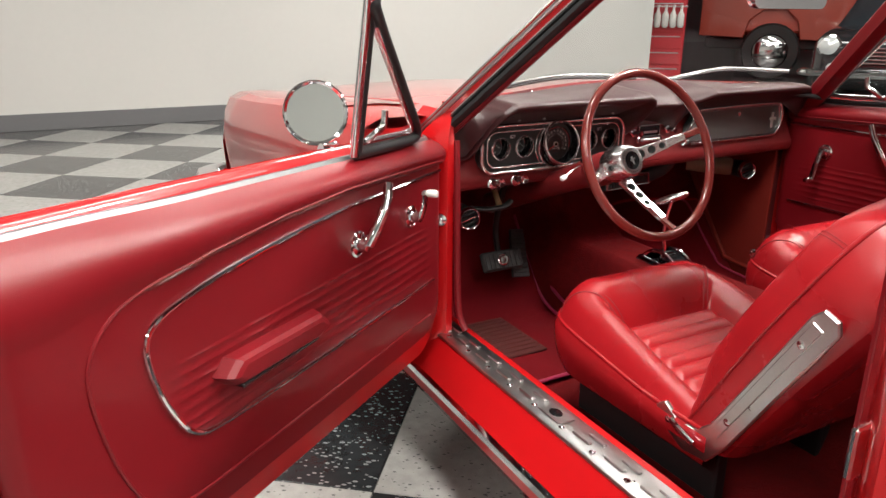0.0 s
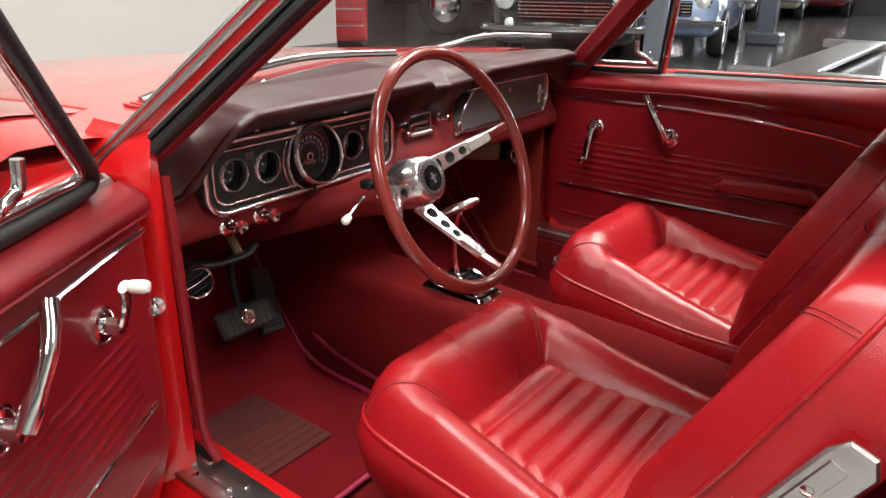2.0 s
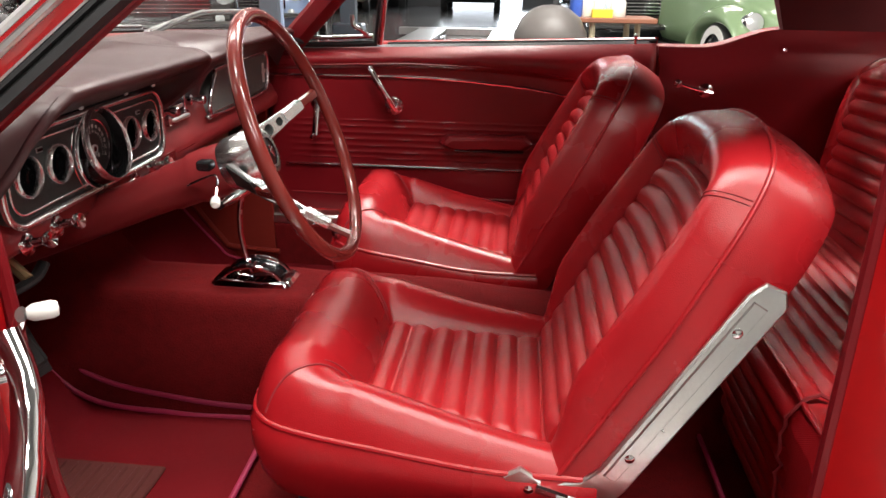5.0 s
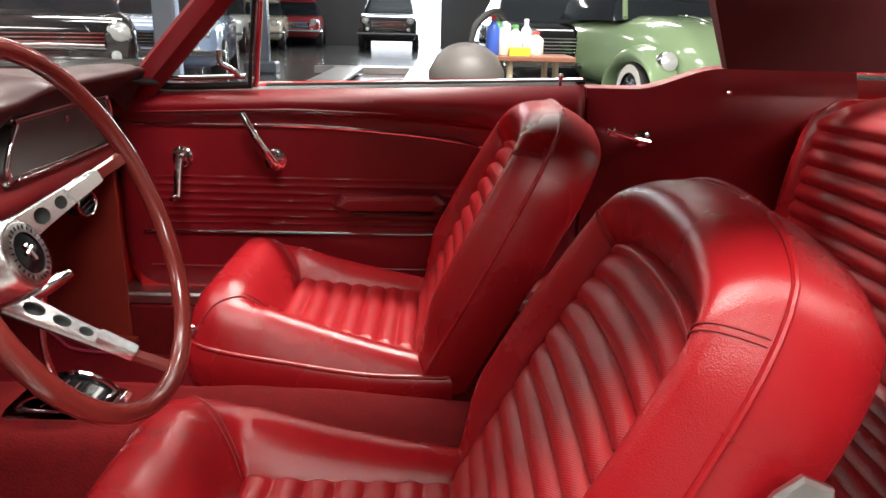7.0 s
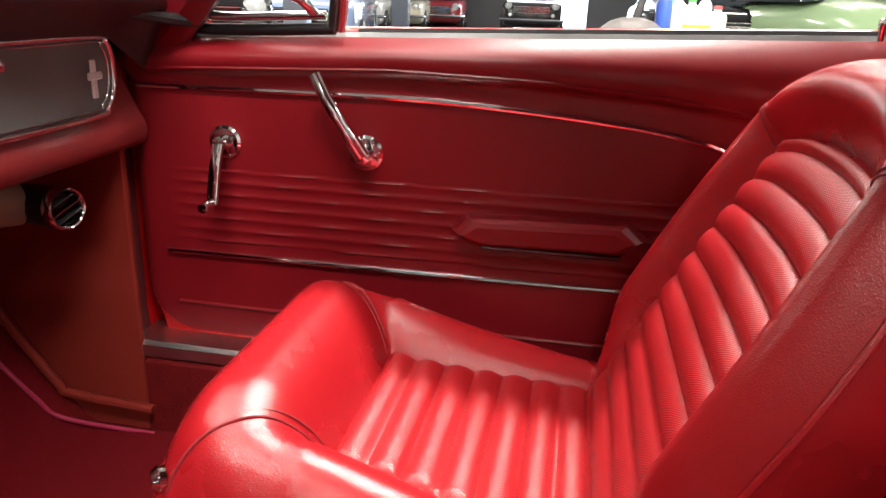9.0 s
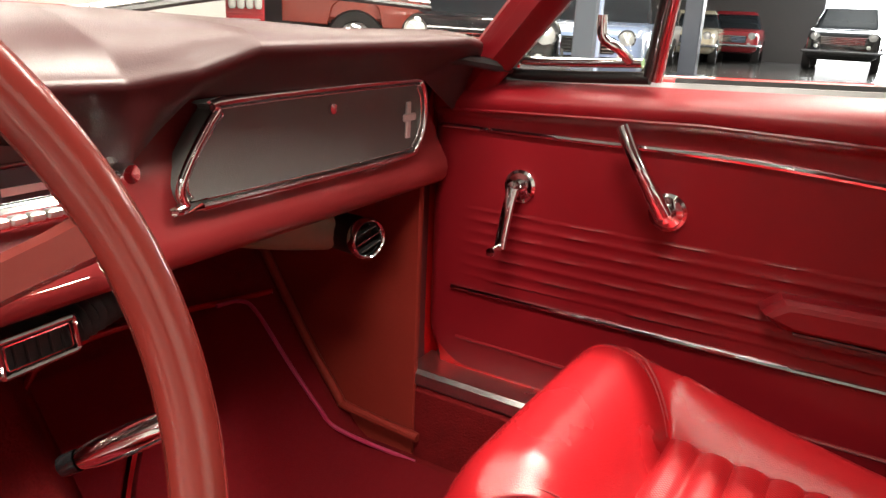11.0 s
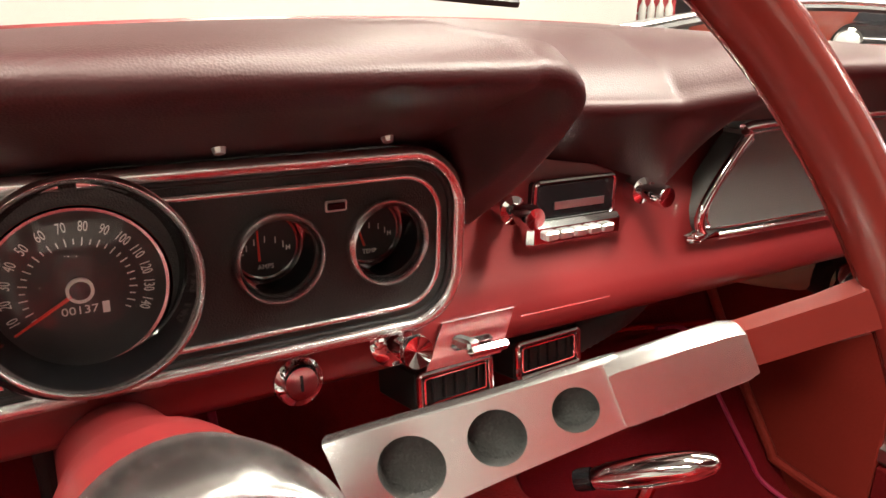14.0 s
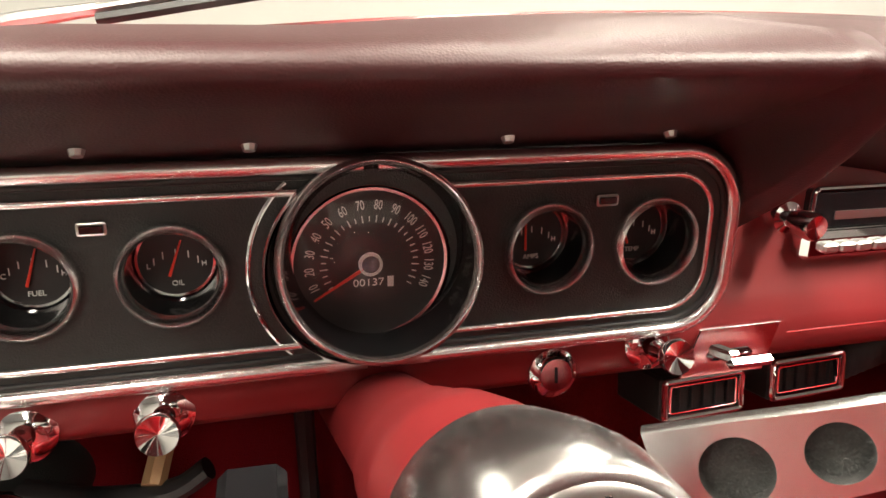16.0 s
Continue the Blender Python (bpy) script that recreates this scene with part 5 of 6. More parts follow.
# pull knobs, ignition lock
def pull_knob(x, z, y0=0.009, lettering=""):
    m = Matrix.Translation((x, y0, z)) @ Matrix.Rotation(radians(90), 4, "X") @ Matrix.Rotation(radians(-12), 4, "X")
    k = dpart("pull_knob", Geo().lathe([(0.0035, 0.0), (0.0035, 0.012), (0.0065, 0.014), (0.0055, 0.020), (0.0055, 0.026), (0.010, 0.031), (0.0115, 0.036), (0.0105, 0.039), (0.0, 0.036)], m, 28), CHROME, dash, "faceted chrome pull knob", 40)
    dpart("escutcheon", Geo().lathe([(0.0165, 0.0), (0.0165, 0.002), (0.012, 0.005), (0.006, 0.006)], m, 28), CHROME, k)
    if lettering:
        words("lettering", lettering, 0.0044, DM @ m @ Matrix.Translation((0, 0.0132, 0.0042)), GLOSSBLACK, k)
    return k


pull_knob(-0.400, 0.711, lettering="LIGHTS")
pull_knob(-0.470, 0.709)
pull_knob(-0.101, 0.720)
im = Matrix.Translation((-0.168, 0.009, 0.7085)) @ Matrix.Rotation(radians(90), 4, "X") @ Matrix.Rotation(radians(-8), 4, "X")
ign = dpart("ignition_lock", Geo().lathe([(0.0165, 0.0), (0.016, 0.004), (0.012, 0.006), (0.0105, 0.009), (0.0, 0.009)], im, 32), CHROME, dash, "chrome ignition lock", 40)
dpart("key_slot", Geo().box((0, 0, 0.0093), (0.0016, 0.010, 0.001), 0, im), GLOSSBLACK, ign)
for t, b in (("ACC", 135), ("LOCK", 90), ("ON", 35)):
    rr = radians(b)
    words("lettering", t, 0.0036, DM @ im @ Matrix.Translation((0.0137 * math.cos(rr), 0.0137 * math.sin(rr), 0.0062)) @ Matrix.Rotation(rr - math.pi / 2, 4, "Z"), GLOSSBLACK, ign)

# radio
rm = Matrix(((1, 0, 0, 0.067), (0, 0, -1, 0.034), (0, 1, 0, 0.790), (0, 0, 0, 1)))
radio = dpart("radio", Geo().box((0, 0.009, 0.004), (0.078, 0.028, 0.012), 0.002, rm), GLOSSBLACK, dash, "chrome framed car radio")
dpart("radio_trim", Geo().tube([tuple(rm @ Vector((x, y + 0.009, 0.009))) for x, y in round_rect(0.080, 0.030, 0.004)], 0.002, 8, True), CHROME, radio)
dpart("button_bar", Geo().box((-0.002, -0.015, 0.010), (0.094, 0.020, 0.016), 0.004, rm), CHROME, radio, "chrome push button bar")
for k in range(5):
    dpart("push_button", Geo().box((-0.030 + 0.014 * k, -0.015, 0.019), (0.0125, 0.007, 0.008), 0.0015, rm), ALU, radio)
dpart("scale", Geo().box((0.004, 0.005, 0.0104), (0.05, 0.006, 0.001), 0, rm), ALU, radio)
for x, z in ((0.004, 0.797), (0.135, 0.799)):
    m = Matrix.Translation((x, 0.032, z)) @ Matrix.Rotation(radians(90), 4, "X")
    dpart("radio_knob", Geo().lathe([(0.011, 0.0), (0.011, 0.012), (0.006, 0.014), (0.006, 0.022), (0.0085, 0.024), (0.0095, 0.036), (0.008, 0.039), (0.0, 0.038)], m, 24), CHROME, dash, "chrome radio knob", 40)

# glove box
gm = Matrix(((1, 0, 0, 0.380), (0, 0, -1, 0.016), (0, 1, 0, 0.801), (0, 0, 0, 1)))
gb = [(-0.160, -0.049), (0.180, -0.050), (0.222, -0.040), (0.239, -0.015), (0.241, 0.020), (0.229, 0.044), (0.206, 0.050), (-0.112, 0.047), (-0.135, 0.038), (-0.157, 0.014), (-0.176, -0.012), (-0.184, -0.030), (-0.178, -0.044)]
glove = dpart("glove_box", Geo().prism([tuple(p[:2]) for p in soft([(x, y, 0) for x, y in gb], 4, True)], -0.02, 0.006, gm, 0.001), GREYPANEL, dash, "dark grey crackle glove box door")
dpart("glove_bezel", Geo().tube([tuple(gm @ Vector((p.x, p.y, 0.007))) for p in soft([(x, y, 0) for x, y in gb], 5, True)], 0.0045, 8, True), CHROME, glove, "chrome glove box bezel", 60)
dpart("glove_bezel", Geo().tube([tuple(gm @ Vector((p.x * 0.955 , p.y * 0.86, 0.007))) for p in soft([(x, y, 0) for x, y in gb], 5, True)], 0.0014, 6, True), CHROME, glove, "", 60)
dpart("lock", Geo().lathe([(0.006, 0.006), (0.006, 0.010), (0, 0.011)], gm @ Matrix.Translation((0.036, 0.026, 0)), 18), CHROME, glove)
em = gm @ Matrix.Translation((0.197, -0.002, 0.006))
emb = dpart("emblem", Geo().box((0, 0, 0.002), (0.010, 0.048, 0.004), 0.0012, em), SILVER, glove, "upright chrome emblem")
dpart("emblem_cross", Geo().box((0.0, 0.004, 0.004), (0.030, 0.010, 0.004), 0.003, em), SILVER, emb)

# ash tray and hidden tray below the radio
dpart("ash_tray_seam", Geo().box((0.052, 0.0085, 0.718), (0.09, 0.003, 0.002), 0.0005), CHROME, dash)

# air vents under the dash
for x, y, vz, tilt in ((-0.022, 0.050, 0.650, 4), (0.074, 0.052, 0.654, 4)):
    vm = Matrix.Translation((x, y, vz)) @ Matrix.Rotation(radians(90 - 8), 4, "X") @ Matrix.Rotation(radians(tilt), 4, "Y")
    vt = dpart("air_vent", Geo().box((0, 0, -0.03), (0.074, 0.034, 0.06), 0.002, vm), BLACK, dash, "black under-dash air vent")
    dpart("vent_bezel", Geo().tube([tuple(vm @ Vector((p, q, 0.002))) for p, q in round_rect(0.070, 0.030, 0.003)], 0.0026, 8, True), CHROME, vt, "chrome bezel")
    dpart("vent_bezel", Geo().tube([tuple(vm @ Vector((p, q, 0.002))) for p, q in round_rect(0.060, 0.021, 0.002)], 0.001, 6, True), CHROME, vt)
    for k in range(5):
        dpart("slat", Geo().box((-0.022 + 0.011 * k, 0, -0.001), (0.0015, 0.019, 0.008), 0.0003, vm), RUBBER, vt)
hose = [(0.10, 0.07, 0.652), (0.15, 0.078, 0.658), (0.20, 0.09, 0.664), (0.26, 0.12, 0.675), (0.33, 0.17, 0.69)]
hp = soft(hose, 12)
dpart("vent_hose", Geo().tube([tuple(p) for p in hp], [0.0150 if k % 2 else 0.0205 for k in range(len(hp))], 14), RUBBER, dash, "black ribbed vent hose", 25)
# chrome lever panel beside the vents
lm = Matrix.Translation((-0.045, 0.006, 0.713)) @ Matrix.Rotation(radians(78), 4, "X")
lev = dpart("lever_plate", Geo().prism([(-0.034, -0.018), (0.03, -0.018), (0.045, 0.014), (-0.018, 0.014)], 0, 0.003, lm, 0.001), CHROME, dash, "chrome lever plate")
dpart("lever", Geo().box((0.012, -0.008, 0.014), (0.036, 0.007, 0.008), 0.003, lm), CHROME, lev)
dpart("lever_post", Geo().box((0.0, -0.004, 0.008), (0.01, 0.008, 0.014), 0.002, lm), CHROME, lev)

# round fresh air vents at both ends
for x, y, z, dx in ((-0.510, 0.045, 0.612, -0.15), (0.548, 0.082, 0.633, -0.25)):
    vm = axis_pose((x, y, z), (dx, -1, 0.05))
    rv = part("round_vent", Geo().lathe([(0.027, -0.08), (0.028, -0.01), (0.0265, 0.0), (0.0225, 0.0), (0.0225, -0.018), (0, -0.018)], vm, 32), BLACK, dash, "round fresh air vent")
    part("vent_ring", Geo().lathe([(0.0225, 0.0), (0.0235, 0.005), (0.0265, 0.007), (0.0295, 0.004), (0.030, -0.004), (0.028, -0.010)], vm, 40), CHROME, rv, "chrome ring", 60)
    for k in (-1, 0, 1):
        part("slat", Geo().box((0, 0.012 * k, 0.0), (0.042 if k == 0 else 0.036, 0.002, 0.010), 0.0005, vm @ Matrix.Rotation(radians(20), 4, "Z")), CHROME if k == 0 else RUBBER, rv)
    if x > 0:
        part("vent_duct", Geo().tube(soft([(x, y + 0.07, z), (x - 0.05, y + 0.10, z + 0.005), (x - 0.10, y + 0.16, z + 0.01)], 5), 0.029, 14), material("grey_duct", (0.27, 0.23, 0.16), 0.55, var=0.2), rv, "olive grey duct")
# screws along the pad edge
for x in (-0.42, -0.345, -0.215, -0.12):
    dpart("pad_screw", Geo().lathe([(0.004, 0), (0.003, 0.003), (0, 0.0035)], axis_pose((x, -0.022, 0.8645), (0, -0.5, -1)), 8), ALU, dash)
# defroster strip at the screen
dpart("screen_trim", Geo().loft([[(x, 0.118 - 0.16 * abs((x - 0.03) / 0.67) ** 2.2, 0.912 - 0.045 * abs((x - 0.03) / 0.67) ** 2), (x, 0.150 - 0.16 * abs((x - 0.03) / 0.67) ** 2.2, 0.930 - 0.045 * abs((x - 0.03) / 0.67) ** 2)] for x in [X0 + (X1 - X0) * k / 40 for k in range(41)]], False), STEEL, dash, "red painted screen trim", 60)
for k in range(6):
    x = -0.50 + 1.06 * k / 5
    e = abs((x - 0.03) / 0.67)
    dpart("trim_screw", Geo().lathe([(0.0065, 0), (0.0055, 0.0025), (0, 0.004)], axis_pose((x, 0.134 - 0.16 * e ** 2.2, 0.9225 - 0.045 * e ** 2), (0, -0.5, 0.85)), 12), CHROME, dash)

# ---- steering wheel and column ----
WC = Vector((-0.260, -0.3105, 0.8165))
WN = Vector((0.035, -0.93, 0.3655)).normalized()
WX = (Vector((1, 0, 0)) - WN * WN.x).normalized()
WY = WN.cross(WX)
WM = Matrix.Translation(WC) @ Matrix((WX, WY, WN)).transposed().to_4x4()
wheel = thing("steering_wheel", "red plastic steering wheel with perforated chrome spokes", "steering wheel", at=tuple(WC))
R = 0.1826
rim_pts = [tuple(WM @ Vector((R * math.cos(2 * math.pi * k / 96), R * math.sin(2 * math.pi * k / 96), 0))) for k in range(96)]
part("rim", Geo().tube(rim_pts, 0.0103, 16, True), RIM, wheel, "thin glossy dark red rim", 80)
for ang in (15, -78, 195):
    c = WM @ Matrix.Rotation(radians(ang), 4, "Z")

    pm = c @ Matrix.Translation((0.04, 0, -0.102)) @ Matrix.Rotation(-math.atan(0.71), 4, "Y")
    edge_ = [(0.0, -0.0168), (0.025, -0.0152), (0.05, -0.0130), (0.094, -0.0102), (0.094, 0.0102), (0.05, 0.0130), (0.025, 0.0152), (0.0, 0.0168)]
    holes_ = ((0.0233, 0.0108), (0.0515, 0.0092), (0.0768, 0.0072))
    sg = Geo().holed(edge_, [(s, 0, q) for s, q in holes_], 0.0, pm)
    sg.loft([[tuple(pm @ Vector((s, y * k, z))) for s, y in edge_] for k, z in ((1, 0.0), (1.05, -0.0015), (1.05, -0.006))], True, False)
    for s, q in holes_:
        sg.lathe([(q, 0.0), (q * 0.96, -0.001), (q * 0.94, -0.005)], pm @ Matrix.Translation((s, 0, 0)), 40)
    sk = part("spoke", sg, SATIN, wheel, "brushed metal spoke with round holes", 30)
    part("spoke_back", Geo().prism([(s, y * 0.98) for s, y in edge_], -0.009, -0.0055, pm), BLACK, sk, "black backing")
    cap = [[tuple(pm @ Vector((s, k * w, d))) for k, d in ((-1, -0.006), (-1, 0.001), (-0.8, 0.005), (0.8, 0.005), (1, 0.001), (1, -0.006))] for s, w in ((0.089, 0.0100), (0.092, 0.0105), (0.110, 0.0098), (0.126, 0.0090), (0.130, 0.0076))]
    part("spoke_clip", Geo().loft(cap), SATIN, sk, "bright spoke end", 30)
    foot_ = [[tuple(c @ Vector((r, k * w, h + d))) for k, d in ((-1, -0.002), (-0.7, 0.005), (0.7, 0.005), (1, -0.002), (0.7, -0.006), (-0.7, -0.006))] for r, w, h in ((0.135, 0.0080, -0.042), (0.150, 0.0080, -0.0275), (0.166, 0.0080, -0.013), (0.181, 0.0092, 0.0))]
    part("rim_bridge", Geo().loft(foot_), RIM, wheel, "", 40)
HMAT = WM @ Matrix.Translation((-0.006, -0.002, -0.073))
hub = part("hub", Geo().lathe([(0.036, -0.052), (0.0405, -0.04), (0.0415, -0.02), (0.041, -0.004), (0.0385, 0.006), (0.036, 0.016), (0.034, 0.019), (0.031, 0.0195)], HMAT, 48), SATIN, wheel, "domed chrome horn hub", 50)
part("hub_disc", Geo().lathe([(0.0312, 0.0195), (0.029, 0.021), (0.021, 0.0205)], HMAT, 48), ALU, hub, "", 60)
part("hub_centre", Geo().lathe([(0.021, 0.0215), (0.0205, 0.0200), (0.012, 0.0210), (0, 0.0215)], HMAT, 40), GLOSSBLACK, hub, "black hub centre", 60)
part("hub_emblem", Geo().box((0, 0, 0.0225), (0.005, 0.019, 0.002), 0.0008, HMAT @ Matrix.Rotation(radians(18), 4, "Z")), CHROME, hub)
part("hub_emblem", Geo().box((0.0, 0.002, 0.0228), (0.015, 0.004, 0.002), 0.001, HMAT @ Matrix.Rotation(radians(18), 4, "Z")), CHROME, hub)
for k in range(26):
    part("hub_mark", Geo().box((0.0262, 0, 0.0212), (0.0042, 0.0016, 0.0008), 0, HMAT @ Matrix.Rotation(2 * math.pi * k / 26, 4, "Z")), GLOSSBLACK, hub)
column = thing("steering_column", "red painted steering column with chrome turn signal lever", "steering column", at=(-0.275, 0.0, 0.70))
CA = HMAT @ Vector((0, 0, -0.046))
CB = Vector((-0.279, 0.12, 0.643))
axis = (CB - CA).normalized()
part("column_collar", Geo().tube([CA, CA + axis * 0.03, CA + axis * 0.055, CA + axis * 0.06, CA + axis * 0.10], [0.037, 0.0395, 0.039, 0.036, 0.035], 40), STEEL, column, "wide red column collar", 30)
part("column_tube", Geo().tube([CA + axis * 0.09, CA + axis * 0.16, CB + axis * 0.2], [0.033, 0.0315, 0.0315], 32), STEEL, column, "", 40)
lever = part("turn_signal_lever", Geo().tube(soft([CA + axis * 0.05 + Vector((-0.05, 0, 0)), Vector((-0.385, -0.225, 0.787)), Vector((-0.445, -0.248, 0.772))], 4), 0.0018, 8), CHROME, column, "thin chrome lever")
part("lever_tip", Geo().lathe([(0.004, -0.010), (0.006, -0.007), (0.0063, 0.004), (0.0045, 0.007), (0, 0.008)], axis_pose((-0.450, -0.250, 0.770), (-0.9, -0.3, -0.2)), 18), KNOB, lever, "pale round tip")
part("lever_collar", Geo().box((-0.345, -0.195, 0.790), (0.02, 0.022, 0.014), 0.003), GLOSSBLACK, lever)

# ---- shifter ----
shifter = thing("gear_shifter", "chrome T-handle gear shifter on a chrome base plate", "gear lever", at=(0.035, -0.11, 0.45))
part("base_plate", Geo().loft([[(0.035 + x * k, -0.108 + y * k, z) for x, y in round_rect(0.085, 0.165, 0.012)] for k, z in ((1.0, 0.446), (1.0, 0.456), (0.93, 0.463), (0.80, 0.466))]), CHROME, shifter, "chrome base plate", 30)
part("selector_dome", Geo().grid(lambda u, v: (0.035 - 0.025 + 0.05 * u, -0.108 + 0.058 - 0.116 * v, 0.464 + 0.024 * math.sin(math.pi * v) ** 0.7), 6, 16), GLOSSBLACK, shifter, "curved black selector", 60)
for sx in (-1, 1):
    part("selector_rail", Geo().tube([(0.035 + sx * 0.028, -0.108 + 0.06 - 0.12 * k / 14, 0.465 + 0.027 * math.sin(math.pi * k / 14) ** 0.7) for k in range(15)], 0.005, 8), CHROME, shifter)
for k in range(5):
    part("slot_bar", Geo().box((0.035, -0.07 - 0.018 * k, 0.487 - 0.0012 * (k - 2) ** 2 * 2), (0.03, 0.004, 0.004), 0.001), CHROME, shifter)
part("stick", Geo().tube(soft([(0.035, -0.10, 0.47), (0.037, -0.085, 0.53), (0.045, -0.080, 0.58), (0.052, -0.085, 0.622)], 5), 0.0055, 10), CHROME, shifter, "chrome stick")
tm = axis_pose((0.052, -0.085, 0.632), (0.62, -0.72, 0.40))
handle_t = part("t_handle", Geo().lathe([(0.0, -0.046), (0.007, -0.044), (0.0105, -0.03), (0.0118, 0.0), (0.0105, 0.028), (0.007, 0.042), (0.004, 0.046), (0, 0.047)], tm, 24), CHROME, shifter, "chrome T-shaped handle", 60)
part("release_button", Geo().lathe([(0.0075, -0.056), (0.0085, -0.052), (0.0085, -0.043)], tm, 18), GLOSSBLACK, handle_t)

# ---- pedals ----
brake = thing("brake_pedal", "black ribbed brake pedal with round chrome medallion", "pedal", at=(-0.316, 0.2, 0.43))
bm_ = Matrix.Translation((-0.316, 0.185, 0.428)) @ Matrix.Rotation(radians(62), 4, "X")
part("pad", Geo().box((0, 0, 0), (0.135, 0.058, 0.018), 0.006, bm_), PEDAL, brake, "black rubber pad")
part("medallion", Geo().lathe([(0.017, 0.008), (0.017, 0.011), (0.013, 0.0125), (0.007, 0.0115), (0, 0.0118)], bm_, 28), CHROME, brake, "chrome medallion")
for k in range(9):
    part("rib", Geo().box((-0.056 + 0.014 * k, 0, 0.0095), (0.005, 0.048, 0.003), 0.001, bm_), PEDAL, brake)
part("pedal_arm", Geo().tube(soft([(-0.316, 0.20, 0.43), (-0.318, 0.22, 0.52), (-0.32, 0.19, 0.62), (-0.32, 0.16, 0.70)], 5), 0.009, 8), RUBBER, brake)
gas = thing("accelerator_pedal", "long black ribbed accelerator pedal", "pedal", at=(-0.215, 0.22, 0.36))
gp = Matrix.Translation((-0.225, 0.235, 0.425)) @ Matrix.Rotation(radians(66), 4, "X") @ Matrix.Rotation(radians(-6), 4, "Z")
part("pad", Geo().prism([(-0.03, -0.075), (0.03, -0.075), (0.024, 0.07), (-0.024, 0.07)], -0.006, 0.006, gp, 0.003), PEDAL, gas, "black rubber pad")
for k in range(9):
    part("rib", Geo().box((0, -0.06 + 0.0145 * k, 0.0065), (0.046 - 0.0012 * k, 0.006, 0.004), 0.0015, gp), PEDAL, gas)
# parking brake handle under the dash
pb = thing("parking_brake", "black parking brake handle with tan lettered grip", "brake handle", at=(-0.47, 0.0, 0.66))
part("grip", Geo().tube(soft([(-0.50, 0.06, 0.635), (-0.46, 0.05, 0.630), (-0.41, 0.045, 0.632), (-0.385, 0.045, 0.646)], 5), 0.010, 10, flat=0.7), RUBBER, pb)
part("shank", Geo().tube([(-0.42, 0.047, 0.635), (-0.41, 0.09, 0.668)], 0.008, 8), material("tan_metal", (0.45, 0.30, 0.16), 0.35, 0.6), pb)

# ---- mats ----
fm = thing("floor_mat", "dark red pile floor mat with rubber heel pad and bound edge", "floor mat", at=(-0.37, 0.0, 0.25))
def matz(x, y):
    return 0.248 + (1.75 * (y - 0.16) ** 1.2 if y > 0.16 else 0)
part("mat", Geo().grid(lambda u, v: (-0.56 + 0.40 * u, 0.36 - 0.56 * v, matz(0, 0.36 - 0.56 * v) + 0.002 * noise.noise((u * 9, v * 9, 1))), 30, 40), MAT_RED, fm, "dark red pile", 60)
part("binding", Geo().tube(soft([(-0.16, 0.36, matz(0, 0.36)), (-0.158, 0.2, matz(0, 0.2)), (-0.158, 0.0, 0.25), (-0.158, -0.16, 0.25), (-0.19, -0.19, 0.25), (-0.55, -0.20, 0.25)], 8), 0.005, 8), CORD, fm, "red bound edge")
hp_ = part("heel_pad", Geo().box((-0.42, 0.07, 0.252), (0.20, 0.26, 0.008), 0.003), HEEL, fm, "dark ribbed heel pad")
for k in range(11):
    part("rib", Geo().box((-0.42, -0.04 + 0.022 * k, 0.2575), (0.18, 0.008, 0.005), 0.002), HEEL, hp_)
fm2 = thing("floor_mat", "dark red pile floor mat in the passenger foot well", "floor mat", at=(0.4, 0.1, 0.25))
part("mat", Geo().grid(lambda u, v: (0.20 + 0.42 * u, 0.34 - 0.60 * v, matz(0, 0.34 - 0.60 * v) + 0.003), 20, 30), MAT_RED, fm2, "dark red pile", 60)
part("binding", Geo().tube(soft([(0.62, 0.34, matz(0, 0.34)), (0.215, 0.35, matz(0, 0.35)), (0.20, 0.2, matz(0, 0.2)), (0.20, -0.26, 0.252)], 8), 0.005, 8), VINYL, fm2, "red bound edge")
# inside mirror, top of the screen
im2 = thing("rear_view_mirror", "chrome backed rear view mirror under the roof", "mirror", at=(0.03, -0.38, 1.16))
part("shell", Geo().loft([[tuple(Matrix.Translation((0.03, -0.38, 1.15)) @ Vector((x * k, d, z * k))) for x, z in round_rect(0.24, 0.055, 0.02)] for k, d in ((0.97, -0.008), (1.0, 0.0), (0.95, 0.014), (0.7, 0.024))]), CHROME, im2, "chrome shell")
part("stem", Geo().tube([(0.03, -0.365, 1.155), (0.03, -0.36, 1.23)], 0.007, 10), CHROME, im2)

# ---- what stands in the showroom ----
def paint_of(name, base, rough=0.25, metal=0.0):
    return material(name, base, rough, metal, var=0.08, scale=2, coat=0.8)


WHITEWALL = material("white_tyre_wall", (0.7, 0.69, 0.66), 0.6, var=0.06)
DARKGLASS = material("dark_car_glass", (0.02, 0.025, 0.03), 0.06, var=0.1)
LAMPGLASS = material("headlamp_glass", (0.7, 0.72, 0.72), 0.1, 0.4, var=0.06)


def car_wheel(ob, m, x, y, r, w, white):
    tyre = part("wheel", Geo().lathe([(r * 0.62, -w), (r * 0.93, -w), (r, -w * 0.6), (r, w * 0.6), (r * 0.93, w), (r * 0.62, w)], m @ axis_pose((x, y, r), (0, 1 if y > 0 else -1, 0)), 28), TYRE, ob, "black tyre")
    if white:
        part("white_wall", Geo().lathe([(r * 0.64, w + 0.004), (r * 0.88, w + 0.004), (r * 0.9, w - 0.004)], m @ axis_pose((x, y, r), (0, 1 if y > 0 else -1, 0)), 28), WHITEWALL, tyre)
    part("hub_cap", Geo().lathe([(r * 0.62, w * 0.8), (r * 0.5, w * 0.95), (r * 0.25, w * 1.1), (0, w * 1.12)], m @ axis_pose((x, y, r), (0, 1 if y > 0 else -1, 0)), 24), CHROME, tyre)


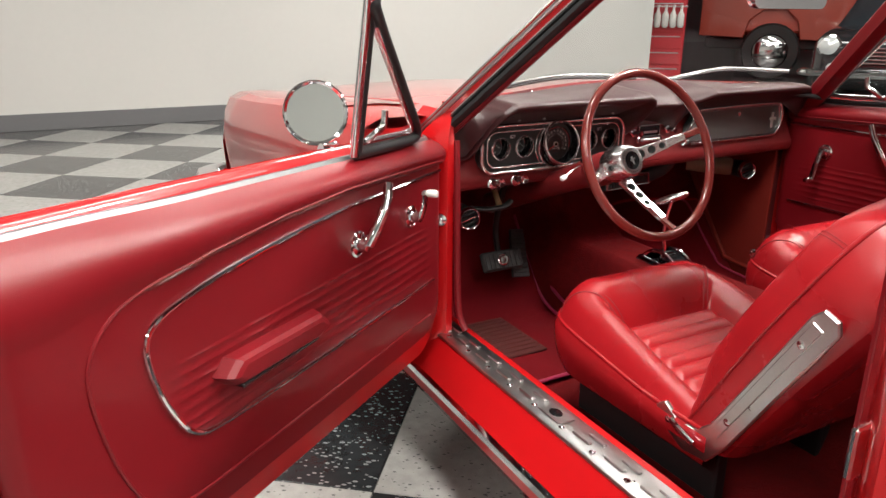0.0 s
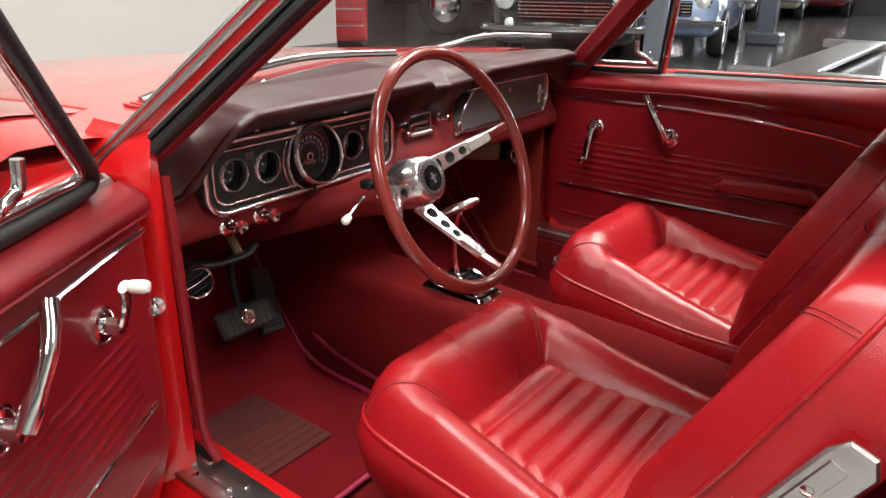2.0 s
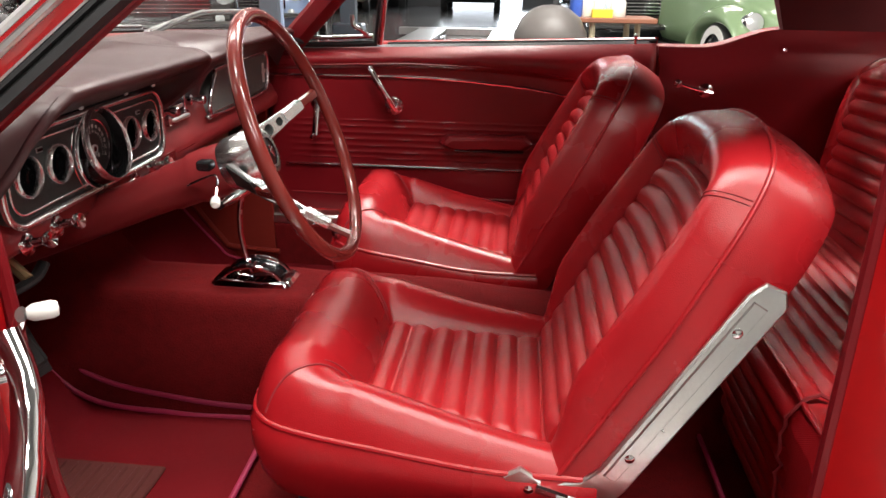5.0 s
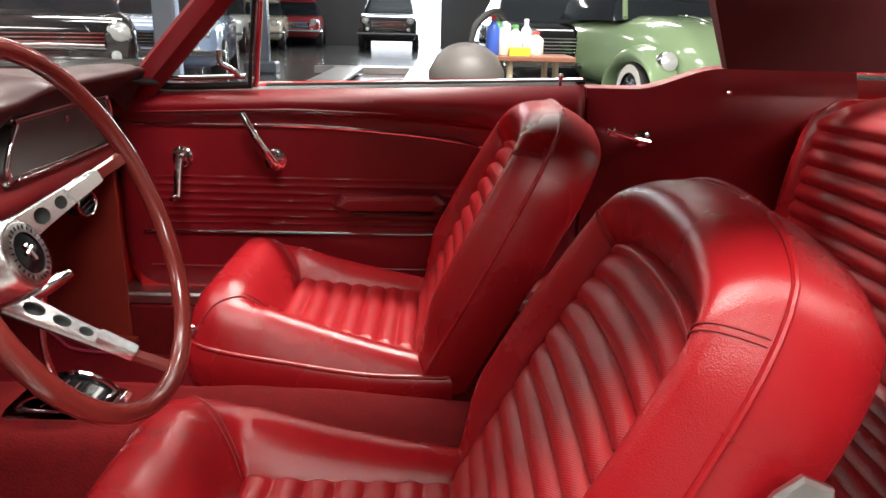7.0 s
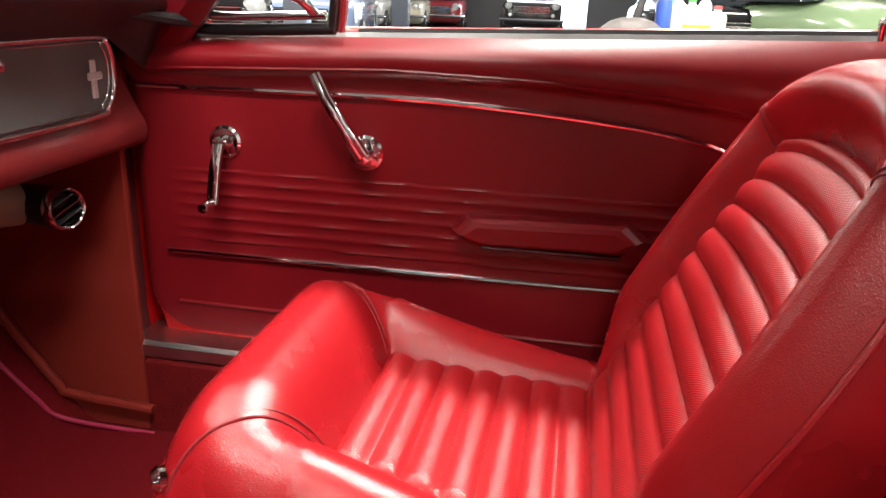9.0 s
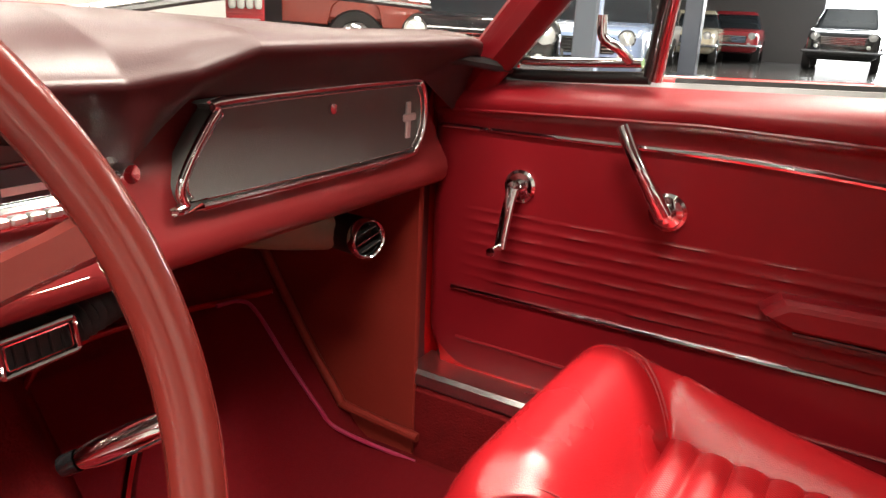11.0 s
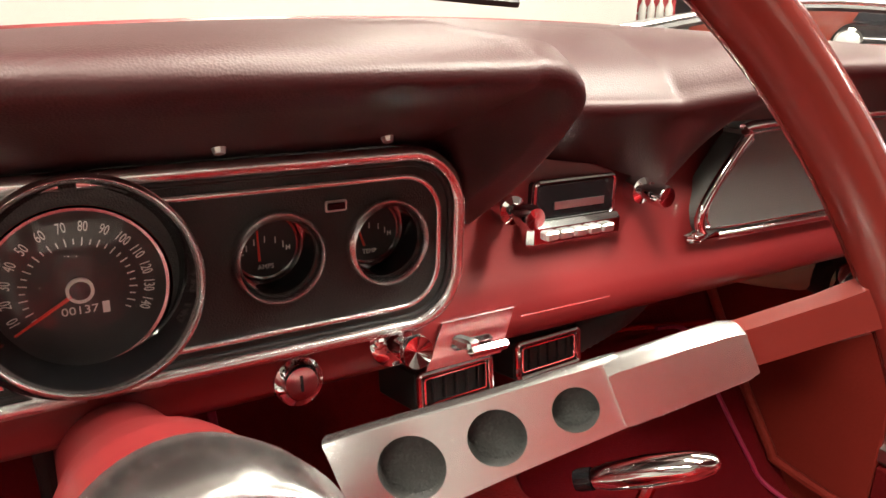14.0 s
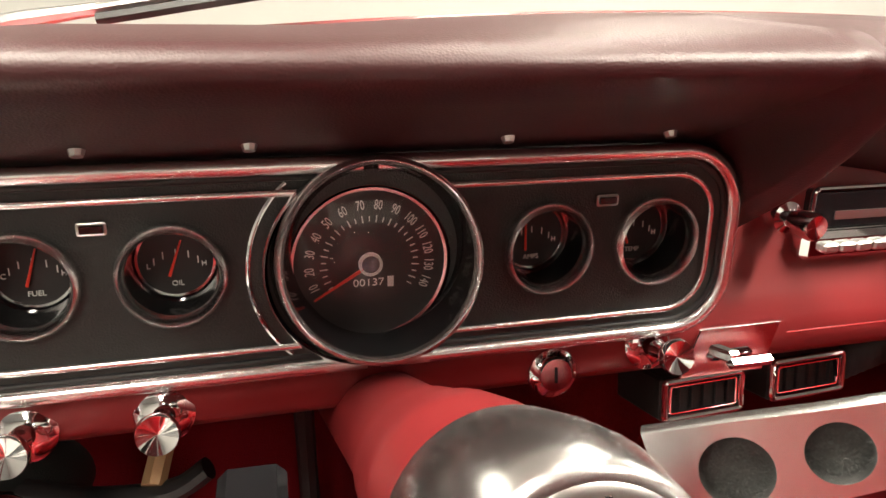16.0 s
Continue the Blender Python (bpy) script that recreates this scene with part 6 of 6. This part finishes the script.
def parked_car(label, at, heading, paint, long=4.7, wide=1.8, tall=1.45, bonnet=0.98, white=False, lamp=0.09, group="cars parked in the showroom", roof=None, lamps=1):
    """A saloon of the period: local x points forward."""
    ob = thing("parked_car", label, "car", group, at=(*at, 0), rz=heading)
    m = pose(*at, 0, 0, 0, heading)
    L, W = long / 2, wide / 2
    rings = []
    for x, w, z0, z1, ro in ((-L, 0.80, 0.42, 0.80, 0.1), (-L * 0.96, 0.92, 0.34, 0.90, 0.14), (-L * 0.7, 0.98, 0.28, bonnet, 0.16), (-L * 0.3, 1.0, 0.24, bonnet + 0.02, 0.14), (L * 0.2, 1.0, 0.24, bonnet + 0.02, 0.14), (L * 0.6, 0.97, 0.26, bonnet - 0.01, 0.16), (L * 0.9, 0.92, 0.30, bonnet - 0.06, 0.16), (L * 0.98, 0.86, 0.36, bonnet - 0.12, 0.12), (L, 0.78, 0.42, bonnet - 0.2, 0.1)):
        rings.append([tuple(m @ Vector((x, y * 1.0, (z0 + z1) / 2 + z))) for y, z in round_rect(2 * W * w, z1 - z0, ro, 5)])
    part("body", Geo().loft(rings), paint, ob, "", 45)
    cab = []
    for z, a, b, w in ((bonnet, -L * 0.62, L * 0.34, 0.90), (bonnet + 0.12, -L * 0.57, L * 0.24, 0.86), (tall - 0.10, -L * 0.40, L * 0.02, 0.74), (tall, -L * 0.32, -L * 0.06, 0.66)):
        cab.append([tuple(m @ Vector(((a + b) / 2 + x, y, z))) for x, y in round_rect(b - a, 2 * W * w, 0.14, 5)])
    part("window_band", Geo().loft(cab[:3]), DARKGLASS, ob, "dark glass", 40)
    part("roof", Geo().loft([[tuple(Vector(p) + Vector((0, 0, 0.006))) for p in cab[2]], [tuple(Vector(p) + Vector((0, 0, 0.006))) for p in cab[3]]]), roof or paint, ob, "", 40)
    for x in (-L * 0.6, L * 0.62):
        for s in (-1, 1):
            car_wheel(ob, m, x, s * (W - 0.10), 0.33, 0.10, white)
    part("bumper", Geo().tube(soft([m @ Vector(p) for p in ((L - 0.15, -W * 0.98, 0.5), (L + 0.05, -W * 0.86, 0.5), (L + 0.12, 0, 0.5), (L + 0.05, W * 0.86, 0.5), (L - 0.15, W * 0.98, 0.5))], 6), 0.07, 8, flat=0.6), CHROME, ob, "chrome bumper")
    grille = part("grille", Geo().box((L - 0.005, 0, bonnet - 0.28), (0.06, W * 1.15, 0.20), 0.02, m), GLOSSBLACK, ob, "dark grille")
    for k in range(5):
        part("grille_bar", Geo().box((L + 0.03, 0, bonnet - 0.36 + 0.04 * k), (0.02, W * 1.12, 0.012), 0.004, m), CHROME, grille)
    for s in (-1, 1):
        lp = part("headlamp", Geo().lathe([(lamp * 1.25, -0.08), (lamp * 1.25, 0.02), (lamp * 1.05, 0.035)], m @ axis_pose((L - 0.04, s * W * 0.72, bonnet - 0.19), (1, 0, 0)), 24), CHROME, ob, "chrome ringed headlamp")
        part("lamp_glass", Geo().lathe([(lamp * 1.06, 0.03), (lamp * 0.7, 0.055), (0, 0.065)], m @ axis_pose((L - 0.04, s * W * 0.72, bonnet - 0.19), (1, 0, 0)), 24), LAMPGLASS, lp, "", 60)
        part("side_lamp", Geo().lathe([(0.05, 0), (0.05, 0.03), (0, 0.05)], m @ axis_pose((L + 0.01, s * W * 0.66, bonnet - 0.42), (1, 0, 0)), 16), LAMPGLASS, ob)
    return ob


BLACKP = paint_of("black_car_paint", (0.012, 0.013, 0.015), 0.12)
parked_car("glossy black fifties saloon with round chrome headlamps", (8.75, 4.35), 207, BLACKP, 4.8, 1.85, 1.55, 0.98, lamp=0.10)
parked_car("pale blue and white saloon with white wall tyres", (11.0, 3.55), 192, paint_of("pale_blue_paint", (0.30, 0.40, 0.62)), 4.6, 1.75, 1.5, 0.95, True, roof=WHITEWALL)
parked_car("dark grey saloon with wide chrome bumper", (17.6, 6.0), 190, paint_of("dark_grey_paint", (0.06, 0.065, 0.07)), 4.9, 1.9, 1.45, 0.95)
parked_car("white saloon parked in the far row", (20.3, 5.6), 188, paint_of("white_car_paint", (0.72, 0.72, 0.70)), 4.7, 1.85, 1.45, 0.95)
parked_car("cream coupe parked in the far row", (22.0, 4.9), 188, paint_of("cream_car_paint", (0.62, 0.56, 0.42)), 4.5, 1.8, 1.4, 0.93)
parked_car("dark red saloon at the end of the row", (24.0, 4.1), 186, paint_of("dark_red_car_paint", (0.35, 0.03, 0.04)), 3.0, 1.75, 1.45, 0.95)
parked_car("black estate car before the bright doorway", (23.4, 1.0), 182, BLACKP, 4.4, 1.8, 1.7, 1.05)
parked_car("black car with its nose behind the work table", (10.4, -2.2), 184, BLACKP, 4.5, 1.8, 1.5, 1.0)
parked_car("bright red coupe parked beyond the green car", (9.4, -5.2), 200, paint_of("bright_red_car_paint", (0.5, 0.02, 0.02)), 4.5, 1.75, 1.4, 0.93)


def pickup(at, heading):
    ob = thing("pickup_truck", "orange red pickup truck on wide black tyres", "truck", at=(*at, 0), rz=heading)
    m = pose(*at, 0, 0, 0, heading)
    red = paint_of("orange_red_paint", (0.42, 0.05, 0.025), 0.3)
    for s in (1, -1):
        side = [(-2.5, 0.75), (-1.75, 0.72), (-1.66, 1.02), (-1.45, 1.2), (-1.1, 1.2), (-0.9, 1.02), (-0.82, 0.70), (0.95, 0.68), (1.0, 1.02), (1.2, 1.2), (1.55, 1.2), (1.76, 1.02), (1.82, 0.75), (2.45, 0.80), (2.5, 1.3), (0.9, 1.42), (0.9, 1.40), (-2.5, 1.42)]
        part("side_panel", Geo().prism(side, -0.05, 0.05, m @ Matrix(((1, 0, 0, 0), (0, 0, s, s * 0.93), (0, 1, 0, 0), (0, 0, 0, 1))), 0.02), red, ob)
        for x in (-1.28, 1.38):
            car_wheel(ob, m, x, s * 0.82, 0.49, 0.15, False)
    part("chassis", Geo().box((0, 0, 0.62), (4.8, 1.5, 0.2), 0.03, m), TYRE, ob)
    part("bed", Geo().box((-0.8, 0, 1.06), (3.2, 1.78, 0.5), 0.04, m), red, ob)
    part("bonnet", Geo().box((1.7, 0, 1.2), (1.55, 1.75, 0.4), 0.08, m), red, ob)
    part("cab", Geo().loft([[tuple(m @ Vector((0.2 + x, y, z))) for x, y in round_rect(l, w, 0.12, 4)] for l, w, z in ((1.6, 1.8, 1.35), (1.5, 1.75, 1.5), (1.1, 1.5, 1.95), (0.9, 1.4, 2.0))]), DARKGLASS, ob, "dark glazed cab", 40)
    part("cab_roof", Geo().loft([[tuple(m @ Vector((0.2 + x, y, z))) for x, y in round_rect(l, w, 0.12, 4)] for l, w, z in ((1.12, 1.52, 1.95), (1.0, 1.45, 2.02))]), red, ob)
    return ob


pickup((11.56, 7.13), -52)


def beetle(at, heading):
    """A small round car with separate fenders; local x forward."""
    ob = thing("green_beetle_car", "light green rounded small car with chrome headlamps", "car", at=(*at, 0), rz=heading)
    m = pose(*at, 0, 0, 0, heading)
    green = paint_of("pale_green_paint", (0.25, 0.36, 0.20), 0.2)
    teal = paint_of("grey_green_paint", (0.22, 0.31, 0.26), 0.22)
    rings = []
    for x, w, z0, z1 in ((1.95, 0.30, 0.45, 0.60), (1.85, 0.42, 0.38, 0.78), (1.6, 0.52, 0.32, 0.95), (1.2, 0.62, 0.30, 1.05), (0.75, 0.68, 0.28, 1.08), (-0.6, 0.72, 0.28, 1.05), (-1.3, 0.66, 0.30, 1.0), (-1.8, 0.5, 0.4, 0.8), (-2.0, 0.35, 0.45, 0.6)):
        rings.append([tuple(m @ Vector((x, y, (z0 + z1) / 2 + z))) for y, z in round_rect(2 * w, z1 - z0, min(w, (z1 - z0) / 2) * 0.75, 6)])
    part("body", Geo().loft(rings), green, ob, "", 50)
    cab = [[tuple(m @ Vector((-0.2 + x, y, z))) for x, y in round_rect(l, w, 0.25, 6)] for l, w, z in ((2.0, 1.36, 1.02), (1.75, 1.28, 1.2), (1.25, 1.06, 1.42), (0.8, 0.8, 1.5))]
    part("window_band", Geo().loft(cab[:3]), DARKGLASS, ob, "dark glass", 40)
    part("roof", Geo().loft([[tuple(Vector(p) + Vector((0, 0, 0.005))) for p in q] for q in cab[2:]]), green, ob, "", 50)
    for s in (-1, 1):
        part("windscreen_post", Geo().tube([m @ Vector((0.78, s * 0.62, 1.05)), m @ Vector((0.45, s * 0.5, 1.42))], 0.03, 8), green, ob)
        for x, front in ((1.25, True), (-1.25, False)):
            def fen(u, v):
                a, b = math.pi * (0.02 + 0.96 * u), math.pi * v
                return tuple(m @ Vector((x + (0.58 if front else 0.55) * math.cos(a), s * (0.5 + 0.28 * math.sin(b) ** 0.7), 0.30 + 0.52 * math.sin(a) * (0.55 + 0.45 * math.cos(b / 2) ** 2))))
            part("fender", Geo().grid(fen, 20, 12), green if front else teal, ob, "rounded fender", 60)
            car_wheel(ob, m, x, s * 0.66, 0.32, 0.08, True)
        lp = part("headlamp", Geo().lathe([(0.10, -0.1), (0.10, 0.0), (0.09, 0.02)], m @ axis_pose((1.72, s * 0.58, 0.66), (1, 0, 0.25)), 24), CHROME, ob, "chrome ringed headlamp")
        part("lamp_glass", Geo().lathe([(0.09, 0.015), (0.06, 0.035), (0, 0.045)], m @ axis_pose((1.72, s * 0.58, 0.66), (1, 0, 0.25)), 24), LAMPGLASS, lp, "", 60)
        part("running_board", Geo().box((0.0, s * 0.70, 0.30), (1.5, 0.14, 0.05), 0.02, m), RUBBER, ob)
    part("bumper", Geo().tube(soft([m @ Vector(p) for p in ((1.7, -0.75, 0.42), (2.0, -0.6, 0.42), (2.1, 0, 0.42), (2.0, 0.6, 0.42), (1.7, 0.75, 0.42))], 6), 0.05, 8, flat=0.6), CHROME, ob, "chrome bumper")
    part("bonnet_strip", Geo().tube(soft([m @ Vector((x, 0, z)) for x, z in ((1.9, 0.76), (1.6, 0.965), (1.2, 1.062), (0.78, 1.092))], 5), 0.01, 6), CHROME, ob)
    return ob


beetle((8.0, -3.02), 192)

# lift with low runways, its posts
lift = thing("car_lift", "low four post car lift with bright metal runways", "car lift", at=(9.8, 0.3, 0))
for y in (-0.35, 0.95):
    part("runway", Geo().box((9.8, y, 0.12), (5.0, 0.48, 0.06), 0.01), ALU, lift, "bright metal runway")
for x in (7.4, 12.2):
    part("cross_beam", Geo().box((x, 0.3, 0.10), (0.25, 2.5, 0.12), 0.01), ALU, lift)
part("centre_tray", Geo().box((9.8, 0.3, 0.03), (4.6, 0.82, 0.02), 0.004), material("wet_grey_tray", (0.2, 0.2, 0.2), 0.12, var=0.2), lift)
POSTM = material("grey_blue_post_paint", (0.10, 0.115, 0.14), 0.35, var=0.15)
for x, y in ((12.3, 2.5), (12.3, -1.9)):
    p = part("post", Geo().box((x, y, 1.5), (0.22, 0.28, 3.0), 0.02), POSTM, lift, "grey steel post")
    part("foot", Geo().box((x, y, 0.1), (0.4, 0.55, 0.2), 0.03), POSTM, p)
col = thing("lift_post", "slim blue grey steel lift post", "post", at=(4.9, 1.45, 0))
part("post", Geo().box((4.9, 1.45, 1.6), (0.14, 0.17, 3.2), 0.015), POSTM, col)
part("post_edge", Geo().box((4.88, 1.36, 1.6), (0.03, 0.03, 3.2), 0.006), material("blue_white_edge", (0.35, 0.42, 0.6), 0.3), col)
part("foot", Geo().box((4.9, 1.45, 0.03), (0.4, 0.4, 0.06), 0.01), POSTM, col)

# waste bin with rounded cover, work table with bottles
binn = thing("waste_bin", "dark grey drum bin with rounded grey cover", "bin", at=(4.0, -0.82, 0))
part("drum", Geo().lathe([(0.20, 0.0), (0.235, 0.10), (0.245, 0.62), (0.25, 0.66), (0.235, 0.66)], Matrix.Translation((4.0, -0.82, 0)), 32), material("dark_grey_plastic", (0.05, 0.05, 0.052), 0.5), binn)
part("cover", Geo().lathe([(0.252, 0.64), (0.25, 0.68), (0.20, 0.78), (0.12, 0.84), (0.06, 0.86), (0, 0.865)], Matrix.Translation((4.0, -0.82, 0)), 32), material("grey_brown_plastic", (0.10, 0.09, 0.085), 0.45), binn, "rounded grey cover", 60)
part("hose", Geo().tube(soft([(4.0, -0.84, 0.84), (4.05, -0.88, 0.98), (4.15, -1.0, 1.06), (4.3, -1.08, 1.0)], 8), 0.024, 10), RUBBER, binn, "black hose")
table = thing("work_table", "brown topped work table on pale folding legs", "table", at=(4.35, -1.25, 0))
part("table_top", Geo().box((4.35, -1.25, 0.76), (0.45, 0.62, 0.035), 0.006), material("brown_table_top", (0.24, 0.10, 0.06), 0.4), table)
LEG = material("pale_wood_leg", (0.55, 0.48, 0.33), 0.5)
for y in (-1.02, -1.12, -1.40, -1.48):
    part("leg", Geo().tube([(4.2 if y > -1.2 else 4.5, y, 0.745), (4.18 if y > -1.2 else 4.52, y + (0.03 if y > -1.1 else -0.02), 0.0)], 0.022, 8), LEG, table)
part("rail", Geo().box((4.2, -1.08, 0.45), (0.03, 0.14, 0.04), 0.005), LEG, table)


def bottle(x, y, h, r, colour, cap, what):
    ob = thing("bottle", what, "bottle", "bottles on the work table", at=(x, y, 0.7775))
    mm = Matrix.Translation((x, y, 0.7775))
    part("flask", Geo().lathe([(r * 0.9, 0), (r, 0.01), (r, h * 0.62), (r * 0.85, h * 0.72), (r * 0.4, h * 0.82), (r * 0.38, h * 0.9)], mm, 18), material("bottle_plastic", colour, 0.35, var=0.06), ob)
    part("cap", Geo().lathe([(r * 0.44, h * 0.88), (r * 0.44, h), (0, h * 1.01)], mm, 14), material("bottle_cap", cap, 0.4, var=0.06), ob)


for x, y, h, r, c, k, w in ((4.22, -1.00, 0.26, 0.045, (0.05, 0.12, 0.5), (0.6, 0.05, 0.05), "blue plastic bottle with red cap"), (4.25, -1.08, 0.22, 0.05, (0.75, 0.72, 0.62), (0.8, 0.8, 0.8), "cream plastic jug with white cap"), (4.30, -1.16, 0.20, 0.05, (0.75, 0.74, 0.7), (0.1, 0.4, 0.1), "white plastic bottle with green cap"), (4.36, -1.24, 0.24, 0.04, (0.55, 0.65, 0.75), (0.8, 0.8, 0.8), "clear blue spray bottle"), (4.28, -1.30, 0.16, 0.055, (0.75, 0.72, 0.66), (0.7, 0.1, 0.1), "white tub with red lid"), (4.42, -1.05, 0.25, 0.045, (0.1, 0.35, 0.12), (0.05, 0.05, 0.05), "green plastic bottle with black cap")):
    bottle(x, y, h, r, c, k, w)
box = thing("yellow_box", "small yellow cardboard box on the work table", "box", at=(4.18, -1.18, 0.7775))
part("carton", Geo().box((4.18, -1.18, 0.805), (0.10, 0.14, 0.055), 0.003), material("yellow_card", (0.75, 0.6, 0.04), 0.6), box)

# red tool cabinet with bottles hanging on it
cab = thing("tool_cabinet", "red steel tool cabinet with white bottles hanging on it", "cabinet", at=(7.1, 7.2, 0), rz=-44)
cmx = pose(7.1, 7.2, 0, 0, 0, -44)
REDCAB = material("red_cabinet_paint", (0.5, 0.02, 0.03), 0.3, var=0.06, coat=0.5)
part("carcass", Geo().box((0, 0, 0.85), (0.62, 0.5, 1.5), 0.02, cmx), REDCAB, cab)
for k in range(6):
    dr = part("drawer", Geo().box((0, -0.255, 0.25 + 0.235 * k), (0.56, 0.02, 0.21), 0.008, cmx), REDCAB, cab)
    part("pull", Geo().box((0, -0.27, 0.32 + 0.235 * k), (0.5, 0.02, 0.02), 0.006, cmx), ALU, dr)
part("hanging_rail", Geo().tube([tuple(cmx @ Vector((-0.28, -0.33, 1.22))), tuple(cmx @ Vector((0.32, -0.33, 1.22)))], 0.012, 8), ALU, cab)
for k in range(4):
    part("hanging_bottle", Geo().lathe([(0.03, 0), (0.05, 0.03), (0.05, 0.18), (0.02, 0.24), (0.018, 0.30), (0.03, 0.32)], cmx @ Matrix.Translation((-0.1 + 0.11 * k, -0.36, 0.92)), 16), KNOB, cab, "white spray bottle")
for sx in (-0.25, 0.25):
    part("caster", Geo().lathe([(0.05, -0.02), (0.05, 0.02)], cmx @ axis_pose((sx, -0.2, 0.05), (1, 0, 0)), 16), TYRE, cab)
# ceiling strip fixtures
for lx, ly, w in LAMPS:
    lf = thing("ceiling_light", "white strip light fixture under the ceiling", "ceiling light", "strip lights", at=(lx, ly, 3.95))
    part("housing", Geo().box((lx, ly, 3.965), (0.5, 2.6, 0.06), 0.01), CEIL, lf)
    part("diffuser", Geo().box((lx, ly, 3.930), (0.44, 2.54, 0.006), 0.001), glow("strip_glow", (1, 0.97, 0.92), 4.0), lf)

# ---- chequered floor tiles round the car ----
TILE, TURN_T = 0.61, radians(52)
tile_mesh = {}
for key, mt in (("dark", DARKTILE), ("light", LIGHTTILE)):
    g = Geo().box((0, 0, 0.002), (TILE - 0.003, TILE - 0.003, 0.006), 0.0015)
    me = bpy.data.meshes.new("tile")
    me.from_pydata(g.v, [], g.f)
    me.materials.append(mt)
    tile_mesh[key] = me
tc, ts = math.cos(TURN_T), math.sin(TURN_T)
count = 0
for i in range(-14, 15):
    for j in range(-14, 15):
        x, y = -0.475 + (i + 0.5) * TILE * tc - (j + 0.5) * TILE * ts, 0.381 + (i + 0.5) * TILE * ts + (j + 0.5) * TILE * tc
        if -4.6 < x < 2.2 and -2.6 < y < 6.1 and count < 300:
            ob = new("tile", tile_mesh["dark" if (i + j) % 2 else "light"])
            ob.parent = floor
            ob.location, ob.rotation_euler = (x, y, 0.002), (0, 0, TURN_T)
            count += 1
